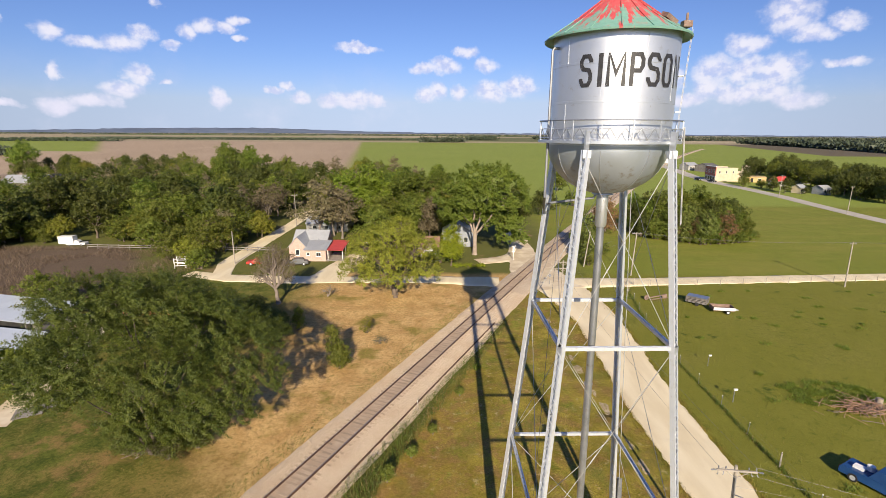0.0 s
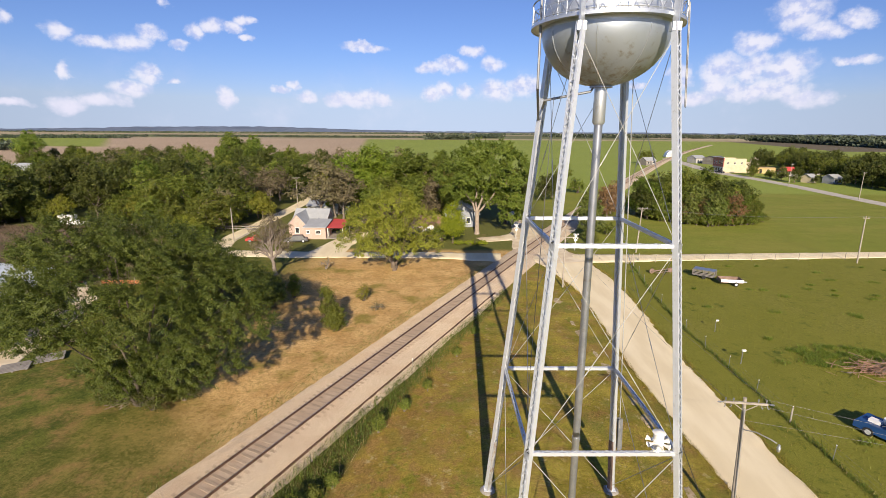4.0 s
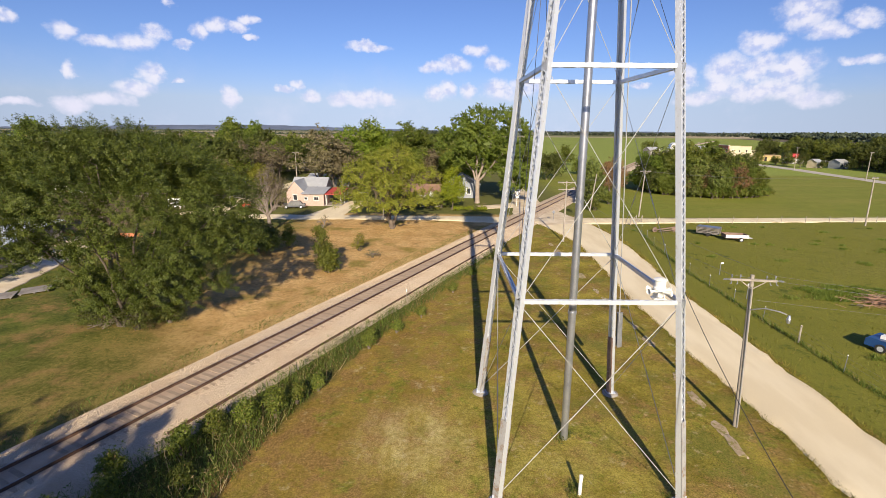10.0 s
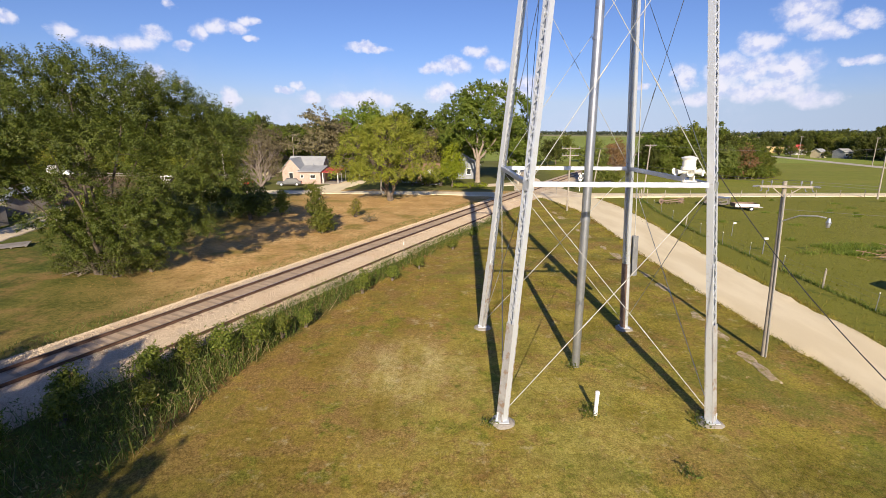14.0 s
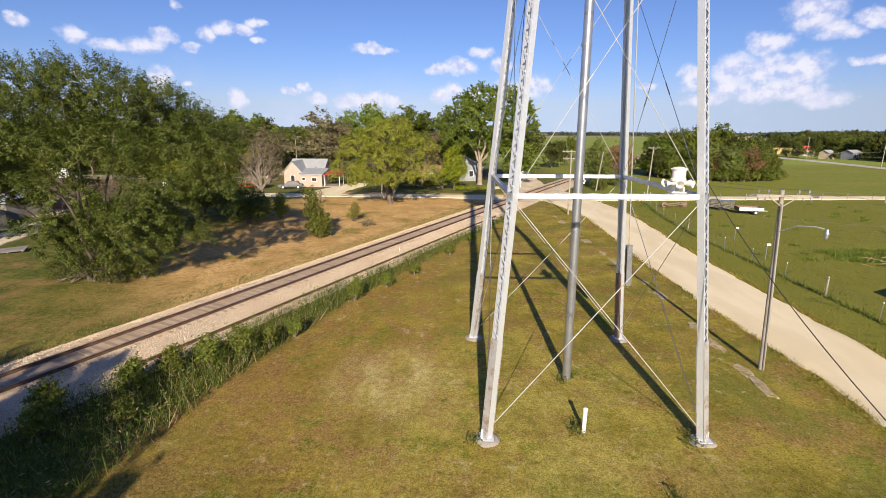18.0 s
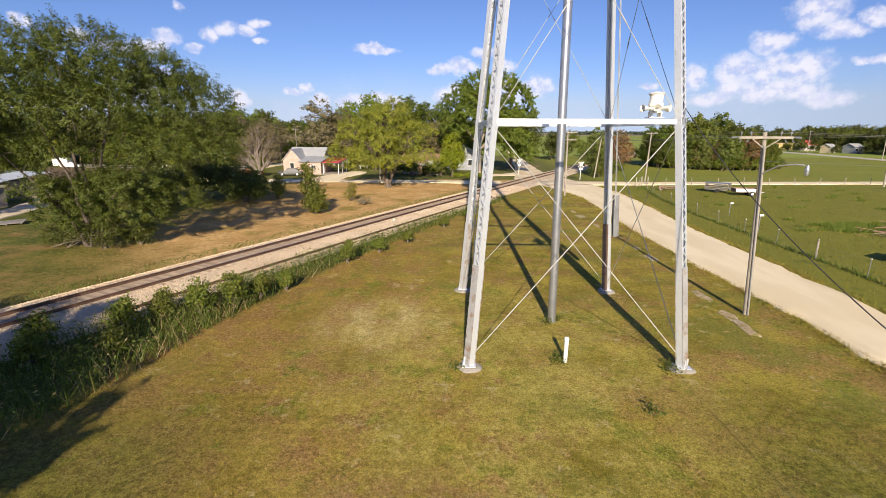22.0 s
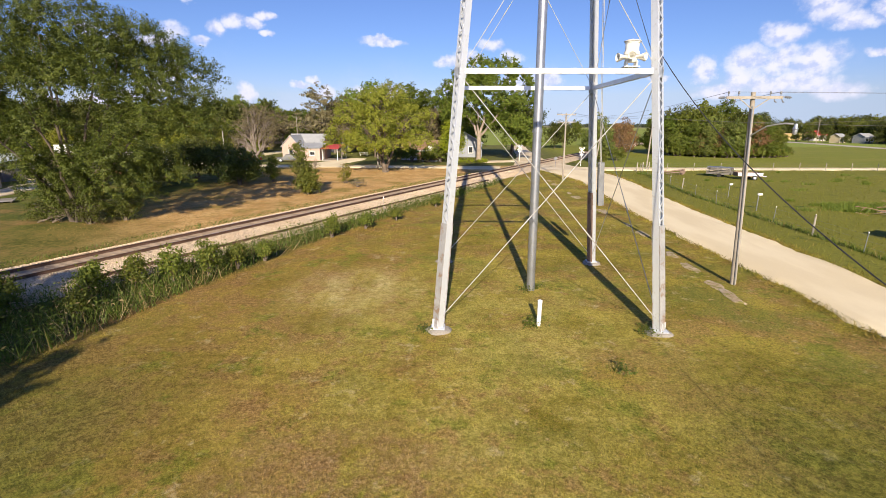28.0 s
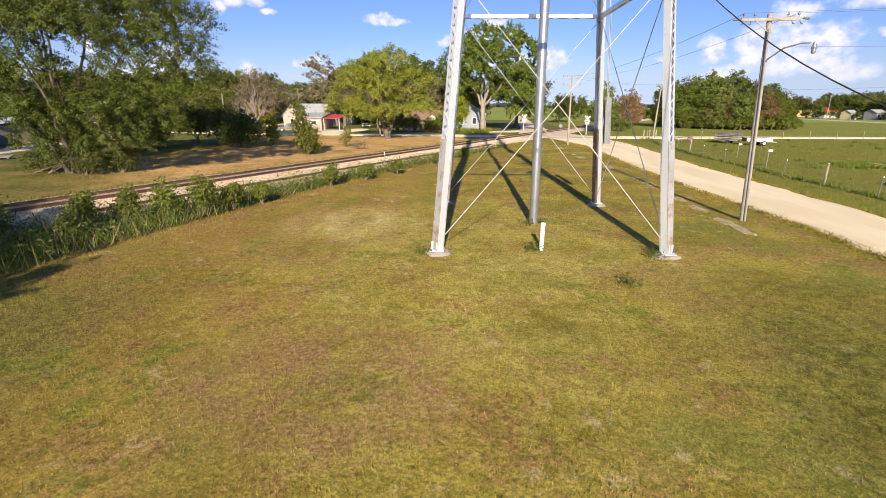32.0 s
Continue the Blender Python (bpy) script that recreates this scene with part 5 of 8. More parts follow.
def grow_tree(name, label, stems, lobes, tips, per_tip, leaf, leaf_mat, bark, girth, seed, m, shoot=1.0, category="tree", trunk=0.0, fork=0.0, under=-0.45):
    """A tree grown from its stems: every twig tip in the crown's lobes is joined to the nearest branch below it, and carries a spray of leaves."""
    rng = np.random.default_rng(seed)
    root = thing(name, label, category, m)
    wood = Geo()
    nodes, gauge = [], []
    if trunk:
        wood.tube([(0, 0, -0.15), (0.02, 0, 0.5), (0, 0.03, fork * 0.55), (0, 0, fork + 0.3)], [trunk * 1.45, trunk * 1.08, trunk * 0.92, trunk * 0.95], 12, 0, False)
    for end in stems:
        end = np.array(end, float)
        foot = np.array((end[0] * 0.05 + rng.normal() * 0.12, end[1] * 0.05 + rng.normal() * 0.12, -0.1))
        bend = np.array((end[0] * 0.30, end[1] * 0.30, end[2] * 0.52)) + rng.normal(size=3) * 0.35
        if trunk:
            foot = np.array((0.0, 0.0, fork - 0.1))
            bend = np.array((end[0] * 0.42, end[1] * 0.42, fork + (end[2] - fork) * 0.5)) + rng.normal(size=3) * 0.4
        path = [(1 - t) ** 2 * foot + 2 * t * (1 - t) * bend + t * t * end + (rng.normal(size=3) * 0.14 if 0 < t < 1 else 0) for t in np.linspace(0, 1, 9)]
        size = girth * rng.uniform(0.75, 1.1)
        radii = [float(size * (1 - 0.78 * t)) for t in np.linspace(0, 1, 9)]
        wood.tube([tuple(q) for q in path], radii, 8, 0, False)
        nodes += path[2:]
        gauge += radii[2:]
    lobes_a = np.array(lobes, float)
    share = (lobes_a[:, 3] * lobes_a[:, 4] * lobes_a[:, 5]) ** 0.58
    targets, ways = [], []
    for lobe, part_of in zip(lobes_a, share / share.sum()):
        n = max(5, int(tips * part_of))
        d = unit(rng.normal(size=(4 * n, 3)))
        d = d[d[:, 2] > under][:n]
        q = lobe[:3] + d * lobe[3:6] * (0.45 + 0.55 * rng.random(len(d)) ** 0.5)[:, None]
        keep = q[:, 2] > 0.4
        targets.append(q[keep]), ways.append(d[keep])
    targets, ways = np.concatenate(targets), np.concatenate(ways)
    first = np.array(nodes)
    order = np.argsort([np.min(np.linalg.norm(first - q, axis=1)) for q in targets])
    grown, sizes = np.zeros((len(nodes) + 2 * len(targets), 3)), np.zeros(len(nodes) + 2 * len(targets))
    grown[:len(nodes)], sizes[:len(nodes)], used = first, gauge, len(nodes)
    for i in order:
        q = targets[i]
        away = np.linalg.norm(grown[:used] - q, axis=1) + 1.4 * np.maximum(0, grown[:used, 2] - q[2] + 0.2)
        k = int(np.argmin(away))
        a, ra = grown[k].copy(), min(sizes[k] * 0.72, 0.018 + 0.016 * away[k])
        span = np.linalg.norm(q - a)
        mid = a + (q - a) * 0.5 + (0, 0, 0.10 * span) + rng.normal(size=3) * 0.07 * span
        wood.tube([tuple(a), tuple(mid), tuple(q)], [float(ra), float(ra * 0.7), 0.010], 4, 0, False)
        grown[used], grown[used + 1], sizes[used], sizes[used + 1] = mid, q, ra * 0.7, ra * 0.45
        used += 2
    each = np.maximum(20, rng.poisson(per_tip * rng.uniform(0.5, 1.5, len(targets))))
    owner = np.repeat(np.arange(len(targets)), each)
    side = rng.integers(0, 5, len(owner))
    lean = np.stack([np.sin(owner * 1.7 + side * 2.1 + k3) for k3 in (0.0, 2.1, 4.2)], 1) * 0.75
    aim = unit(ways[owner] * (0.8, 0.8, 0.4) + (0, 0, 0.42) + lean)
    run = rng.random(len(owner))[:, None] ** 0.8
    reach = shoot * rng.uniform(0.6, 1.25, len(targets))[owner][:, None]
    places = targets[owner] + aim * reach * (run - 0.12) + rng.normal(size=(len(owner), 3)) * (0.13 - 0.05 * run) * (1, 1, 0.8)
    facing = ways[owner] * 0.5 + unit(places - targets[owner]) * 0.55 + (0, 0, 0.45)
    part("trunk", wood, bark, root, "", True)
    part("crown", sheet_mesh("crown", leaves(rng, places, leaf, 0.1, 0.6, True, facing), leaf_mat), leaf_mat, root)
    return root


def lobe_ring(rng, count, radius, low, high, size, squash=0.75):
    out = []
    for k in range(count):
        a = 2 * math.pi * k / count + rng.uniform(-0.4, 0.4)
        r = radius * rng.uniform(0.55, 1.0)
        s = size * rng.uniform(0.7, 1.15)
        out.append((r * math.cos(a), r * math.sin(a), rng.uniform(low, high), s, s, s * squash))
    return out


rnd = random.Random(5)
# the wide old elm by the track
elm = [(-3, 0, 12.7, 3.4, 3.6, 2.4), (1.5, 0.5, 12.6, 3.2, 3.4, 2.3), (5.2, 0.5, 11.2, 3.0, 3.2, 2.2), (-5.4, 0.5, 11.0, 2.8, 3.4, 2.6), (8.3, 0.3, 9.4, 2.5, 2.8, 2.4), (-6.6, 0, 8.0, 2.2, 3.0, 2.4), (0, 4.5, 11.0, 4.0, 3.0, 2.6)]
elm += [(-4, 4, 10.5, 3.5, 3.0, 2.6), (4, 4, 9.5, 3.2, 2.8, 2.4), (-1, -4, 10.0, 3.6, 2.6, 2.4), (-5, -3.5, 8.6, 3.0, 2.4, 2.0), (3.6, -3.2, 8.8, 3.0, 2.4, 2.0), (6.6, -1.5, 6.6, 2.2, 2.0, 1.7), (5.0, -1.0, 4.4, 1.8, 1.6, 1.5), (-5.6, -1.5, 5.8, 2.2, 2.0, 1.6)]
elm += [(1, -2.6, 6.6, 2.0, 1.6, 1.4), (-2.6, -2.6, 6.2, 2.0, 1.6, 1.4), (0.8, -1.0, 1.9, 1.7, 1.3, 1.6), (-1.6, -0.6, 2.2, 1.3, 1.2, 1.5), (2.8, -0.4, 2.3, 1.5, 1.2, 1.5), (4.4, 0, 2.2, 1.3, 1.3, 1.2), (0.4, -1.6, 3.8, 2.0, 1.5, 1.4), (3.0, -1.4, 4.2, 2.0, 1.5, 1.6), (-1.8, -1.4, 3.8, 1.6, 1.4, 1.4), (6.4, 0.4, 3.6, 1.6, 1.6, 1.5), (9.0, 0.4, 6.6, 1.7, 2.0, 1.6)]
ELM_STEMS = [(-6.4, 0, 8.6), (-4.4, -2, 10.4), (-2.5, 1.5, 12.4), (0.5, -1, 12.2), (2.5, 1.5, 12.2), (5, -0.5, 10.6), (7.6, 0.5, 8.6), (-4.5, 4, 10), (3, 4.2, 9.6), (0.8, -3.6, 8.6), (-3, -3.6, 7.6), (4.6, -1.6, 5.6)]
grow_tree("elm_tree", "broad many-stemmed green elm with bare branches showing", ELM_STEMS, elm, 1750, 190, 0.105, LEAF_NEAR, ELM_BARK, 0.135, 11, pose(-23.5, 33.2, 0), 1.25)
for x, y, h, s in ((-22.0, 32.4, 2.6, 1.5), (-25.4, 33.0, 2.2, 1.4), (-20.4, 33.8, 2.0, 1.2)):
    build_tree("shrub", "tangled green undergrowth at the elm's foot", [(0, 0, h * 0.4, s, s * 0.8, h * 0.4), (s * 0.5, 0, h * 0.65, s * 0.7, s * 0.6, h * 0.35), (-s * 0.6, 0, h * 0.35, s * 0.7, s * 0.6, h * 0.35)], 130, 34, 0.13, LEAF_NEAR, ELM_BARK, 0.05, 0.4, 0.35, 5, int(abs(x) * 3), 0.35, 0.8, category="shrub", m=pose(x, y, 0), group="undergrowth")
# dark bushes behind the elm
for x, y, h, s in ((-25.5, 58.5, 5.0, 3.0), (-29.5, 59, 5.6, 3.2), (-21.8, 55.0, 4.2, 2.4), (-33.5, 57, 5.0, 3.2), (-30, 50, 4.5, 3.0)):
    r2 = random.Random(int(x * 10))
    lobes = lobe_ring(r2, 5, s * 0.7, h * 0.35, h * 0.62, s * 0.62) + [(0, 0, h * 0.65, s * 0.7, s * 0.7, h * 0.3)]
    build_tree("shrub", "dense dark green bush behind the elm", lobes, 170, 36, 0.28, LEAF_DARK, BARK, 0.1, 0.6, 0.6, 4, int(abs(x) * 7), 0.4, 0.2, category="shrub", m=pose(x, y, 0), group="dark bushes")
# shrubs in the dry meadow
build_tree("shrub", "tall leaning green shrub in the dry grass", [(0, 0, 1.2, 1.1, 1.0, 1.1), (-0.4, 0, 2.6, 0.9, 0.8, 1.1), (-0.6, 0, 4.0, 0.65, 0.6, 1.0), (0.5, 0, 0.9, 1.0, 0.9, 0.8), (0.3, 0.2, 2.0, 0.9, 0.8, 0.9)], 190, 30, 0.24, LEAF_ELM, BARK, 0.07, 0.6, 0.45, 4, 3, 0.3, 0.5, category="shrub", m=pose(-11.8, 48.0, 0))
build_tree("shrub", "small sparse shrub in the dry grass", [(0, 0, 1.1, 0.9, 0.9, 0.9), (0.2, 0, 1.8, 0.5, 0.5, 0.6)], 60, 12, 0.2, LEAF_OLIVE, BARK, 0.04, 0.4, 0.35, 4, 4, 0.3, 0.8, category="shrub", m=pose(-10.2, 57.3, 0))
build_tree("shrub", "green sapling in the shade of the elm", [(0, 0, 1.4, 0.8, 0.8, 1.2), (0, 0, 2.5, 0.5, 0.5, 0.8)], 80, 20, 0.22, LEAF_ELM, BARK, 0.05, 0.5, 0.4, 3, 5, 0.3, 0.5, category="shrub", m=pose(-19.3, 58.2, 0))
build_tree("shrub", "low dry twiggy shrub in the meadow", [(0, 0, 0.5, 0.9, 0.7, 0.45)], 40, 9, 0.16, LEAF_GREY, DEAD_WOOD, 0.03, 0.15, 0.3, 5, 6, 0.3, 0.9, category="shrub", m=pose(-8.0, 54.0, 0))
build_tree("shrub", "bare broken shrub near the street", [(0.4, 0, 1.3, 0.9, 0.6, 0.7), (-0.6, 0, 1.0, 0.7, 0.6, 0.5)], 40, 3, 0.16, LEAF_GREY, DEAD_WOOD, 0.10, 0.5, 0.3, 2, 7, 0.3, 1.0, category="shrub", m=pose(-18.6, 71.5, 0))
# grey half-dead tree, round tree, lime-green tree, old oak
build_tree("dead_tree", "half-dead grey tree with bare limbs and few leaves", [(-1.6, 0, 6.4, 1.5, 1.5, 1.4), (1.5, 0.3, 6.6, 1.5, 1.5, 1.5), (0, 0, 8.3, 1.5, 1.5, 1.3), (-2.4, -0.3, 4.4, 1.2, 1.2, 1.0), (2.2, 0, 4.6, 1.1, 1.1, 1.0), (0.3, 1, 5.4, 1.4, 1.4, 1.4)], 240, 24, 0.2, LEAF_GREY, DEAD_WOOD, 0.32, 2.4, 0.5, 1, 9, 0.35, 0.9, m=pose(-25.3, 68.0, 0))
hackberry = [(0, 0, 9.6, 3.6, 3.6, 2.6), (-3.4, 0, 7.6, 3.0, 3.0, 2.6), (3.4, 0.4, 7.6, 3.0, 3.0, 2.6), (0, -3, 6.4, 3.2, 2.8, 2.6), (0, 3.2, 7.4, 3.2, 2.8, 2.6), (-4.6, -1, 4.6, 2.2, 2.2, 1.9), (4.6, -1.0, 4.4, 2.1, 2.1, 1.9), (1.5, -3.8, 3.7, 2.2, 1.8, 1.5), (-2, -3.8, 3.7, 2.2, 1.8, 1.5), (1.4, 0.5, 11.2, 1.8, 1.8, 1.3)]
hackberry = [(1.22 * a, 1.1 * b, c, 1.12 * d, e, f) for a, b, c, d, e, f in hackberry]
build_tree("hackberry_tree", "rounded olive-green tree with low spreading limbs", hackberry,
           1000, 46, 0.24, LEAF_OLIVE, BARK, 0.28, 1.8, 0.7, 4, 13, 0.45, 0.3, m=pose(-8.6, 72.5, 0), spray=0.9, under=-0.45)
build_tree("young_maple", "small bright lime-green tree", [(0, 0, 4.6, 1.5, 1.5, 2.0), (-0.9, 0, 3.0, 1.2, 1.2, 1.3), (0.9, 0, 3.0, 1.3, 1.3, 1.3), (0, -0.8, 2.3, 1.3, 1.1, 1.0)], 240, 34, 0.26, LEAF_LIME, BARK, 0.12, 1.2, 0.5, 1, 15, 0.4, 0.25, m=pose(1.2, 90.2, 0) @ Matrix.Scale(1.2, 4))
oak_lobes = [(0.4, 0, 16.6, 3.6, 3.6, 2.8), (-3.6, 0, 14.6, 3.0, 3.2, 2.6), (4.6, 0.5, 16.8, 3.2, 3.4, 2.4), (-6.2, 0.5, 12.0, 2.6, 3.0, 2.2), (7.6, 0.5, 14.2, 3.0, 3.4, 2.6), (9.0, 0.8, 10.6, 2.6, 3.0, 2.4), (-4.6, -1.4, 9.8, 2.2, 2.2, 1.7), (0.6, 4, 13.0, 4.2, 3.4, 3.0), (1.2, -3.4, 13.6, 3.0, 2.4, 2.0)]
oak_lobes += [(-2.4, -2.8, 11.8, 2.2, 2.0, 1.6), (4.8, -2.8, 11.0, 2.6, 2.2, 1.9), (5.8, -1.6, 7.4, 2.3, 2.0, 1.7), (8.4, 0, 6.6, 2.5, 2.6, 2.2), (7.2, 1, 4.0, 2.4, 2.6, 1.9), (9.4, 1, 3.4, 1.8, 2.2, 1.7), (4.5, 4.2, 8.4, 3.0, 3.0, 2.6), (-5.2, 3.5, 8.4, 2.4, 2.6, 2.0), (0.5, 4.4, 8.0, 3.6, 2.4, 2.4), (2.8, -0.6, 8.8, 1.7, 1.6, 1.3), (-2.6, -1.2, 7.6, 1.8, 1.4, 1.3), (0.4, -1.6, 10.0, 2.0, 1.4, 1.4), (3.4, -1.6, 6.4, 1.5, 1.2, 1.1), (-1.4, -1.0, 14.4, 2.2, 2.0, 1.6)]
OAK_STEMS = [(-4.8, 0.2, 12.0), (-0.8, 1.0, 15.2), (3.4, -0.2, 15.6), (6.6, 0.6, 11.4)]
grow_tree("oak_tree", "tall old tree with a pale forked trunk and full green crown", OAK_STEMS, oak_lobes, 1050, 95, 0.27, LEAF_OAK, PALE_BARK, 0.28, 17, pose(6.3, 98.8, 0), 1.25, trunk=0.46, fork=4.6, under=-0.6)
build_tree("oak_tree", "dark shade tree behind the old forked tree", [(0, 0, 10, 4, 4, 3.4), (4, 1, 8.4, 3.2, 3.2, 2.8), (-3.6, 0, 8, 3, 3, 2.6), (1.5, -1.5, 5.4, 3.2, 2.6, 2.0)], 420, 30, 0.42, LEAF_DARK, BARK, 0.45, 3.6, 0.9, 1, 18, 0.45, 0.15, m=pose(13.8, 111, 0))
# low yellow-green hedge under the old tree
build_tree("hedge", "low clipped yellow-green hedge by the street", [(-2.2, 0, 0.5, 1.1, 0.6, 0.45), (0, 0, 0.5, 1.3, 0.6, 0.45), (2.2, 0, 0.55, 1.2, 0.6, 0.45)], 160, 22, 0.16, LEAF_LIME, BARK, 0.03, 0.2, 0.28, 5, 19, 0.3, 0.1, category="hedge", m=pose(4.6, 88.6, 0))

# kinds of tree for the town and the woods, copied where they stand
KINDS = {}


def kind_of_tree(key, label, height, wide, leaf_mat, bark, clumps, per, leaf, low=0.35, seed=1, category="tree", shell=0.5, count=6, twigs=0.12, trunk=0.22):
    r2 = random.Random(seed)
    lobes = lobe_ring(r2, count, wide * 0.55, height * low, height * 0.66, wide * 0.5) + lobe_ring(r2, 3, wide * 0.25, height * 0.72, height * 0.80, wide * 0.42) + [(0, 0, height * 0.87, wide * 0.34, wide * 0.34, height * 0.12)]
    KINDS[key] = build_tree("tree" if category == "tree" else category, label, lobes, int(clumps * 1.25), per * 1.5, leaf * 0.74, leaf_mat, bark, trunk, height * 0.22, leaf * 1.7, 1 if category == "tree" else 3, seed, shell, twigs, category=category, m=pose(0, 0, -50), group="town trees", spray=leaf * 2.2, simple=True)


kind_of_tree("dark", "dark green broadleaf tree in the town woods", 11.0, 5.4, LEAF_DARK, BARK, 230, 14, 0.58, seed=31, twigs=0.05, low=0.24)
kind_of_tree("dark_b", "dark green spreading tree in the town woods", 12.5, 5.0, LEAF_DARK, BARK, 230, 14, 0.56, seed=32, twigs=0.05, low=0.24)
kind_of_tree("elm", "grey-green elm in the town woods", 11.5, 5.6, LEAF_ELM, BARK, 230, 14, 0.56, seed=33, twigs=0.05, low=0.24)
kind_of_tree("olive", "olive-green tree in the town woods", 10.0, 4.8, LEAF_OLIVE, BARK, 220, 14, 0.52, seed=34, twigs=0.05, low=0.24)
kind_of_tree("bright", "fresh green maple behind the houses", 12.0, 5.0, LEAF_FRESH, BARK, 300, 15, 0.50, seed=41, twigs=0.05, low=0.24)
kind_of_tree("mid", "full green shade tree behind the houses", 12.3, 4.6, LEAF_MID, BARK, 300, 15, 0.50, seed=42, twigs=0.05, low=0.24)
kind_of_tree("grey", "thin greyish tree just coming into leaf", 11.5, 4.6, LEAF_GREY, DEAD_WOOD, 151, 10, 0.50, seed=35, twigs=0.35)
kind_of_tree("tall", "tall cottonwood rising above the woods", 20.5, 7.6, LEAF_OAK, BARK, 380, 15, 0.75, seed=36, low=0.45)
kind_of_tree("cedar", "dark cedar in the thicket", 11.0, 4.2, LEAF_CEDAR, BARK, 300, 17, 0.48, low=0.16, seed=37, count=8)
kind_of_tree("brown", "russet-brown tree thin in leaf", 9.5, 4.2, LEAF_BROWN, DEAD_WOOD, 200, 11, 0.42, low=0.18, seed=38, twigs=0.3)
kind_of_tree("spruce", "bluish spruce beside a house", 10.0, 3.0, LEAF_GREY, BARK, 145, 14, 0.59, low=0.18, seed=39)
kind_of_tree("bush", "rounded green garden bush", 4.2, 3.0, LEAF_ELM, BARK, 110, 14, 0.42, low=0.3, seed=40, category="shrub")


FAR = {"west": [], "east": []}  # trees too far off to tell apart


def plant(key, x, y, scale=1.0, turn=None):
    r2 = random.Random(int(x * 131 + y * 17))
    s = scale * r2.uniform(0.92, 1.08)
    if y > 172 and key != "tall":
        FAR["west" if x < 20 else "east"].append((key, pose(x, y, 0, 0, 0, r2.uniform(0, 360)) @ Matrix.Diagonal((s * r2.uniform(1.0, 1.2), s * r2.uniform(1.0, 1.2), s, 1.0))))
        return None
    ob = copy_thing(KINDS[key], pose(x, y, ground_z(x, y) if abs(x) < 120 and y < 160 else 0, r2.uniform(-2, 2), r2.uniform(-2, 2), r2.uniform(0, 360) if turn is None else turn))
    ob.scale = (s * r2.uniform(1.0, 1.2), s * r2.uniform(1.0, 1.2), s)
    return ob


def wood(seed, spots, keys, region, gap, size=(0.85, 1.15)):
    """Scatter trees over an oblong without crowding."""
    r2 = random.Random(seed)
    placed = []
    for _ in range(spots * 12):
        x, y = r2.uniform(region[0], region[1]), r2.uniform(region[2], region[3])
        if all((x - a) ** 2 + (y - b) ** 2 > gap * gap for a, b in placed) and open_spot(x, y):
            placed.append((x, y))
            plant(r2.choice(keys), x, y, r2.uniform(*size))
        if len(placed) >= spots:
            break


def open_spot(x, y):
    """Keep lanes, yards and houses clear."""
    if abs(x + 43.2) < 5.5 and y < 205:
        return False
    if 104 < y < 165 and -44 < x < 2 - 0.262 * y:
        return False
    for x0, x1, y0, y1 in ((-37, -14, 78, 109), (-13, 10, 90, 107), (-96, -74, 98, 112), (-98, -50, 60, 100), (12, 27, 76, 240), (-190, -150, 185, 225), (-16, 4, 103, 112)):
        if x0 < x < x1 and y0 < y < y1:
            return False
    return True


WARM = ["mid", "elm", "elm", "olive", "grey", "elm", "olive", "bright", "grey"]
wood(1, 88, ["dark", "dark_b", "elm", "dark", "grey", "dark_b", "mid", "elm"], (-125, -47, 106, 205), 7.0, (0.9, 1.2))
wood(2, 26, ["dark", "dark_b", "dark", "elm"], (-160, -92, 84, 150), 8.0, (0.9, 1.15))
wood(3, 40, WARM, (-40, 2, 116, 190), 7.4, (0.85, 1.15))
wood(4, 38, WARM, (-150, -20, 195, 270), 9.0, (0.85, 1.15))
wood(5, 14, ["elm", "olive", "bush", "grey", "elm"], (-70, -47, 88, 112), 6.5, (0.55, 0.8))
wood(6, 20, ["dark", "dark_b", "elm"], (-230, -150, 225, 300), 12.0, (0.8, 1.0))
for key, x, y, s in (("tall", -104, 231, 1.0), ("tall", -96, 236, 0.93), ("grey", -25.2, 113.5, 1.15), ("grey", -30.5, 112.5, 1.28), ("grey", -28, 117, 1.2), ("bright", -27, 129, 1.32), ("bright", -20.5, 128, 1.4), ("mid", -11.4, 124, 1.42), ("mid", -7.5, 128, 1.3), ("elm", 1, 122, 1.1), ("brown", -4, 132, 1.3), ("mid", -2.5, 140, 1.2),
                     ("spruce", -3.8, 112, 0.95), ("elm", 3.5, 114, 1.0), ("elm", -49, 98, 0.75), ("bush", -35, 88.5, 0.7), ("bush", -46.5, 86, 0.9),
                     ("elm", -54, 92, 0.7), ("grey", -50, 104, 0.8), ("elm", -15.6, 104, 0.85), ("dark", 30, 150, 0.8), ("dark", 34, 158, 0.75), ("elm", 27, 172, 0.7), ("elm", 50, 215, 0.8), ("bush", 45, 170, 1.2),
                     ("elm", -58, 64, 0.55), ("bush", -56, 60, 0.9), ("bush", -62, 57, 1.0), ("elm", -43.5, 42.5, 0.45), ("bush", -47, 39, 0.8), ("bush", -38, 52, 0.9)):
    plant(key, x, y, s)
# undergrowth along the edge of the woods
r7 = random.Random(12)
for i in range(58):
    x = -128 + 82 * i / 57 + r7.uniform(-1.5, 1.5)
    if not -90 < x < -78:
        plant(r7.choice(["bush", "bush", "olive", "elm"]), x, 107.5 + r7.uniform(-2.5, 3) + (4 if x > -74 else 0), r7.uniform(0.5, 0.75) if r7.random() < 0.4 else r7.uniform(0.75, 1.1) * 0.62)
for i in range(9):
    plant(r7.choice(["dark", "dark_b"]), -126 + 3.4 * i + r7.uniform(-1, 1), 96 + r7.uniform(-5, 5), r7.uniform(0.85, 1.1))
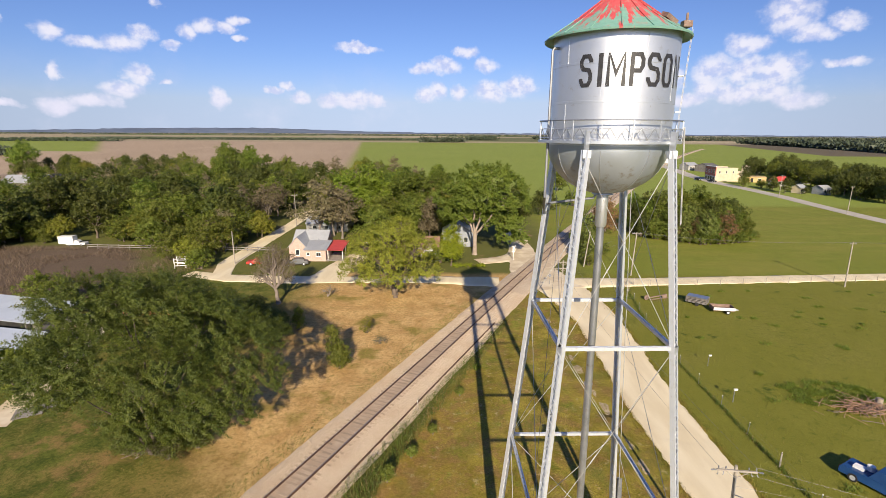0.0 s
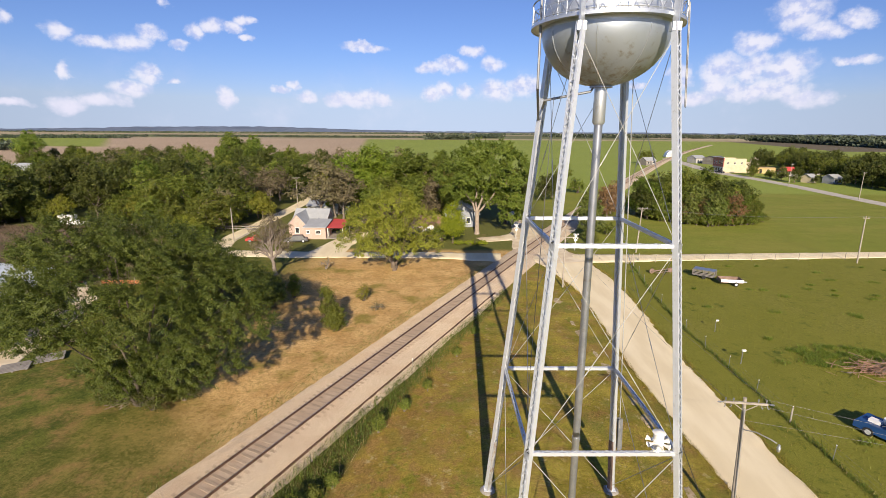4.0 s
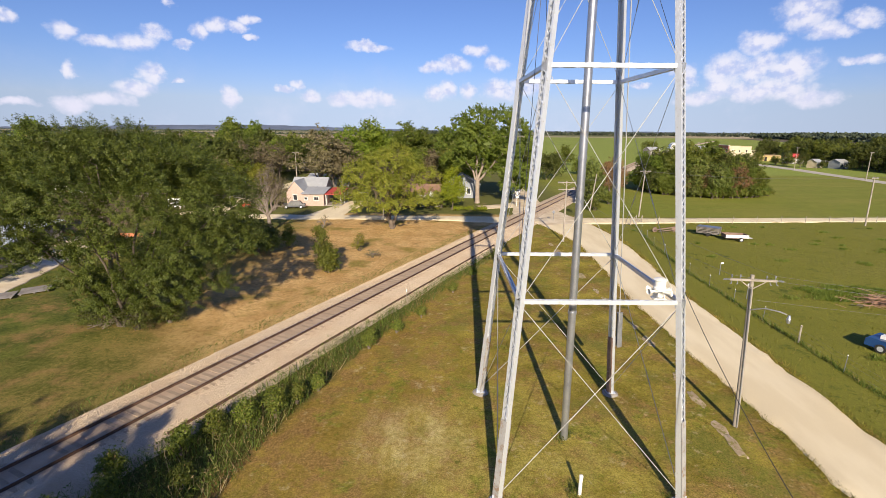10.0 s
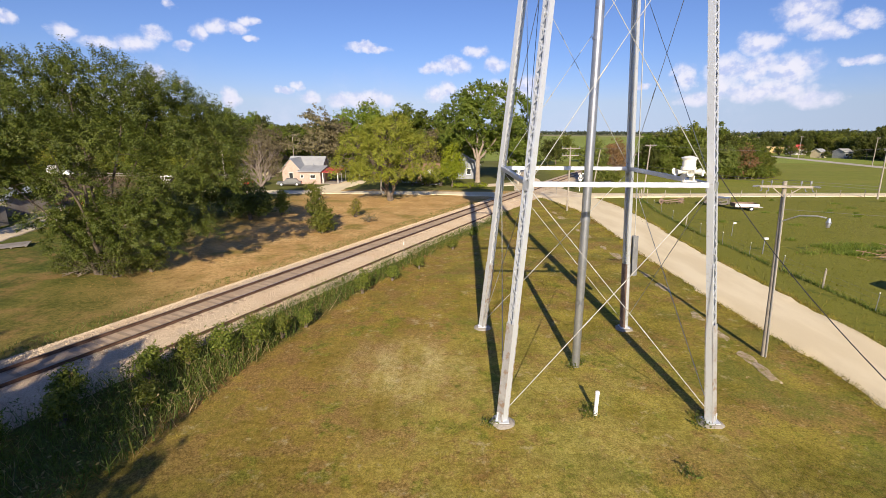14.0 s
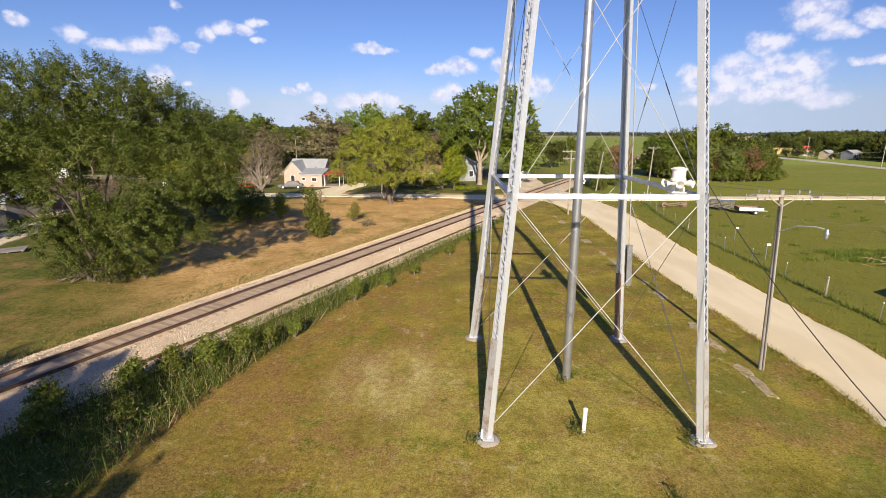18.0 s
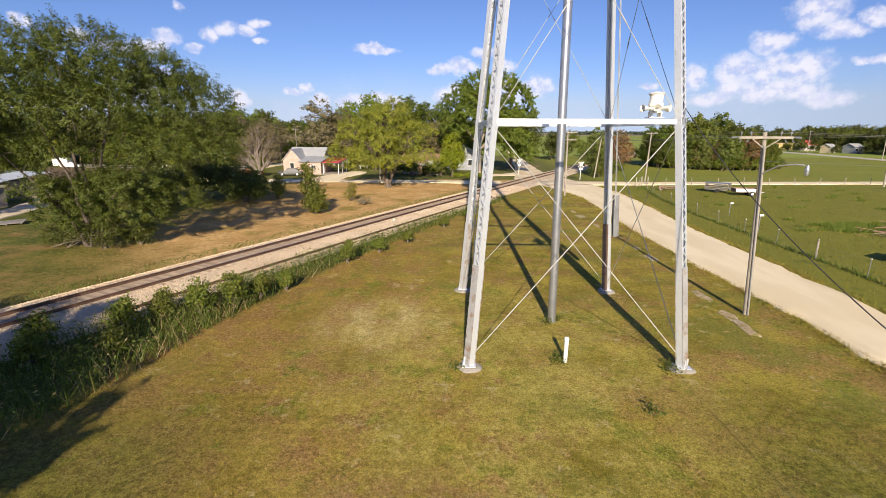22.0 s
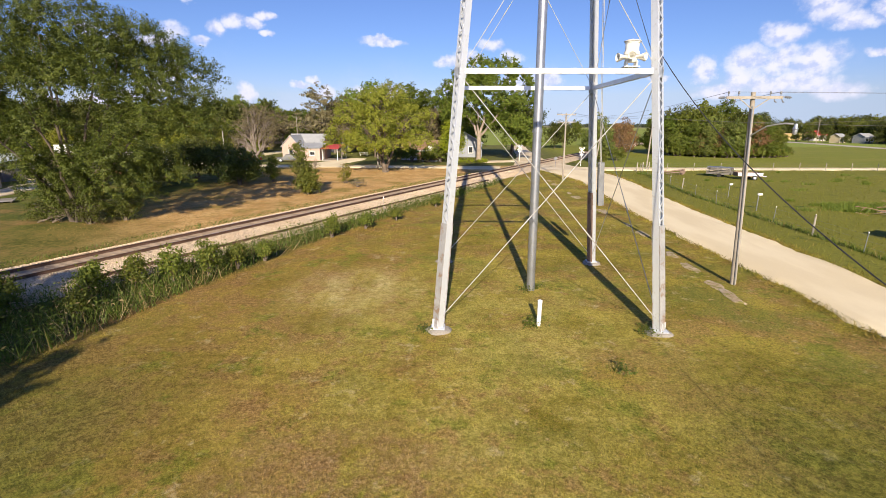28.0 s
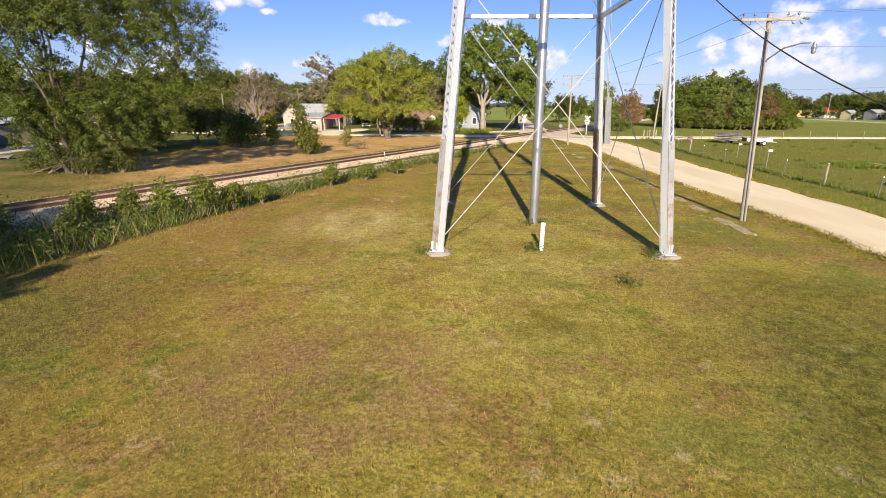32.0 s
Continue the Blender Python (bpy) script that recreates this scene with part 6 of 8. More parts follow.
# thicket beyond the pasture
r3 = random.Random(77)
for i in range(46):
    x, row = 49 + 26 * i / 45 + r3.uniform(-1.2, 1.2), (3.0, 7.5, 12.5)[i % 3]
    front = float(np.interp(x, (47, 50, 57, 63, 71, 78), (126, 115, 110, 107.5, 110, 115)))
    tall = float(np.interp(x, (48, 54, 62, 72, 77), (8.6, 9.8, 11.4, 10.0, 7.0))) * (0.68, 0.90, 1.04)[i % 3]
    key = "brown" if i in (15, 18, 30) else r3.choice(["cedar", "mid", "dark_b", "elm", "cedar"])
    plant(key, x, front + row + r3.uniform(-1, 1), tall * r3.uniform(0.82, 1.12) / {"cedar": 11.0, "mid": 12.3, "dark_b": 12.5, "elm": 11.5, "brown": 9.5}[key])
for x, y, size in ((40.5, 121, 0.92), (43, 126, 0.9), (45.5, 131, 0.85), (41.8, 131, 0.7)):
    plant("brown", x, y, size)
for i in range(16):
    plant("bush", 51 + 25 * i / 15 + r3.uniform(-1, 1), float(np.interp(51 + 25 * i / 15, (47, 50, 57, 63, 71, 78), (126, 115, 110, 107.5, 110, 115))) + 2.0 + r3.uniform(-0.6, 0.6), r3.uniform(0.5, 0.8))
for x, y, s in ((34, 100, 0.45), (29.5, 96, 0.5), (31, 104, 0.65), (28.5, 91, 0.35)):
    plant("bush" if s < 0.5 else "cedar", x, y, s * 1.3)
# trees of the town's east side
r4 = random.Random(78)
for i in range(62):
    t, u = r4.random(), r4.random() ** 1.4 * 55
    x, y = 198 - 32 * t + u, 322 - 132 * t + u * 0.55
    plant(r4.choice(["dark", "dark_b", "elm", "cedar", "dark"]), x, y, r4.uniform(0.75, 1.1))
for key, x, y, s in (("cedar", 151, 222, 0.65), ("elm", 146, 236, 0.5), ("dark_b", 176, 190, 0.75), ("dark", 172, 165, 0.9), ("dark", 184, 155, 0.95), ("dark_b", 178, 146, 0.9), ("dark", 190, 138, 1.0), ("elm", 130, 330, 0.8), ("elm", 140, 345, 0.8), ("dark", 205, 150, 1.0)):
    plant(key, x, y, s)
for i in range(22):
    t = i / 21
    plant(r4.choice(["dark", "dark_b", "cedar", "dark"]), 178 - 14 * t + r4.uniform(0, 34), 216 - 52 * t + r4.uniform(-2, 14), r4.uniform(0.85, 1.15))
for key, x, y, s in (("bush", 152, 232, 1.0), ("dark", 163.5, 201.5, 0.42), ("dark_b", 149.5, 211.5, 0.58), ("dark", 156.6, 208.5, 0.3), ("dark", 172, 222, 0.7), ("dark_b", 152, 246, 0.7), ("bush", -3.4, 91.5, 0.6), ("bush", -6.6, 92.0, 0.75), ("bush", -9.4, 92.5, 0.7), ("bush", -1.2, 92.0, 0.7), ("dark", 181, 250, 0.9), ("dark", 190, 262, 1.0), ("dark_b", 199, 258, 1.0)):
    plant(key, x, y, s)
# the tree behind the camera whose shade falls over the track
shade_lobes = [(5.4, 0, 12.0, 2.4, 3.0, 2.4), (7.0, 0.5, 10.6, 2.0, 2.4, 1.6), (6.6, 1, 8.6, 2.2, 3.0, 2.0), (8.6, 0.5, 10.2, 1.3, 1.3, 0.6), (6.0, 1, 6.4, 2.4, 3.0, 2.0), (2.0, 0, 13.2, 3.0, 3.0, 2.2), (-2.4, 0, 13.0, 3.2, 3.0, 2.4), (-6.0, 0, 12.2, 3.0, 3.0, 2.4), (-8.5, 0, 9.0, 3.0, 3.0, 3.0), (0, 0, 9.0, 4.6, 3.6, 2.8), (-4.5, 0, 8.0, 4.0, 3.6, 3.0), (3.4, 2, 4.8, 3.2, 3.0, 2.2), (-1, 2, 4.6, 4.0, 3.0, 2.4), (-6, 2, 4.6, 4.0, 3.0, 2.4)]
build_tree("elm_tree", "large leafy elm shading the near end of the track", shade_lobes, 900, 18, 0.55, LEAF_NEAR, BARK, 0.4, 2.4, 0.7, 2, 21, 0.1, 0.1, m=pose(-16.0, -12.2, 0), simple=True)
def join_far(name, label, spots):
    """Far trees joined into one mesh, each with its own place and turn."""
    slots, points, sizes, index, slot_of, base = [], [], [], [], [], 0
    for key, m in spots:
        turn = np.array(m)
        for piece in KINDS[key].children:
            me = piece.data
            co, at, count = np.empty(len(me.vertices) * 3), np.empty(len(me.loops), np.int32), np.empty(len(me.polygons), np.int32)
            me.vertices.foreach_get("co", co), me.loops.foreach_get("vertex_index", at), me.polygons.foreach_get("loop_total", count)
            points.append(co.reshape(-1, 3) @ turn[:3, :3].T + turn[:3, 3])
            index.append(at + base), sizes.append(count)
            base += len(me.vertices)
            if me.materials[0] not in slots:
                slots.append(me.materials[0])
            slot_of.append(np.full(len(count), slots.index(me.materials[0]), np.int32))
    points, index, sizes, slot_of = np.concatenate(points), np.concatenate(index), np.concatenate(sizes), np.concatenate(slot_of)
    me = bpy.data.meshes.new(name)
    me.vertices.add(len(points)), me.loops.add(len(index)), me.polygons.add(len(sizes))
    me.vertices.foreach_set("co", points.astype(np.float32).ravel())
    me.loops.foreach_set("vertex_index", index)
    me.polygons.foreach_set("loop_start", np.r_[0, np.cumsum(sizes)[:-1]].astype(np.int32))
    me.polygons.foreach_set("material_index", slot_of)
    for material in slots:
        me.materials.append(material)
    me.update(calc_edges=True)
    tagged(new(name, me), label, "trees", "", "stuff")


join_far("far_woods", "mixed green woods beyond the houses", FAR["west"])
join_far("far_woods", "dark trees round the far side of town", FAR["east"])
for ob in KINDS.values():  # the patterns themselves take a place in the far wood
    ob.matrix_world = pose(-160 - 9 * list(KINDS.values()).index(ob), 250 + 5 * (list(KINDS.values()).index(ob) % 3), 0)

# hedgerows and tree belts far off, one mass each
def tree_belt(name, line, height, deep, count, material, seed, label):
    rng = np.random.default_rng(seed)
    line = np.array(line, float)
    seg = np.r_[0, np.cumsum(np.linalg.norm(np.diff(line, axis=0), axis=1))]
    t = rng.random(count // 12) * seg[-1]
    cx, cy = np.interp(t, seg, line[:, 0]), np.interp(t, seg, line[:, 1])
    tall = height * (0.55 + 0.45 * rng.random(len(t)))
    own = np.repeat(np.arange(len(t)), 12)
    places = np.stack([cx[own] + rng.normal(size=len(own)) * height * 0.35, cy[own] + rng.normal(size=len(own)) * deep, np.abs(rng.beta(1.6, 1.3, len(own))) * tall[own]], 1)
    ob = new(name, sheet_mesh(name, leaves(rng, places, height * 0.36, 0.0, 0.8, True), material))
    return tagged(ob, label, "trees", "", "stuff")


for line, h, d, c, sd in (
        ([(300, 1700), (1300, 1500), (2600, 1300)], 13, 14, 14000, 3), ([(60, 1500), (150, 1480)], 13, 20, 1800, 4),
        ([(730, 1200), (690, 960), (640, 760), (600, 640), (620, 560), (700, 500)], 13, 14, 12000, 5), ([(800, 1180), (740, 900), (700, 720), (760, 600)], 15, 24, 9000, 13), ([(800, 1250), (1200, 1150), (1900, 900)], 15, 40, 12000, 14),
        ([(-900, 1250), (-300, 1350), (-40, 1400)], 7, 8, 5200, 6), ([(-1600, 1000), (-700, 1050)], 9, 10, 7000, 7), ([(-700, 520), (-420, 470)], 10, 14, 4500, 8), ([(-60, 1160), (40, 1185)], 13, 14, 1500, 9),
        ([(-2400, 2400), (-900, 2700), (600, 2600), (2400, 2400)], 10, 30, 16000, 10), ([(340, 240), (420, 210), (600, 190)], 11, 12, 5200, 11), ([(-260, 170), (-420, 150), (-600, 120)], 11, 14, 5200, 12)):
    # belts starting beyond y 300 get the leaves with haze in their colour
    tree_belt("tree_belt", line, h, d, c, LEAF_DARK if line[0][1] < 300 else LEAF_HAZED, sd, "dark belt of trees between far fields")


# low hills along the horizon, air haze painted in as their blue colour
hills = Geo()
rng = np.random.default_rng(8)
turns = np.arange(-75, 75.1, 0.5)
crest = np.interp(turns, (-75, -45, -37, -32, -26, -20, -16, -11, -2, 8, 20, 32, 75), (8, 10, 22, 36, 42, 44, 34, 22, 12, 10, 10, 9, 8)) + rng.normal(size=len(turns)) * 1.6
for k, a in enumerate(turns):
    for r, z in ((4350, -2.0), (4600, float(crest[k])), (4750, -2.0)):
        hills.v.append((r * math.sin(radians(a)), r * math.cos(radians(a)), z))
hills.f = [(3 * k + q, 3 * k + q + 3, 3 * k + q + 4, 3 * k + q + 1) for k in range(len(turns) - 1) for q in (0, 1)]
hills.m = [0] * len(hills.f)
solid("backdrop_hills", hills, surface("painted_haze_blue", mottled((0.095, 0.128, 0.190), (0.150, 0.185, 0.255), (0.21, 0.22, 0.24), 0.004, 0.02), 0.95, space="World"), "low wooded hills along the horizon, coloured blue for haze", "hills", kind="structure", smooth=True)

# ---- buildings ----
def plank_wall(name, a, b, scale=1.6):
    """Painted boards: faint level lines with weathering."""
    def build(n, p):
        z = n.add("ShaderNodeSeparateXYZ", {0: p}).outputs[2]
        line = n.math("PINGPONG", z, 0.085)
        base = mottled(a, b, tuple(v * 0.72 for v in a), scale, 18.0)(n, p)
        return n.mix(n.step(line, 0.008, 0.0), base, tuple(v * 0.6 for v in a))
    return surface(name, build, 0.75)


PINK_WALL = plank_wall("pink_siding", (0.46, 0.33, 0.275), (0.52, 0.39, 0.33))
WHITE_WALL = plank_wall("white_siding", (0.55, 0.56, 0.58), (0.64, 0.65, 0.66))
CREAM_WALL = surface("cream_render", mottled((0.50, 0.42, 0.29), (0.58, 0.50, 0.36), (0.53, 0.45, 0.32), 0.6, 8.0), 0.8)
YELLOW_WALL = surface("yellow_render", mottled((0.52, 0.37, 0.16), (0.58, 0.42, 0.2), None, 0.6, 8.0), 0.8)
BRICK_WALL = surface("red_brick", mottled((0.30, 0.11, 0.085), (0.40, 0.17, 0.13), (0.22, 0.1, 0.08), 0.8, 16.0), 0.85)
GREY_ROOF = surface("grey_sheet_roof", mottled((0.40, 0.41, 0.42), (0.48, 0.49, 0.49), (0.34, 0.31, 0.28), 0.5, 10.0), 0.5, 0.25)
BLUE_ROOF = surface("pale_blue_sheet_roof", mottled((0.52, 0.57, 0.63), (0.60, 0.65, 0.70), (0.45, 0.46, 0.48), 0.4, 8.0), 0.45, 0.2)
RED_ROOF = surface("red_sheet_roof", mottled((0.46, 0.055, 0.05), (0.56, 0.08, 0.07), (0.36, 0.08, 0.07), 0.6, 12.0), 0.5)
BROWN_ROOF = surface("brown_shingle_roof", mottled((0.22, 0.13, 0.085), (0.30, 0.18, 0.12), (0.17, 0.10, 0.07), 0.8, 12.0), 0.85)
DARK_ROOF = surface("dark_shingle_roof", mottled((0.09, 0.09, 0.095), (0.15, 0.15, 0.15), None, 0.8, 12.0), 0.85)
GREY_WALL = plank_wall("blue_grey_siding", (0.24, 0.26, 0.30), (0.31, 0.33, 0.37))
DULL_WALL = plank_wall("dull_siding", (0.36, 0.35, 0.33), (0.44, 0.43, 0.41))
TRIM = surface("white_trim", mottled((0.74, 0.74, 0.72), (0.8, 0.8, 0.78), None, 2.0), 0.6)
SHED_WALL = surface("weathered_boards", mottled((0.17, 0.15, 0.14), (0.27, 0.25, 0.23), (0.12, 0.1, 0.09), 0.8, 14.0), 0.9)
RED_CAR = surface("red_car_paint", mottled((0.46, 0.035, 0.025), (0.54, 0.05, 0.035), None, 1.0), 0.25)
BLUE_CAR = surface("blue_car_paint", mottled((0.012, 0.050, 0.16), (0.02, 0.07, 0.20), None, 1.0), 0.25)
WHITE_CAR = surface("white_vehicle_paint", mottled((0.72, 0.72, 0.70), (0.80, 0.80, 0.78), (0.55, 0.5, 0.44), 1.0), 0.35)
GREY_CAR = surface("grey_car_paint", mottled((0.07, 0.075, 0.08), (0.11, 0.115, 0.12), None, 1.0), 0.45, 0.0, gloss=0.3)
BROWN_CAR = surface("dark_brown_car_paint", mottled((0.05, 0.022, 0.018), (0.08, 0.035, 0.03), None, 1.0), 0.35)
BLACK_CAR = surface("black_vehicle_paint", mottled((0.02, 0.02, 0.024), (0.035, 0.035, 0.04), None, 1.0), 0.6, gloss=0.2)


def window_part(parent, centre, wide, high, out, panes=2):
    """A framed window set proud of a wall; out is the wall's outward way."""
    c, out = Vector(centre), Vector(out).normalized()
    side = Vector((-out.y, out.x, 0))
    up = Vector((0, 0, 1))
    g = Geo()
    for s in (-1, 1):
        g.beam(c + side * s * wide / 2 - up * high / 2, c + side * s * wide / 2 + up * high / 2, 0.09, 0.07, out)
        g.beam(c - side * (wide / 2 + 0.045) + up * s * high / 2, c + side * (wide / 2 + 0.045) + up * s * high / 2, 0.09, 0.075, out)
    window = part("window", g, TRIM, parent, "white framed window")
    for k in range(panes):
        u = (k + 0.5) / panes - 0.5
        w2 = wide / panes - 0.05
        pane = Geo()
        q = c + side * u * wide + out * 0.012
        pane.add([q - side * w2 / 2 - up * (high / 2 - 0.04), q + side * w2 / 2 - up * (high / 2 - 0.04), q + side * w2 / 2 + up * (high / 2 - 0.04), q - side * w2 / 2 + up * (high / 2 - 0.04)], [(0, 1, 2, 3)])
        part("pane", pane, GLASS, window)
    part("sill", Geo().beam(c - side * (wide / 2 + 0.1) - up * (high / 2 + 0.06) + out * 0.05, c + side * (wide / 2 + 0.1) - up * (high / 2 + 0.06) + out * 0.05, 0.12, 0.05), TRIM, window)
    return window


def gable_block(parent, x0, x1, y0, y1, eave, ridge, along, wall, roof, over=0.3, base=-0.2):
    """Walls and a gabled roof over an oblong; the ridge runs along x or y."""
    g = Geo()
    cx, cy = (x0 + x1) / 2, (y0 + y1) / 2
    pts = [(x0, y0), (x1, y0), (x1, y1), (x0, y1)]
    v = [(x, y, base) for x, y in pts] + [(x, y, eave) for x, y in pts]
    f = [(0, 1, 5, 4), (1, 2, 6, 5), (2, 3, 7, 6), (3, 0, 4, 7)]
    if along == "x":
        v += [(x0, cy, ridge), (x1, cy, ridge)]
        f += [(4, 7, 8), (5, 9, 6)][:0] + [(7, 4, 8), (5, 6, 9)]
    else:
        v += [(cx, y0, ridge), (cx, y1, ridge)]
        f += [(4, 5, 8), (6, 7, 9)]
    g.add(v, f)
    part("wall", g, wall, parent)
    t = 0.10
    for s in (-1, 1):
        if along == "x":
            e = (y0 - over) if s < 0 else (y1 + over)
            drop = (ridge - eave) * over / abs(cy - y0)
            quad = [(x0 - over, e, eave - drop), (x1 + over, e, eave - drop), (x1 + over, cy, ridge), (x0 - over, cy, ridge)]
        else:
            e = (x0 - over) if s < 0 else (x1 + over)
            drop = (ridge - eave) * over / abs(cx - x0)
            quad = [(e, y0 - over, eave - drop), (e, y1 + over, eave - drop), (cx, y1 + over, ridge), (cx, y0 - over, ridge)]
        slab = Geo().add([(a, b, c + 0.02) for a, b, c in quad] + [(a, b, c + 0.02 + t) for a, b, c in quad], [(3, 2, 1, 0), (4, 5, 6, 7), (0, 1, 5, 4), (1, 2, 6, 5), (2, 3, 7, 6), (3, 0, 4, 7)])
        part("roof", slab, roof, parent)


def shed_roof(parent, quad, thick, material, name="roof", label=""):
    g = Geo().add([tuple(q) for q in quad] + [(a, b, c + thick) for a, b, c in quad], [(3, 2, 1, 0), (4, 5, 6, 7), (0, 1, 5, 4), (1, 2, 6, 5), (2, 3, 7, 6), (3, 0, 4, 7)])
    return part(name, g, material, parent, label)


def box_walls(parent, x0, x1, y0, y1, low, high, wall, name="wall"):
    return part(name, Geo().box(((x0 + x1) / 2, (y0 + y1) / 2, (low + high) / 2), (x1 - x0, y1 - y0, high - low)), wall, parent)


def door_part(parent, centre, wide, high, out, material=TRIM, name="door"):
    c, out = Vector(centre), Vector(out).normalized()
    g = Geo().beam(c + Vector((0, 0, 0)), c + Vector((0, 0, high)), wide, 0.06, out)
    d = part(name, g, material, parent)
    side = Vector((-out.y, out.x, 0))
    part("handle", Geo().tube([c + side * wide * 0.38 + out * 0.05 + Vector((0, 0, 1.0)), c + side * wide * 0.38 + out * 0.1 + Vector((0, 0, 1.0))], 0.03, 6), STEEL, d)
    return d


# pink house with a red porch
home = thing("house", "pink single-storey house with grey metal roof, red porch", "house", pose(-28, 96, 0) @ Matrix.Diagonal((0.86, 1.0, 0.96, 1.0)))
gable_block(home, *(v + 28 for v in (-32.6, -24.6)), *(v - 96 for v in (97.2, 103.4)), 2.9, 5.0, "x", PINK_WALL, GREY_ROOF)
gable_block(home, *(v + 28 for v in (-32.4, -28.4)), *(v - 96 for v in (93.6, 100.2)), 2.85, 4.85, "y", PINK_WALL, GREY_ROOF, 0.25)
box_walls(home, -0.4, 4.6, -3.6, 1.2, -0.2, 2.5, PINK_WALL)
shed_roof(home, [(-0.6, -3.95, 2.46), (4.9, -3.95, 2.46), (4.9, 1.5, 3.28), (-0.6, 1.5, 3.28)], 0.09, GREY_ROOF)
window_part(home, (2.9, -3.62, 1.5), 1.1, 0.75, (0, -1, 0), 2)
window_part(home, (0.5, -3.62, 1.55), 0.7, 0.55, (0, -1, 0), 1)
window_part(home, (-2.4, -2.42, 1.6), 0.9, 1.2, (0, -1, 0), 1)
shed_roof(home, [(4.7, -3.4, 2.35), (8.6, -3.4, 2.30), (8.6, 3.4, 2.85), (4.7, 3.4, 2.95)], 0.08, RED_ROOF, "porch_roof", "red metal porch roof")
for x, y in ((8.4, -3.2), (8.4, 0.0), (8.4, 3.2), (5.0, -3.2)):
    part("porch_post", Geo().beam((x, y, -0.1), (x, y, 2.4), 0.12, 0.12, (1, 0, 0)), TRIM, home)
part("porch_floor", Geo().box((6.6, 0, 0.06), (4.0, 7.0, 0.2)), CONCRETE, home)
door_part(home, (4.63, -1.2, 0.1), 0.95, 2.05, (1, 0, 0))
part("vent_pipe", Geo().tube([(1.6, 1.2, 3.1), (1.6, 1.2, 3.8)], 0.06, 8), PIPE, home)

# white house with brown roof behind the round tree
house2 = thing("house", "off-white house with a brown shingle roof among trees", "house", pose(-5.2, 96.5, 0) @ Matrix.Diagonal((0.9, 1.0, 0.8, 1.0)))
gable_block(house2, -4.2, 4.2, 0.0, 7.0, 2.7, 4.6, "x", WHITE_WALL, BROWN_ROOF)
gable_block(house2, 0.6, 4.2, -3.4, 0.4, 2.5, 3.9, "y", WHITE_WALL, BROWN_ROOF, 0.25)
window_part(house2, (-2.0, -0.02, 1.5), 1.3, 1.2, (0, -1, 0), 2)
window_part(house2, (2.4, -3.42, 1.45), 1.0, 1.1, (0, -1, 0), 2)
door_part(house2, (-0.3, -0.03, 0.1), 0.95, 2.05, (0, -1, 0), BROWN_ROOF)
# pale house behind the old tree
house3 = thing("house", "blue-grey house behind the old forked tree", "house", pose(3.5, 106, 0))
gable_block(house3, -4.0, 3.6, 0, 7, 3.0, 5.2, "y", GREY_WALL, GREY_ROOF)
window_part(house3, (-1.6, -0.02, 1.6), 0.9, 1.3, (0, -1, 0), 1)
window_part(house3, (1.2, -0.02, 1.6), 0.9, 1.3, (0, -1, 0), 1)
# house behind the pink one
house4 = thing("house", "low pale house with grey roof behind the bare tree", "house", pose(-31, 122, 0) @ Matrix.Diagonal((0.9, 1.0, 0.72, 1.0)))
gable_block(house4, -6, 6, 0, 8, 2.8, 4.6, "x", DULL_WALL, GREY_ROOF)
for x in (-3.6, 0, 3.4):
    window_part(house4, (x, -0.02, 1.5), 1.0, 1.1, (0, -1, 0), 2)
for i, (x, y, s, r) in enumerate(((-58, 128, 0.8, 20), (-66, 150, 0.7, -15), (-118, 205, 0.9, 30), (-84, 190, 0.8, 0))):
    small = thing("house", "small pale house half hidden in the woods", "house", pose(x, y, 0, 0, 0, r), "hidden houses")
    gable_block(small, -5 * s, 5 * s, -4 * s, 4 * s, 2.7, 4.6, "x", WHITE_WALL, GREY_ROOF)
    window_part(small, (-2 * s, -4 * s - 0.02, 1.5), 1.0, 1.1, (0, -1, 0), 2)
    window_part(small, (2 * s, -4 * s - 0.02, 1.5), 1.0, 1.1, (0, -1, 0), 2)
# metal-roofed sheds at the yard's edge
shed = thing("shed", "long shed with a pale metal roof and open dark front", "shed", pose(-55.6, 56.2, 0, 0, 0, -12))
box_walls(shed, -9, 5.0, -0.2, 4.6, -0.2, 2.2, SHED_WALL)
shed_roof(shed, [(-9.4, -1.2, 2.25), (5.6, -1.2, 2.25), (5.4, 5.0, 2.9), (-9.4, 5.0, 2.9)], 0.08, BLUE_ROOF)
# near-black slab on the closed wall, painted shade of an open bay
part("opening", Geo().box((1.0, -0.24, 1.0), (5.4, 0.08, 1.9)), DARK, shed, "dark panel standing in for the shaded open bay")
for x in (-4, -1.7, 3.8):
    part("post", Geo().beam((x, -1.0, -0.1), (x, -1.0, 2.3), 0.14, 0.14, (1, 0, 0)), SHED_WALL, shed)
shed2 = thing("shed", "low outbuilding with a pale blue metal roof", "shed", pose(-51.2, 48.4, 0, 0, 0, -10))
box_walls(shed2, -7, 4.6, -1.6, 2.6, -0.2, 2.1, SHED_WALL)
shed_roof(shed2, [(-7.4, -2.4, 2.15), (5.2, -2.4, 2.15), (4.8, 3.0, 2.75), (-7.4, 3.0, 2.75)], 0.08, BLUE_ROOF)
# same painted shade: a dark slab where the bay would be
part("opening", Geo().box((2.0, -1.63, 0.95), (3.6, 0.08, 1.8)), DARK, shed2, "dark panel standing in for the shaded open bay")
barn = thing("barn", "long barn with a pale metal roof at the wood's edge", "barn", pose(-177, 203, 0, 0, 0, 10))
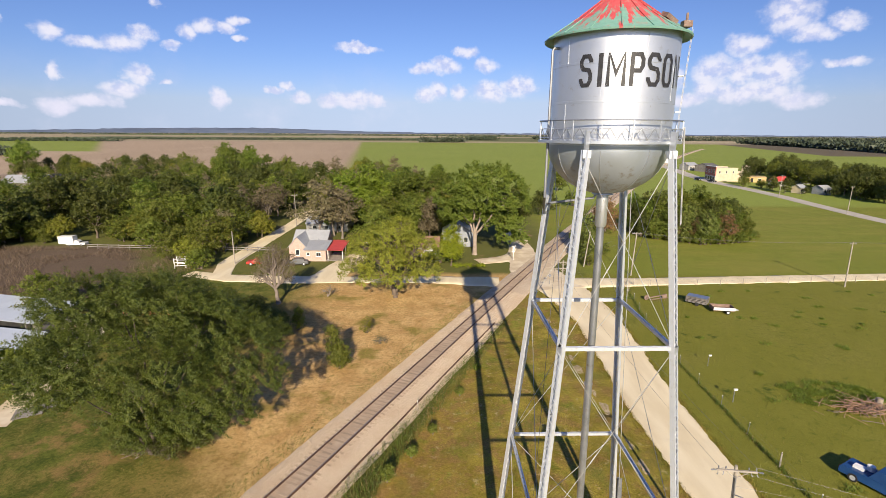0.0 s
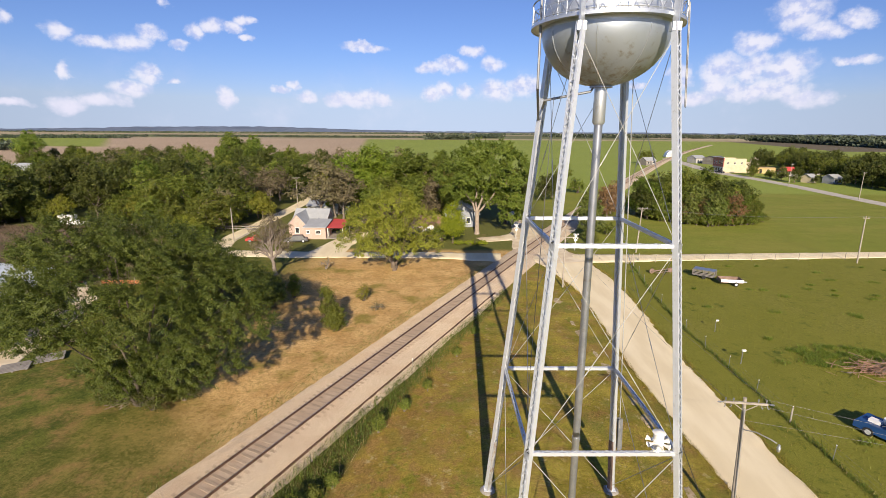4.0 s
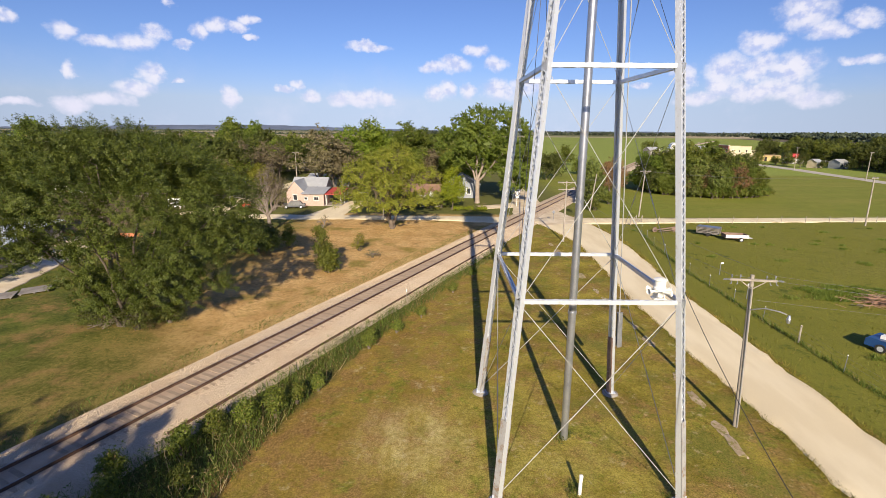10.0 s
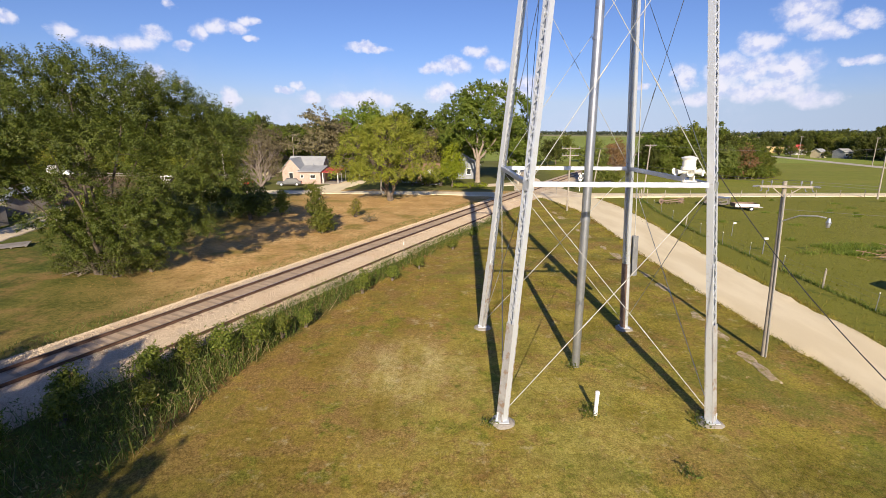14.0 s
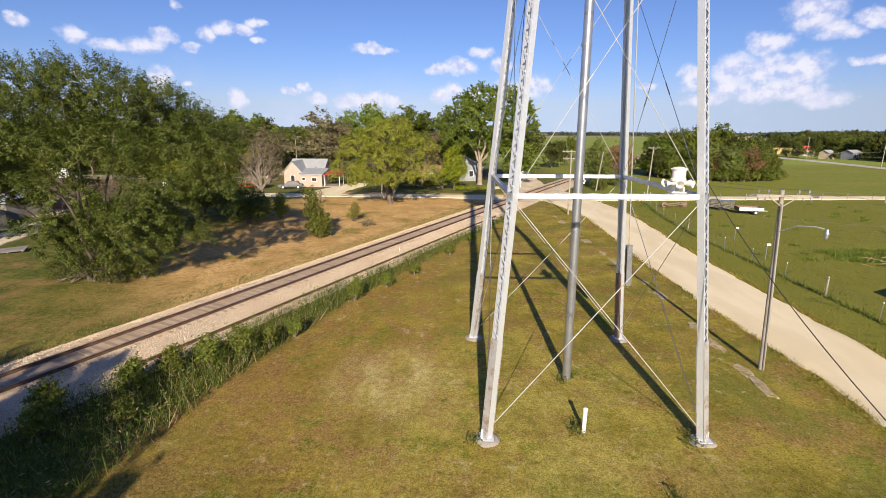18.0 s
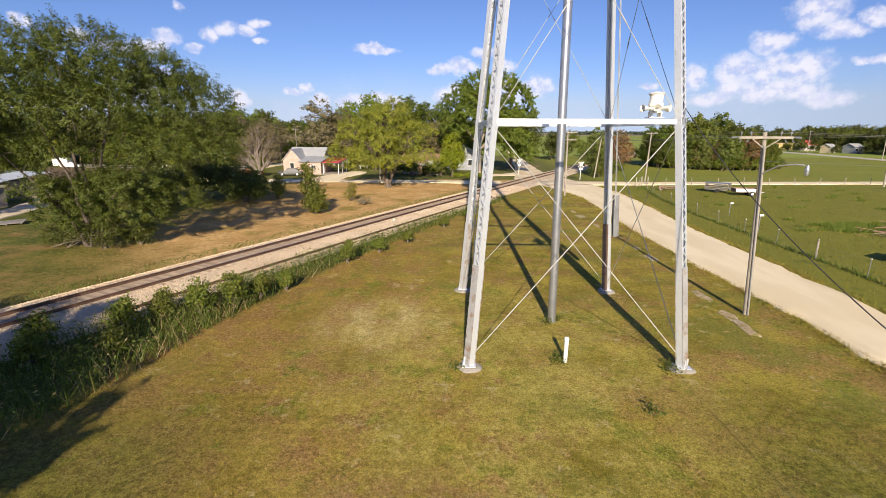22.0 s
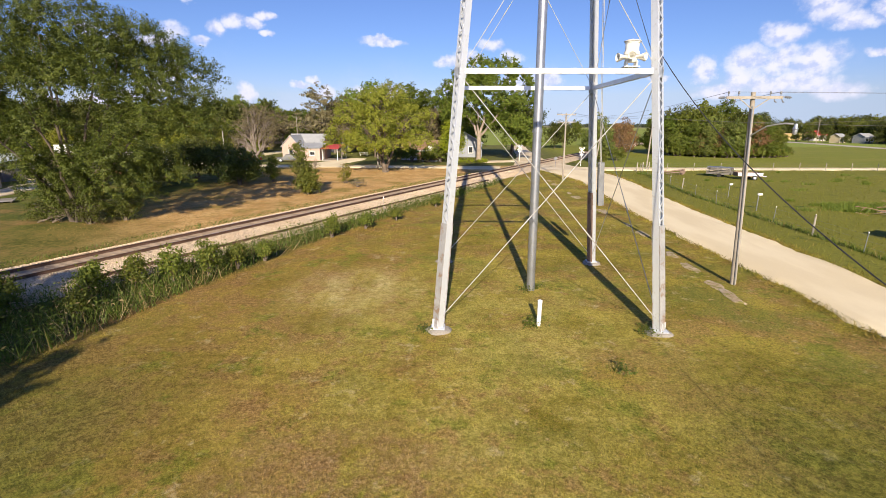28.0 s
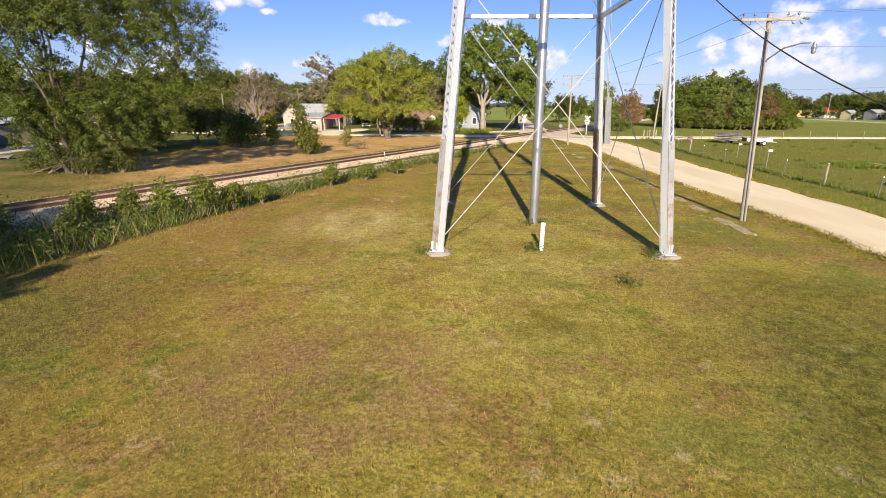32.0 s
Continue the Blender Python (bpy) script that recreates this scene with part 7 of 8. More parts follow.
gable_block(barn, -7.5, 7.5, -6, 6, 4.0, 6.6, "x", SHED_WALL, GREY_ROOF, 0.5)
# doorway's inner shade as a dark slab on the wall
part("door", Geo().box((-4, -6.06, 1.6), (4.0, 0.1, 3.2)), DARK, barn, "dark panel standing in for the shaded barn doorway")
barn2 = thing("barn", "metal-roofed farm building behind the woods", "barn", pose(-128, 228, 0, 0, 0, -8))
gable_block(barn2, -10, 10, -5, 5, 3.4, 5.4, "x", WHITE_WALL, GREY_ROOF, 0.4)
# another dark slab for the shade inside a doorway
part("door", Geo().box((3, -5.06, 1.5), (3.4, 0.1, 3.0)), DARK, barn2)

# shops and houses on the far side of town
shop = thing("shop_building", "two-storey shop, red brick front and cream side wall", "building", pose(146.9, 263.2, 0, 0, 0, -2))
box_walls(shop, 0, 11.5, 0, 11, -0.2, 6.8, CREAM_WALL)
box_walls(shop, 11.5, 15.0, 0.3, 9, -0.2, 5.4, CREAM_WALL, "rear_wing")
part("roof", Geo().box((5.75, 5.5, 6.85), (11.1, 10.6, 0.1)), GREY_ROOF, shop)
part("parapet", Geo().box((5.75, 0.15, 7.1), (11.5, 0.3, 0.6)).box((5.75, 10.85, 7.1), (11.5, 0.3, 0.6)), CREAM_WALL, shop)
box_walls(shop, -0.45, 0.0, -0.1, 11.1, 3.0, 7.8, BRICK_WALL, "front")
box_walls(shop, -0.35, 0.0, -0.1, 11.1, -0.2, 3.0, DULL_WALL, "shop_front")
part("cornice", Geo().box((-0.35, 5.5, 7.9), (0.6, 11.6, 0.25)), TRIM, shop)
for k in range(4):
    window_part(shop, (-0.47, 1.4 + 2.7 * k, 5.3), 1.1, 1.8, (-1, 0, 0), 1)
    window_part(shop, (-0.37, 1.4 + 2.7 * k, 1.5), 1.9, 2.0, (-1, 0, 0), 2)
for k in range(3):
    window_part(shop, (2 + 3.6 * k, -0.02, 5.0), 0.8, 1.2, (0, -1, 0), 1)
annex = thing("shop_building", "low yellow-rendered annex beside the brick shop", "building", pose(161.8, 260.6, 0, 0, 0, -24))
box_walls(annex, 0, 9.5, 0, 6, -0.2, 2.7, YELLOW_WALL)
shed_roof(annex, [(-0.1, -0.2, 2.72), (9.7, -0.2, 2.72), (9.7, 6.2, 3.0), (-0.1, 6.2, 3.0)], 0.15, YELLOW_WALL)
door_part(annex, (3, -0.03, 0), 1.1, 2.2, (0, -1, 0), DARK)
window_part(annex, (6.5, -0.02, 1.6), 1.6, 1.0, (0, -1, 0), 2)
hut = thing("quonset_hut", "white arched metal storage building", "building", pose(189, 424, 0, 0, 0, -12))
arch = Geo()
ring = [(4.4 * math.cos(math.pi * k / 16), 5.6 * math.sin(math.pi * k / 16)) for k in range(17)]
arch.add([(x, y, z) for y in (-6, 6) for x, z in ring], [(k, k + 1, 17 + k + 1, 17 + k) for k in range(16)] + [tuple(range(16, -1, -1)), tuple(range(17, 34))])
part("shell", arch, WHITE_PAINT, hut, "", True)
part("door", Geo().box((0, -6.06, 1.7), (3.2, 0.1, 3.4)), GREY_ROOF, hut)
for i, (x, y, w2, d2, h, wall, roof, word) in enumerate(((173, 346, 8, 9, 3.4, DULL_WALL, GREY_ROOF, "low pale"), (178, 331, 9, 12, 3.8, SHED_WALL, DARK_ROOF, "dark-roofed"), (208, 330, 10, 8, 3.6, CREAM_WALL, DARK_ROOF, "cream"), (167, 242, 7, 5, 2.8, DULL_WALL, RED_ROOF, "red-roofed"), (156.6, 213, 3.8, 4, 2.5, CREAM_WALL, GREY_ROOF, "cream"), (191, 256, 10, 6, 3.0, DULL_WALL, BLUE_ROOF, "white"), (164, 209.5, 4.6, 5, 2.7, GREY_WALL, GREY_ROOF, "blue-grey"), (128, 318, 8, 6, 3.2, SHED_WALL, GREY_ROOF, "weathered"))):
    b = thing("house", word + " house on the far side of town", "house", pose(x, y, 0, 0, 0, 14 + 7 * (i % 3)), "far houses")
    gable_block(b, -w2 / 2, w2 / 2, -d2 / 2, d2 / 2, h, h + (1.2 if w2 < 6 else 1.8), "x", wall, roof)
    window_part(b, (-w2 / 4, -d2 / 2 - 0.02, h * 0.55), 1.2, 1.2, (0, -1, 0), 2)
    window_part(b, (w2 / 4, -d2 / 2 - 0.02, h * 0.55), 1.2, 1.2, (0, -1, 0), 2)
    door_part(b, (0, -d2 / 2 - 0.03, 0.05), 0.95, 2.05, (0, -1, 0), DARK_ROOF)

# ---- vehicles ----
def vehicle(name, label, m, body, length=4.4, wide=1.75, style="car"):
    """A car or pickup: shaped body, cabin, glass, lights and wheels."""
    root = thing(name, label, "car" if style == "car" else "truck", m)
    half = wide / 2
    hood, tail = (0.78, 0.82) if style == "car" else (0.95, 0.9)
    prof = [(-length / 2, 0.32), (-length / 2, hood - 0.12), (-length / 2 + 0.12, hood), (length / 2 - 0.12, tail), (length / 2, tail - 0.15), (length / 2, 0.32)]
    g = Geo()
    k = len(prof)
    g.add([(x, s * half * (0.93 if z > 0.7 else 1.0), z) for s in (-1, 1) for x, z in prof], [(i, (i + 1) % k, k + (i + 1) % k, k + i) for i in range(k)] + [tuple(range(k - 1, -1, -1)), tuple(range(k, 2 * k))])
    part("body", g, body, root)
    a, b = (-0.75, 1.45) if style == "car" else (-0.9, 0.55)
    cab = [(a - 0.35, hood - 0.02), (a + 0.25, 1.36 if style == "car" else 1.68), (b - 0.25, 1.36 if style == "car" else 1.68), (b + 0.2, tail - 0.02)]
    g = Geo().add([(x, s * half * (0.88 if z < 1.1 else 0.74), z) for s in (-1, 1) for x, z in cab], [(0, 1, 5, 4), (1, 2, 6, 5), (2, 3, 7, 6), (3, 2, 1, 0), (4, 5, 6, 7)])
    part("cabin", g, body, root)
    top = 1.28 if style == "car" else 1.58
    for s in (-1, 1):
        y = s * (half * 0.83 + 0.012)
        part("side_window", Geo().add([(a + 0.0, y, hood + 0.08), (b - 0.05, y, hood + 0.08), (b - 0.3, y - s * 0.09, top), (a + 0.28, y - s * 0.09, top)], [(0, 1, 2, 3)]), GLASS, root)
    part("windscreen", Geo().add([(a - 0.31, -half * 0.74, hood + 0.05), (a - 0.31, half * 0.74, hood + 0.05), (a + 0.19, half * 0.64, top), (a + 0.19, -half * 0.64, top)], [(0, 1, 2, 3)]), GLASS, root)
    for x in (-length * 0.31, length * 0.31):
        for s in (-1, 1):
            wheel = part("wheel", Geo().tube([(x, s * (half - 0.18), 0.32), (x, s * (half + 0.015), 0.32)], 0.32, 18), RUBBER, root, "", True)
            part("rim", Geo().tube([(x, s * (half + 0.0), 0.32), (x, s * (half + 0.025), 0.32)], 0.19, 14), STEEL, wheel, "", True)
    for s in (-1, 1):
        part("headlight", Geo().box((-length / 2 - 0.01, s * half * 0.72, hood - 0.2), (0.05, 0.3, 0.14)), WHITE_PAINT, root)
        part("tail_light", Geo().box((length / 2 + 0.01, s * half * 0.78, tail - 0.24), (0.04, 0.2, 0.2)), RED_CAR, root)
    return root


vehicle("car", "red parked car on the grass beside the lane", pose(-36.6, 89.8, 0.02, 0, 0, 8), RED_CAR)
vehicle("car", "grey car parked on the grass at the pink house", pose(-29.1, 89.6, 0.02, 0, 0, 12), GREY_CAR)
vehicle("car", "dark red-brown car parked before the white house", pose(-2.6, 93.4, 0.02, 0, 0, 4), BROWN_CAR)
blue = vehicle("pickup_truck", "blue pickup truck with a loaded bed in the pasture", pose(32.6, 29.6, 0.02, 0, 0, 118), BLUE_CAR, 5.0, 1.85, "truck")
part("load", Geo().box((1.5, 0.2, 1.0), (0.7, 0.5, 0.25)).lathe([(0.0, 1.3), (0.26, 1.3), (0.26, 0.9), (0.0, 0.9)], 16, 0, (1.0, -0.3, 0)), WHITE_PAINT, blue, "white tank in the truck bed")
white = vehicle("box_truck", "white box truck parked beside the yard", pose(-83.5, 104.5, 0.02, 0, 0, 185) @ Matrix.Scale(0.72, 4), WHITE_CAR, 5.6, 2.1, "truck")
part("cargo_box", Geo().box((2.6, 0, 1.9), (4.4, 2.3, 2.3)), WHITE_CAR, white, "white cargo box")
vehicle("car", "dark car parked on the town street", pose(140, 268, 0.08, 0, 0, 100), BLACK_CAR)
vehicle("pickup_truck", "dark pickup truck parked on the town street", pose(143, 259, 0.08, 0, 0, 100), BLACK_CAR, 5.2, 1.9, "truck")

trailer = thing("flatbed_trailer", "short open trailer with white sides and dark bed", "trailer", pose(40.9, 66.0, 0, 0, 0, -8))
part("deck", Geo().box((0, 0, 0.5), (2.9, 1.7, 0.1)), RUST, trailer)
for y in (-0.85, 0.85):
    part("side_board", Geo().box((0, y, 0.74), (2.95, 0.06, 0.42)), WHITE_CAR if y < 0 else RUST, trailer, "white side board" if y < 0 else "rusty side board")
for x in (-1.46, 1.46):
    part("end_board", Geo().box((x, 0, 0.74), (0.06, 1.66, 0.40)), RUST, trailer)
for s in (-1, 1):
    wheel = part("wheel", Geo().tube([(0.5, s * 0.88, 0.3), (0.5, s * 1.06, 0.3)], 0.3, 16), RUBBER, trailer, "", True)
    part("rim", Geo().tube([(0.5, s * 1.0, 0.3), (0.5, s * 1.08, 0.3)], 0.17, 12), STEEL, wheel, "", True)
part("tow_bar", Geo().beam((1.5, 0.4, 0.48), (2.3, 0, 0.42), 0.08, 0.08).beam((1.5, -0.4, 0.48), (2.3, 0, 0.42), 0.08, 0.08), STEEL, trailer)
cage = thing("stock_trailer", "small grey slatted stock trailer with a sheet roof", "trailer", pose(38.9, 69.2, 0, 0, 0, -40) @ Matrix.Scale(0.85, 4))
part("roof", Geo().box((0, 0, 1.55), (3.4, 1.9, 0.06)), PIPE, cage)
part("floor", Geo().box((0, 0, 0.5), (3.4, 1.8, 0.1)), SHED_WALL, cage)
for z in (0.7, 0.95, 1.2, 1.4):
    for y in (-0.92, 0.92):
        part("slat", Geo().box((0, y, z), (3.4, 0.04, 0.11)), SHED_WALL, cage)
    for x in (-1.7, 1.7):
        part("slat", Geo().box((x, 0, z), (0.04, 1.84, 0.11)), SHED_WALL, cage)
for x in (-1.7, 0, 1.7):
    for y in (-0.92, 0.92):
        part("post", Geo().box((x, y, 1.02), (0.08, 0.08, 1.05)), SHED_WALL, cage)
for s in (-1, 1):
    part("wheel", Geo().tube([(0.2, s * 0.95, 0.32), (0.2, s * 1.12, 0.32)], 0.32, 16), RUBBER, cage, "", True)
rake = thing("hay_rake", "rusty old farm implement standing in grass", "farm implement", pose(33.6, 71.0, 0, 0, 0, 12))
part("beam", Geo().beam((-1.9, 0, 0.45), (1.7, 0.2, 0.75), 0.14, 0.14), RUST, rake)
part("bar", Geo().beam((-1.6, -0.4, 0.3), (1.4, -0.5, 0.55), 0.1, 0.1), RUST, rake)
for k in range(7):
    part("tine", Geo().tube([(-1.4 + 0.42 * k, -0.3, 0.45), (-1.4 + 0.42 * k, -0.75, 0.3), (-1.35 + 0.42 * k, -0.65, 0.02)], 0.025, 5), RUST, rake)
for s in (-1.7, 1.5):
    part("wheel", Geo().tube([(s, 0.35, 0.4), (s, 0.45, 0.4)], 0.4, 16), RUST, rake, "", True)

# ---- poles, wires, fences, signs and clutter ----
def utility_pole(label, x, y, high, lean=(0.0, 0.0), turn=0.0, arms=((0.0, 2.1),), braces=True, group="utility poles"):
    root = thing("utility_pole", label, "utility pole", pose(x, y, 0, 0, 0, turn), group)
    top = Vector((lean[0], lean[1], high))
    part("pole", Geo().tube([(0, 0, -0.3), tuple(top * 0.5), tuple(top)], [0.125, 0.110, 0.085], 12), POLE_WOOD, root, "", True)
    for drop, wide in arms:
        c = top - Vector((0, 0, 0.22 + drop))
        arm = part("crossarm", Geo().beam(c + Vector((-wide / 2, -0.14, 0)), c + Vector((wide / 2, -0.14, 0)), 0.085, 0.10), POLE_WOOD, root)
        if braces:
            for s in (-1, 1):
                part("brace", Geo().beam(c + Vector((0, -0.13, -0.46)), c + Vector((s * wide * 0.26, -0.2, -0.05)), 0.025, 0.035), POLE_WOOD, root)
        for s in (-0.46, -0.28, 0.28, 0.46):
            q = c + Vector((wide * s, -0.14, 0.06))
            part("insulator", Geo().tube([q, q + Vector((0, 0, 0.07)), q + Vector((0, 0, 0.09)), q + Vector((0, 0, 0.19))], [0.018, 0.018, 0.045, 0.03], 8), DARK_PIPE, arm)
    return root


near_pole = utility_pole("weathered wooden utility pole with crossarm and street lamp", 16.33, 21.65, 8.15, (-0.40, 0.03), -6)
for s in (-1.0, -0.72, 0.72, 1.0):
    out = 1 if s > 0 else -1
    hook = [(-0.40 + s, -0.16, 7.88), (-0.40 + s, -0.21, 7.80), (-0.40 + s + 0.03 * out, -0.24, 7.75), (-0.40 + s + 0.08 * out, -0.22, 7.74)]
    part("hardware", Geo().tube(hook, [0.015, 0.024, 0.028, 0.016], 6), DARK_PIPE, near_pole)
for s in (-1.0, 1.0):
    end = Vector((-0.40 + s * 1.06, -0.14, 7.95))
    part("strain_insulator", Geo().tube([end + Vector((s * d, 0, -0.10 * d)) for d in (0.0, 0.06, 0.08, 0.13, 0.15, 0.2, 0.22, 0.3)], [0.02, 0.02, 0.055, 0.03, 0.055, 0.03, 0.055, 0.015], 8), DARK_PIPE, near_pole)
arm_path = [(-0.36, 0.0, 6.35), (-0.30, -0.25, 6.5), (-0.10, -0.9, 6.82), (0.2, -1.55, 6.92), (0.36, -1.82, 6.9)]
lamp = part("street_lamp", Geo().tube(arm_path, 0.03, 8), ROD, near_pole, "curved lamp bracket", True)
part("lamp_head", Geo().lathe([(0.0, 0.20), (0.05, 0.18), (0.075, 0.05), (0.10, 0.0), (0.08, -0.04)], 16, 0, (0.42, -1.92, 6.72)), PIPE, lamp, "", True)
part("globe", Geo().lathe([(0.075, -0.04), (0.08, -0.11), (0.06, -0.19), (0.0, -0.21)], 16, 0, (0.42, -1.92, 6.72)), PIPE, lamp, "milky lamp globe", True)
part("conduit", Geo().tube([(-0.02, -0.17, 0.0), (-0.42, -0.13, 7.6)], 0.022, 6), PIPE, near_pole)
utility_pole("wooden utility pole by the rail crossing", 16.6, 63.8, 8.3, (-0.1, 0), 5, ((0.0, 2.4), (0.9, 2.2)))
utility_pole("leaning wooden pole beyond the crossing", 27.2, 90, 7.0, (0.9, 0.3), 0, (), False)
utility_pole("wooden utility pole at the corner of the cross road", 34.3, 84.2, 8.2, (0.35, 0), 10, ((0.0, 2.0),))
utility_pole("wooden utility pole beside the cross road", 69.0, 78.4, 8.0, (-0.2, 0), 0, ((0.1, 1.1),), False)
utility_pole("tall pole at the gravel lane", -41.4, 89.9, 6.6, (0, 0), 0, (), False)
utility_pole("utility pole behind the pink house", -41.0, 128.5, 8.8, (0, 0), 30, ((0.0, 2.0),))
utility_pole("slim pole in the round tree", -10.3, 78.6, 7.2, (0.1, 0), 0, (), False)
for x, y in ((133, 157), (138, 198), (141, 285), (245, 320), (122, 130)):
    utility_pole("utility pole along the far town street", x, y, 9.0, (0, 0), 25, ((0.0, 2.2),))


def wire(name, label, a, b, sag, radius, material, n=14):
    a, b = Vector(a), Vector(b)
    g = Geo().tube([a.lerp(b, k / n) - Vector((0, 0, sag * 4 * (k / n) * (1 - k / n))) for k in range(n + 1)], radius, 5, 0, False)
    return solid(name, g, material, label, "wire", group="overhead wires")


p1, p2 = Vector((15.95, 21.6, 8.05)), Vector((16.5, 63.8, 8.2))
for s in (-1.0, 1.0):
    wire("power_line", "thin power line between poles", p1 + Vector((s, 0, 0.1)), p2 + Vector((s, 0, 0.05)), 0.7, 0.008, PALE_WIRE)
    wire("power_line", "thin power line from pole to pole", p2 + Vector((s, 0, 0.05)), (34.4 + s, 84.2, 8.1), 0.4, 0.008, PALE_WIRE)
    wire("power_line", "thin power line running along the pasture", p1 + Vector((s * 0.9, 0, 0.1)), (60 + s, 2, 8.2), 0.5, 0.005, PALE_WIRE)
    wire("power_line", "thin power line along the cross road", (34.4 + s * 0.7, 84.2, 8.1), (69.2 + s * 0.6, 78.4, 7.9), 0.7, 0.008, PALE_WIRE)
    wire("power_line", "thin power line along the cross road", (69.2 + s * 0.6, 78.4, 7.9), (130, 84, 8.4), 0.9, 0.008, PALE_WIRE)
wire("power_line", "thin lower cable to the pole", p1 + Vector((0, 0, -1.1)), (70, 6, 7.4), 0.5, 0.005, PALE_WIRE)
leg_top = leg_place(1, -1, 8.9)
utility_pole("wooden pole holding the slack service cable", 11.9, -14.9, 8.1, (0, 0), 0, (), False)
wire("service_cable", "heavy dark slack cable hung from the tower leg", leg_top + Vector((0.15, 0, 0)), (11.86, -14.8, 7.98), 5.08, 0.013, WIRE, 40)

# pasture fence
fence = thing("pasture_fence", "wire pasture fence on thin posts with white caps", "fence")
FENCE = [(26.6, 2), (26.5, 26), (26.7, 34), (26.9, 49), (28.2, 62), (30.6, 75.5)]
fl = np.array(FENCE, float)
run = np.r_[0, np.cumsum(np.linalg.norm(np.diff(fl, axis=0), axis=1))]
r5 = random.Random(41)
spots = []
d = 0.0
while d < run[-1]:
    spots.append((float(np.interp(d, run, fl[:, 0])), float(np.interp(d, run, fl[:, 1]))))
    d += 4.3
for i, (x, y) in enumerate(spots):
    tilt = Vector((r5.uniform(-0.06, 0.06), r5.uniform(-0.06, 0.06), 1.0))
    wood_post = i % 5 == 2
    g = Geo().tube([Vector((x, y, -0.2)), Vector((x, y, 0)) + tilt * (1.35 if wood_post else 1.15)], 0.06 if wood_post else 0.022, 8 if wood_post else 5)
    post_ob = part("post", g, POLE_WOOD if wood_post else DARK_PIPE, fence)
    top = Vector((x, y, 0)) + tilt * (1.35 if wood_post else 1.15)
    part("cap", Geo().box(top, (0.05, 0.05, 0.08)), WHITE_PAINT, post_ob, "white insulator cap")
for z in (0.35, 0.7, 1.02):
    part("strand", Geo().tube([(x, y, z) for x, y in spots], 0.005, 4, 0, False), PALE_WIRE, fence)
fence2 = thing("pasture_fence", "wire pasture fence along the cross road", "fence")
for k in range(14):
    x = 31 + 4.2 * k
    y = 77.4 + (x - 31) * 0.088
    part("post", Geo().tube([(x, y, -0.2), (x + r5.uniform(-0.06, 0.06), y, 1.2)], 0.045, 6), POLE_WOOD, fence2)
for z in (0.4, 0.8, 1.1):
    part("strand", Geo().tube([(31 + 4.2 * k, 77.4 + 0.088 * 4.2 * k, z) for k in range(14)], 0.005, 4, 0, False), PALE_WIRE, fence2)
for k, (x, y) in enumerate(((31.6, 78.2), (32.6, 78.3), (30.2, 76.6))):
    solid("corner_post", Geo().tube([(x, y, -0.2), (x, y, 1.3)], 0.09, 8), POLE_WOOD, "weathered wooden corner post of the pasture", "post", group="corner posts")
hydrant = thing("standpipe", "thin standpipe with a white cap in the pasture", "standpipe", pose(29.9, 49.0, 0))
part("pipe", Geo().tube([(0, 0, -0.2), (0, 0, 1.1), (0.06, 0, 1.24), (0.2, 0, 1.26)], 0.03, 8), DARK_PIPE, hydrant, "", True)
part("cap", Geo().box((0.12, 0, 1.3), (0.28, 0.14, 0.14)), WHITE_PAINT, hydrant)
stake = thing("standpipe", "white-headed standpipe beside the fence", "standpipe", pose(28.4, 41.5, 0))
part("pipe", Geo().tube([(0, 0, -0.2), (0, 0, 1.3)], 0.04, 8), DARK_PIPE, stake, "", True)
part("cap", Geo().box((0.1, 0, 1.36), (0.34, 0.14, 0.16)), WHITE_PAINT, stake)


def crossbuck(x, y, turn, label):
    root = thing("crossbuck_sign", label, "railway sign", pose(x, y, 0, 0, 0, turn), "railway signs")
    part("post", Geo().tube([(0, 0, -0.2), (0, 0, 3.15)], 0.055, 8), WHITE_PAINT, root)
    for a in (45, -45):
        t = Euler((0, radians(a), 0)).to_matrix()
        board = part("board", Geo().box((0, -0.08 if a > 0 else -0.105, 2.68), (1.25, 0.02, 0.23), t), WHITE_PAINT, root, "white reflective board")
        for s in (-0.34, 0.34):
            part("marking", Geo().box(Vector((0, -0.121, 2.68)) + t @ Vector((s, 0, 0)), (0.34, 0.006, 0.09), t), BLACK_PAINT, board)
    part("plate", Geo().box((0, -0.08, 1.95), (0.62, 0.02, 0.3)), WHITE_PAINT, root)
    return root


crossbuck(23.6, 85.4, 8, "white railway crossbuck sign at the dirt crossing")
crossbuck(13.95, 94.2, 20, "white railway crossbuck sign across the tracks")
sign = thing("road_sign", "small dark road sign seen from behind", "road sign", pose(18.0, 78.0, 0))
part("post", Geo().tube([(0, 0, -0.2), (0, 0, 1.9)], 0.03, 6), DARK_PIPE, sign)
part("plate", Geo().box((0, 0.04, 1.75), (0.45, 0.02, 0.45), Euler((0, radians(45), 0)).to_matrix()), DARK_PIPE, sign)
marker = thing("rail_marker", "short weathered post beside the track", "post")
q, _ = rail_frame(41.0, 3.6, 0.0)
part("post", Geo().beam((q.x, q.y, -0.1), (q.x, q.y, 1.15), 0.1, 0.05, (1, 0, 0)), POLE_WOOD, marker)
part("band", Geo().beam((q.x, q.y, 0.9), (q.x, q.y, 1.12), 0.11, 0.06, (1, 0, 0)), WHITE_PAINT, marker)

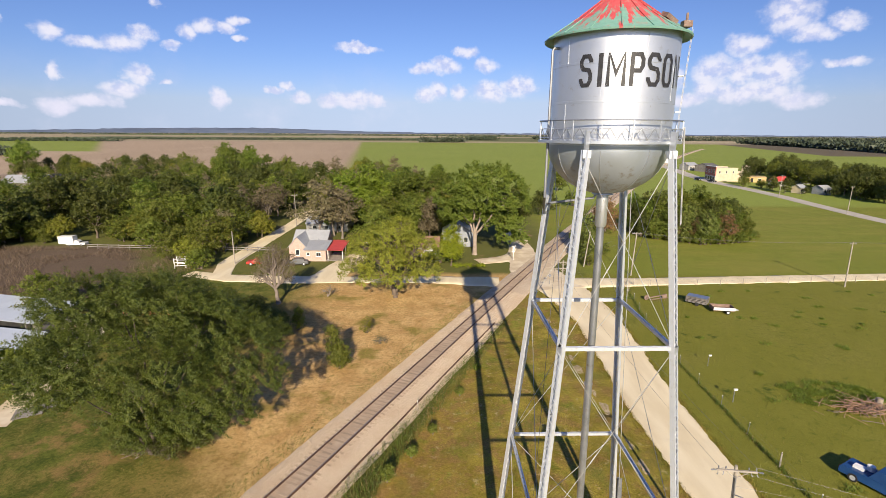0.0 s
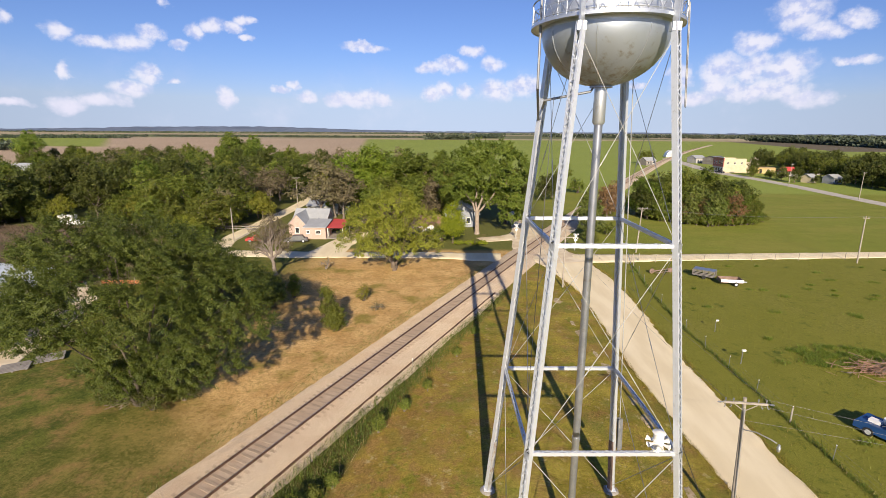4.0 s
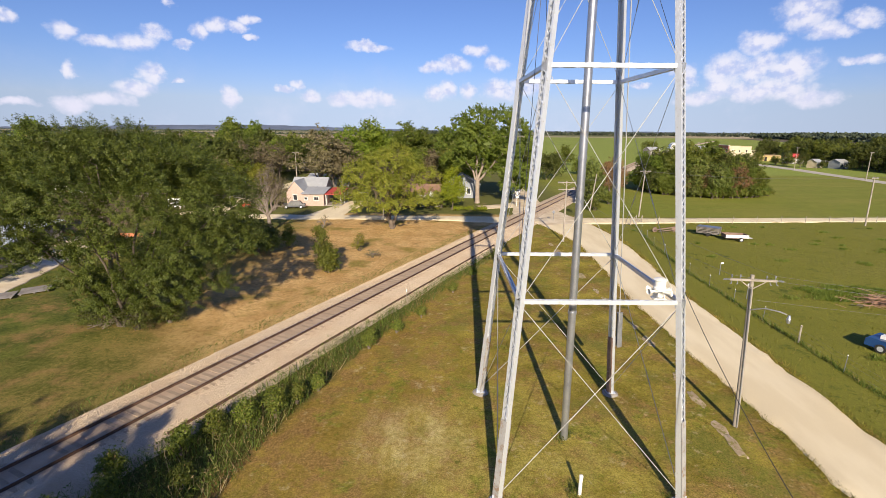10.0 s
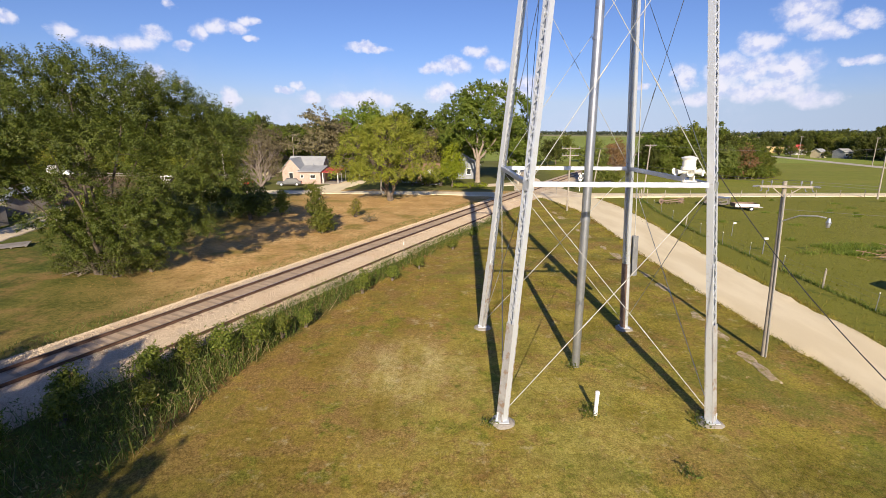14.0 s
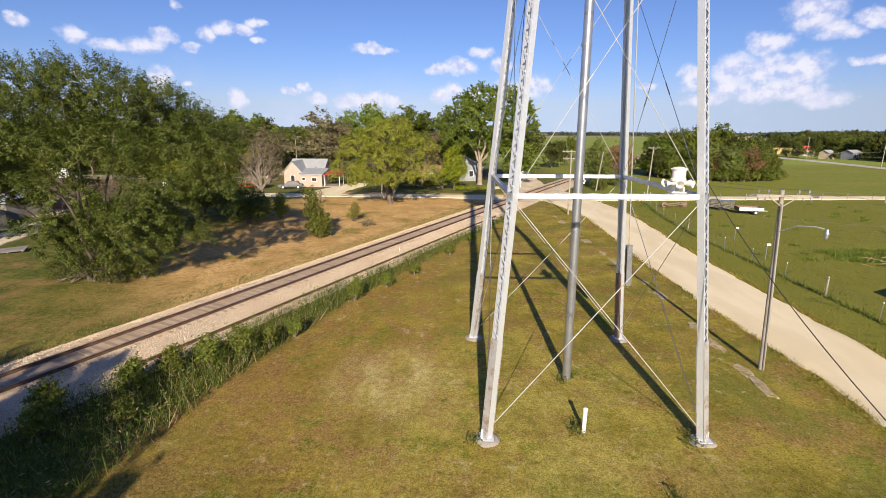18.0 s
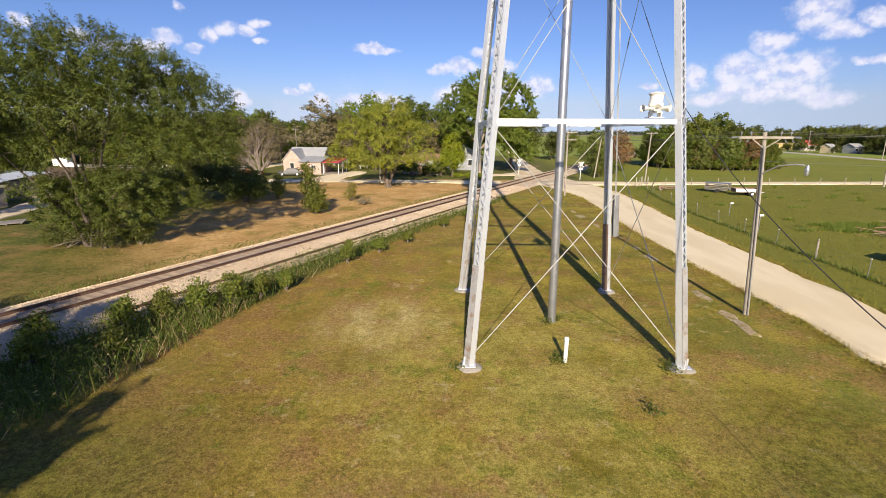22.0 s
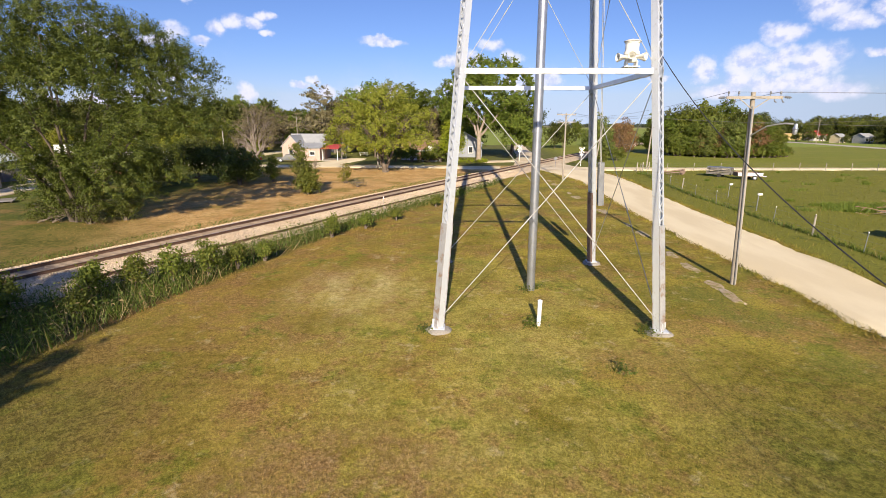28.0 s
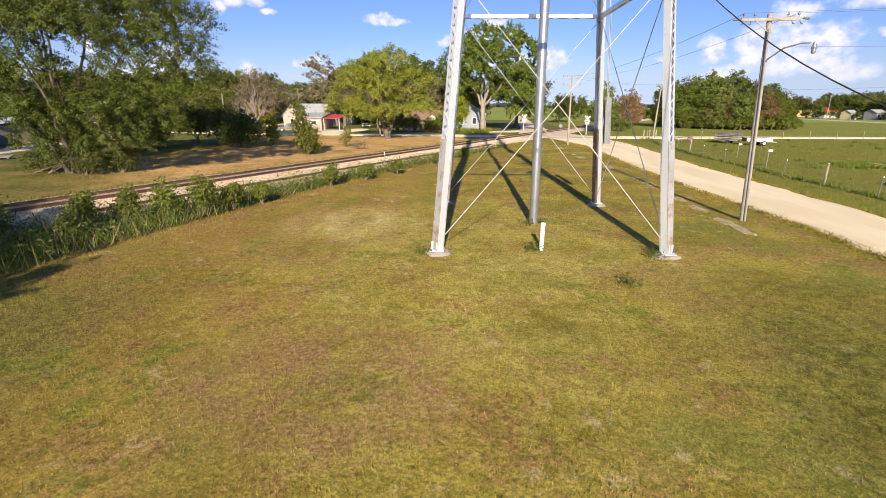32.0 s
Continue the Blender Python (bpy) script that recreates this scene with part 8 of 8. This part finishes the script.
# brush and log pile in the pasture
pile = thing("log_pile", "heap of pale cut branches and logs in the pasture", "log pile", pose(40.2, 40.2, 0))
r6 = random.Random(9)
log_meshes = [Geo().tube([(-1.2, 0, 0), (0, 0.05, 0.03), (1.2, 0, 0)], [r, r * 0.9, r * 0.7], 7).mesh("log", m, True) for r, m in ((0.05, DEAD_WOOD), (0.042, SPLIT_WOOD), (0.032, SPLIT_WOOD))]
for k in range(190):
    ob = new("log", r6.choice(log_meshes))
    ob.parent = pile
    ob.matrix_local = pose(r6.gauss(0, 1.4), r6.gauss(0, 0.8), 0.12 + abs(r6.gauss(0, 0.28)), r6.uniform(-14, 14), r6.uniform(-14, 14), r6.gauss(25, 40)) @ Matrix.Scale(r6.uniform(0.3, 0.85), 4)
part("stump", Geo().tube([(1.9, 0.7, 0), (1.95, 0.75, 0.9)], [0.32, 0.27], 12), PALE_BARK, pile, "", True)
# flat boards on the grass
for k, (x, y, r) in enumerate(((-36.8, 40.4, 32), (-38.4, 38.4, 28))):
    pallet = thing("board_pallet", "grey wooden pallet lying on the grass", "pallet", pose(x, y, 0.12, 2, -2, r), "pallets")
    for j in range(6):
        part("board", Geo().box((0, -0.75 + 0.3 * j, 0.1), (2.3, 0.26, 0.05)), SHED_WALL, pallet)
    for j in (-1, 0, 1):
        part("runner", Geo().box((j * 1.0, 0, 0.03), (0.1, 1.7, 0.1)), SHED_WALL, pallet)
# yard fences and clutter
yard = thing("yard_fence", "old orange mesh fence round the dark yard", "fence")
ORANGE = surface("orange_mesh", mottled((0.40, 0.13, 0.06), (0.50, 0.19, 0.09), (0.2, 0.12, 0.08), 0.8, 20.0), 0.8)
for k in range(16):
    x = -72 + 2.4 * k
    part("post", Geo().tube([(x, 62.6, -0.1), (x + r5.uniform(-0.1, 0.1), 62.6, 1.2)], 0.04, 5), POLE_WOOD, yard)
    if k < 15 and k not in (5, 9):
        part("mesh_panel", Geo().box((x + 1.2, 62.6, 0.42), (2.35, 0.03, 0.5)), ORANGE, yard)
rail_fence = thing("yard_fence", "grey plank fence at the back of the yard", "fence")
for k in range(18):
    x = -79 + 2.4 * k
    part("post", Geo().box((x, 101.5 - 0.1 * k, 0.5), (0.12, 0.12, 1.3)), SHED_WALL, rail_fence)
    if k < 17:
        for z in (0.45, 0.9):
            part("plank", Geo().box((x + 1.2, 101.45 - 0.1 * k, z), (2.42, 0.04, 0.16)), SHED_WALL, rail_fence)
rack = thing("wooden_frame", "white-painted wooden frame standing in the yard", "frame", pose(-50.6, 87.5, 0, 0, 0, 10))
for x in (-1, 1):
    for y in (-0.8, 0.8):
        part("post", Geo().box((x, y, 0.9), (0.12, 0.12, 2.0)), TRIM, rack)
for z in (0.5, 1.1, 1.8):
    for y in (-0.8, 0.8):
        part("rail", Geo().box((0, y, z), (2.2, 0.08, 0.12)), TRIM, rack)
bale = thing("round_bale", "weathered round hay bale in the yard", "hay bale", pose(-62.5, 104, 0, 0, 0, 20))
part("bale", Geo().tube([(-0.7, 0, 0.75), (-0.62, 0, 0.75), (0.62, 0, 0.75), (0.7, 0, 0.75)], [0.62, 0.78, 0.78, 0.62], 20), surface("old_hay", mottled((0.34, 0.28, 0.19), (0.46, 0.39, 0.28), None, 3.0, 30.0), 0.95, 0.0, 0.8), bale, "", True)
table = thing("picnic_table", "white picnic table on the lawn behind the house", "table", pose(-19, 108, 0, 0, 0, 15))
part("tabletop", Geo().box((0, 0, 0.75), (1.9, 0.8, 0.06)), TRIM, table)
for y in (-0.7, 0.7):
    part("bench", Geo().box((0, y, 0.45), (1.9, 0.28, 0.05)), TRIM, table)
for x in (-0.7, 0.7):
    part("leg", Geo().beam((x, -0.7, 0), (x, 0.3, 0.75), 0.08, 0.06).beam((x, 0.7, 0), (x, -0.3, 0.75), 0.08, 0.06), TRIM, table)
PATH_LINE = [(14.6, 62), (14.9, 50), (15.3, 42), (15.9, 33), (15.6, 24.5), (15.4, 20)]
for k in range(17):
    t = k / 16
    x, y = float(np.interp(t * 5, range(6), [p[0] for p in PATH_LINE])), float(np.interp(t * 5, range(6), [p[1] for p in PATH_LINE]))
    a = Geo().lathe([(1.0, -0.06), (0.9, 0.018), (0.45, 0.03), (0.0, 0.034)], 20)
    a.v = [((0.34 + 0.12 * math.sin(k * 1.9)) * (p[0] + 0.75 * noise.noise((k * 3.1 + p[0] * 1.6, p[1] * 1.6, 1))), (0.75 + 0.4 * math.sin(k * 2.1)) * (p[1] + 0.35 * noise.noise((p[0] * 1.6, k * 1.7 + p[1] * 1.6, 2))), p[2]) for p in a.v]
    if k % 3 != 2:
        solid("worn_walk", a, BARE_EARTH, "bare patch of an old broken walk in the lawn", "dirt", pose(x, y, ground_z(x, y) + 0.005, 0, 0, 3 * math.sin(k)), "old walk patches", smooth=True)

# ---- grasses, weeds and loose stones ----
def blades(rng, places, tall, wide, lean=0.35):
    """Single-triangle blades standing on the places."""
    n = len(places)
    a = rng.random(n) * 2 * math.pi
    side = np.stack([np.cos(a), np.sin(a), np.zeros(n)], 1)
    tip = np.stack([rng.normal(size=n) * lean, rng.normal(size=n) * lean, np.ones(n)], 1)
    h, w = (tall * rng.uniform(0.5, 1.2, n))[:, None], (wide * rng.uniform(0.7, 1.3, n))[:, None]
    return np.stack([places - side * w / 2, places + side * w / 2, places + tip * h], 1)


def scatter(rng, count, x0, x1, y0, y1, keep):
    x, y = rng.uniform(x0, x1, count), rng.uniform(y0, y1, count)
    ok = keep(x, y)
    x, y = x[ok], y[ok]
    z = np.array([ground_z(float(a), float(b)) for a, b in zip(x, y)])
    return np.stack([x, y, z - 0.01], 1)


def off_rail(x, y):
    return (x - (0.00012 * y * y + 0.458 * y - 24.70)) * 0.9


def grass(name, label, corners, material):
    return tagged(new(name, sheet_mesh(name, corners, material)), label, "grass", "", "stuff")


rng = np.random.default_rng(4)
lawn_keep = lambda x, y: (off_rail(x, y) > np.interp(y, (0, 11, 16, 21, 27, 36, 44, 58, 66), (10.5, 9.7, 8.5, 7.0, 5.9, 5.4, 5.2, 4.8, 3.6)) - 0.2) & (x < 18.2)
near = np.concatenate([scatter(rng, 110000, -9, 17, 3.5, 14, lawn_keep), scatter(rng, 70000, -9, 18.5, 14, 34, lawn_keep), scatter(rng, 26000, -6, 18.5, 34, 66, lawn_keep)])
size = np.interp(near[:, 1], (4, 14, 40, 66), (0.055, 0.065, 0.10, 0.14))
grass("lawn_grass", "short yellow-green mown grass with brown patches", blades(rng, near, size, size * 0.26), LAWN_BLADE)
pasture = scatter(rng, 26000, 23.4, 62, 6, 79, lambda x, y: rng.random(len(x)) < np.interp(y, (6, 30, 79), (1.0, 0.7, 0.35)))
grass("pasture_grass", "lush green pasture grass", blades(rng, pasture, np.full(len(pasture), 0.2), np.full(len(pasture), 0.06)), PASTURE_BLADE)
spots = np.concatenate([scatter(rng, 64, 28, 75, 26, 76, lambda x, y: x > 0), scatter(rng, 90, 35, 46, 40.5, 46, lambda x, y: ((x - 39) / 5) ** 2 + ((y - 43) / 2.6) ** 2 < 1)])
own = np.repeat(np.arange(len(spots)), 90)
tuft = spots[own] + np.stack([rng.normal(size=len(own)) * 0.42, rng.normal(size=len(own)) * 0.26, np.zeros(len(own))], 1) * rng.uniform(0.35, 1.3, len(spots))[own][:, None]
grass("pasture_weeds", "dark clumps of taller weeds in the pasture", blades(rng, tuft, np.full(len(tuft), 0.34), np.full(len(tuft), 0.06), 0.5), LEAF_OAK)
fx = np.repeat(np.arange(2, 76, 0.05), 3)
line = np.stack([np.interp(fx, fl[:, 1], fl[:, 0]) + rng.normal(size=len(fx)) * 0.14, fx + rng.normal(size=len(fx)) * 0.1, np.zeros(len(fx))], 1)
grass("fence_weeds", "taller dark grass along the pasture fence", blades(rng, line, rng.uniform(0.12, 0.42, len(line)), np.full(len(line), 0.05), 0.4), WEED)
meadow = scatter(rng, 60000, -26, 6, 16, 78, lambda x, y: (off_rail(x, y) < -3.2) & (rng.random(len(x)) < np.clip((y + 0.9 * x - 8) / 14, 0, 1)))
msize = np.full(len(meadow), 0.11)
grass("meadow_grass", "dry straw-coloured grass beyond the track", blades(rng, meadow, msize, msize * 0.3, 0.6), foliage("dry_blades", (0.30, 0.19, 0.075), (0.47, 0.31, 0.15), (0.22, 0.20, 0.06), 0.25))
bank = scatter(rng, 90000, -24, 14, 10, 70, lambda x, y: (off_rail(x, y) < -2.7) & (off_rail(x, y) > -4.2))
grass("bank_grass", "greener grass along the foot of the ballast", blades(rng, bank, np.full(len(bank), 0.19), np.full(len(bank), 0.04), 0.5), WEED)

tufts = np.array([(6.75, 16.45, 0.0), (6.9, 16.8, 0.0), (10.6, 15.95, 0.0), (10.75, 16.4, 0.0), (3.1, 15.75, 0.0), (7.0, 20.1, 0.0), (7.5, 20.5, 0.0), (9.0, 13.4, 0.0)])
own = np.repeat(np.arange(len(tufts)), 46)
spray_at = tufts[own] + rng.normal(size=(len(own), 3)) * (0.16, 0.16, 0.0) + np.stack([np.zeros(len(own)), np.zeros(len(own)), rng.random(len(own)) * 0.26], 1)
grass("lawn_weeds", "small green weeds left unmown round the posts", np.concatenate([leaves(rng, spray_at, 0.12, 0.1, 0.4, True), blades(rng, spray_at * (1, 1, 0), np.full(len(own), 0.28), np.full(len(own), 0.02), 0.4)]), WEED)

# the rough strip between ballast and lawn
edge = lambda y: np.interp(y, (0, 11, 16, 21, 27, 36, 44, 58, 66), (10.5, 9.7, 8.5, 7.0, 5.9, 5.4, 5.2, 4.8, 3.6))
strip = scatter(rng, 84000, -22, 14, 2, 62, lambda x, y: (off_rail(x, y) > 3.5) & (off_rail(x, y) < edge(y)))
thick = np.interp(strip[:, 1], (2, 14, 30, 45, 62), (0.95, 0.92, 0.85, 0.72, 0.5)) * (0.45 + 0.9 * np.array([0.5 + 0.5 * noise.noise((float(a) * 0.55, float(b) * 0.55, 7)) for a, b in strip[:, :2]]))
pick = np.repeat(np.arange(len(strip)), 2)
high = strip[pick] + np.stack([rng.normal(size=len(pick)) * 0.12, rng.normal(size=len(pick)) * 0.12, rng.random(len(pick)) ** 0.8 * thick[pick]], 1)
grass("weeds", "tangled green weeds in the strip beside the track", np.concatenate([leaves(rng, high, 0.16, 0.1, 0.34)]), WEED)
grass("tall_grass", "tall green grass in the strip beside the track", blades(rng, strip, thick * 0.95, np.full(len(strip), 0.035), 0.35), WEED)
dead = scatter(rng, 9500, -20, 10, 2, 56, lambda x, y: (off_rail(x, y) > 4.0) & (off_rail(x, y) < edge(y) + 0.2))
dead = dead[np.array([noise.noise((float(a) * 0.4, float(b) * 0.4, 2)) for a, b in dead[:, :2]]) > -0.05]
grass("dead_stalks", "bent straw-coloured dead stalks among the weeds", blades(rng, dead, np.full(len(dead), 1.0), np.full(len(dead), 0.028), 0.55), STRAW)
for x, y, s in ((-7.0, 23.2, 1.1), (-10.2, 20.2, 1.3), (-2.6, 33.0, 0.9), (1.6, 42.5, 0.8), (3.6, 47.5, 0.8), (-12.9, 16.8, 1.5), (-13.6, 14.0, 1.4), (-8.9, 20.9, 1.6), (-7.7, 21.8, 1.7), (-11.0, 18.6, 1.5), (-4.2, 30.2, 1.3), (-12.2, 15.5, 1.3), (-1.0, 36.2, 0.8), (-9.8, 16.6, 1.0), (-6.2, 24.6, 0.9)):
    build_tree("shrub", "low dark green sapling in the weedy strip", [(0, 0, s * 0.45, s * 0.42, s * 0.42, s * 0.38), (0.1, 0, s * 0.75, s * 0.28, s * 0.28, s * 0.28)], 70, 26, 0.13, LEAF_ELM, BARK, 0.03, 0.2, 0.24, 4, int(abs(x * 13)), 0.3, 0.4, category="shrub", m=pose(x, y, -0.05), group="trackside saplings")
# ragged grass over the road's edges
vy = rng.uniform(2, 76, 16000)
vx = np.interp(vy, (5, 20, 30, 40, 52, 62, 70, 76), (20.6, 20.6, 20.5, 20.4, 21.0, 21.6, 20.8, 19.6)) + np.where(rng.random(16000) < 0.5, -1, 1) * (np.interp(vy, (5, 20, 30, 40, 52, 62, 70, 76), (2.45, 2.3, 2.7, 2.8, 3.0, 3.3, 4.0, 4.4)) + np.abs(rng.normal(size=16000)) * 0.35 - 0.22)
verge = np.stack([vx, vy, np.full(16000, 0.02)], 1)
grass("verge_grass", "short ragged grass along the gravel road", blades(rng, verge, np.full(16000, 0.13), np.full(16000, 0.035), 0.6), LAWN_BLADE)
# dead brush in the dark yard
brush = scatter(rng, 14000, -100, -48, 64, 102, lambda x, y: np.array([noise.noise((float(a) * 0.12, float(b) * 0.12, 5)) for a, b in zip(x, y)]) > -0.05)
grass("dead_brush", "grey-brown dead weeds over the yard", blades(rng, brush, np.full(len(brush), 0.9), np.full(len(brush), 0.07), 0.6), foliage("grey_brush", (0.13, 0.10, 0.08), (0.26, 0.22, 0.19), (0.10, 0.10, 0.05), 0.2))
fallen = thing("fallen_branch", "dead fallen branches under the elm", "branch", pose(-25.4, 32.6, 0))
for k in range(9):
    g = Geo().tube([(r6.uniform(-1, 1), r6.uniform(-0.6, 0.6), 0.05), (r6.uniform(-1, 1) + 1.0, r6.uniform(-1, 1), r6.uniform(0.3, 0.9)), (r6.uniform(0, 3), r6.uniform(-1, 1), r6.uniform(0.2, 1.6))], [0.035, 0.028, 0.010], 6)
    part("branch", g, BARK, fallen, "", True)

# loose ballast stones
count = 44000
sy = rng.uniform(8, 74, count)
so = np.where(rng.random(count) < 0.45, rng.uniform(-2.7, -0.85, count), rng.uniform(0.85, 3.6, count))
cx = 0.00012 * sy * sy + 0.458 * sy - 24.70
slope = 0.00024 * sy + 0.458
norm = np.sqrt(1 + slope * slope)
px, py = cx + so / norm, sy - so * slope / norm
pz = np.interp(so, [s[0] for s in section], [s[1] for s in section]) + 0.02
r = rng.uniform(0.014, 0.036, count)
base_pts = np.array([(1, 0, -0.6), (-0.5, 0.87, -0.6), (-0.5, -0.87, -0.6), (0, 0, 0.8)])
jit = base_pts[None] * r[:, None, None] * rng.uniform(0.6, 1.4, (count, 4, 3)) + np.stack([px, py, pz], 1)[:, None]
tri = jit[:, [[0, 1, 3], [1, 2, 3], [2, 0, 3]]].reshape(-1, 3, 3)
tagged(new("ballast_stones", sheet_mesh("ballast_stones", tri, BALLAST)), "loose pale crushed stones over the railway bed", "stones", "", "stuff")

# railway ties, the nearest three hundred one by one
tie_mesh = Geo().box((0, 0, 0), (2.6, 0.23, 0.18), None, 0, 0.985).mesh("tie", TIE_WOOD)
rest = Geo()
d, y = 0, 6.0
while y < 420:
    q, ahead = rail_frame(y, 0.0, 0.168)
    turn = math.atan2(-ahead.x, ahead.y)
    if d < 300:
        ob = new("tie", tie_mesh)
        ob.parent = track
        ob.matrix_local = pose(q.x, q.y, q.z + r6.uniform(-0.015, 0.012), 0, 0, math.degrees(turn) + r6.gauss(0, 0.8)) @ Matrix.Translation((r6.gauss(0, 0.03), 0, 0))
    else:
        rest.box(q, (2.6, 0.23, 0.18), Euler((0, 0, turn)).to_matrix())
    d += 1
    y += 0.56 * ahead.y
tagged(part("far_ties", rest, TIE_WOOD, track), kind="stuff")
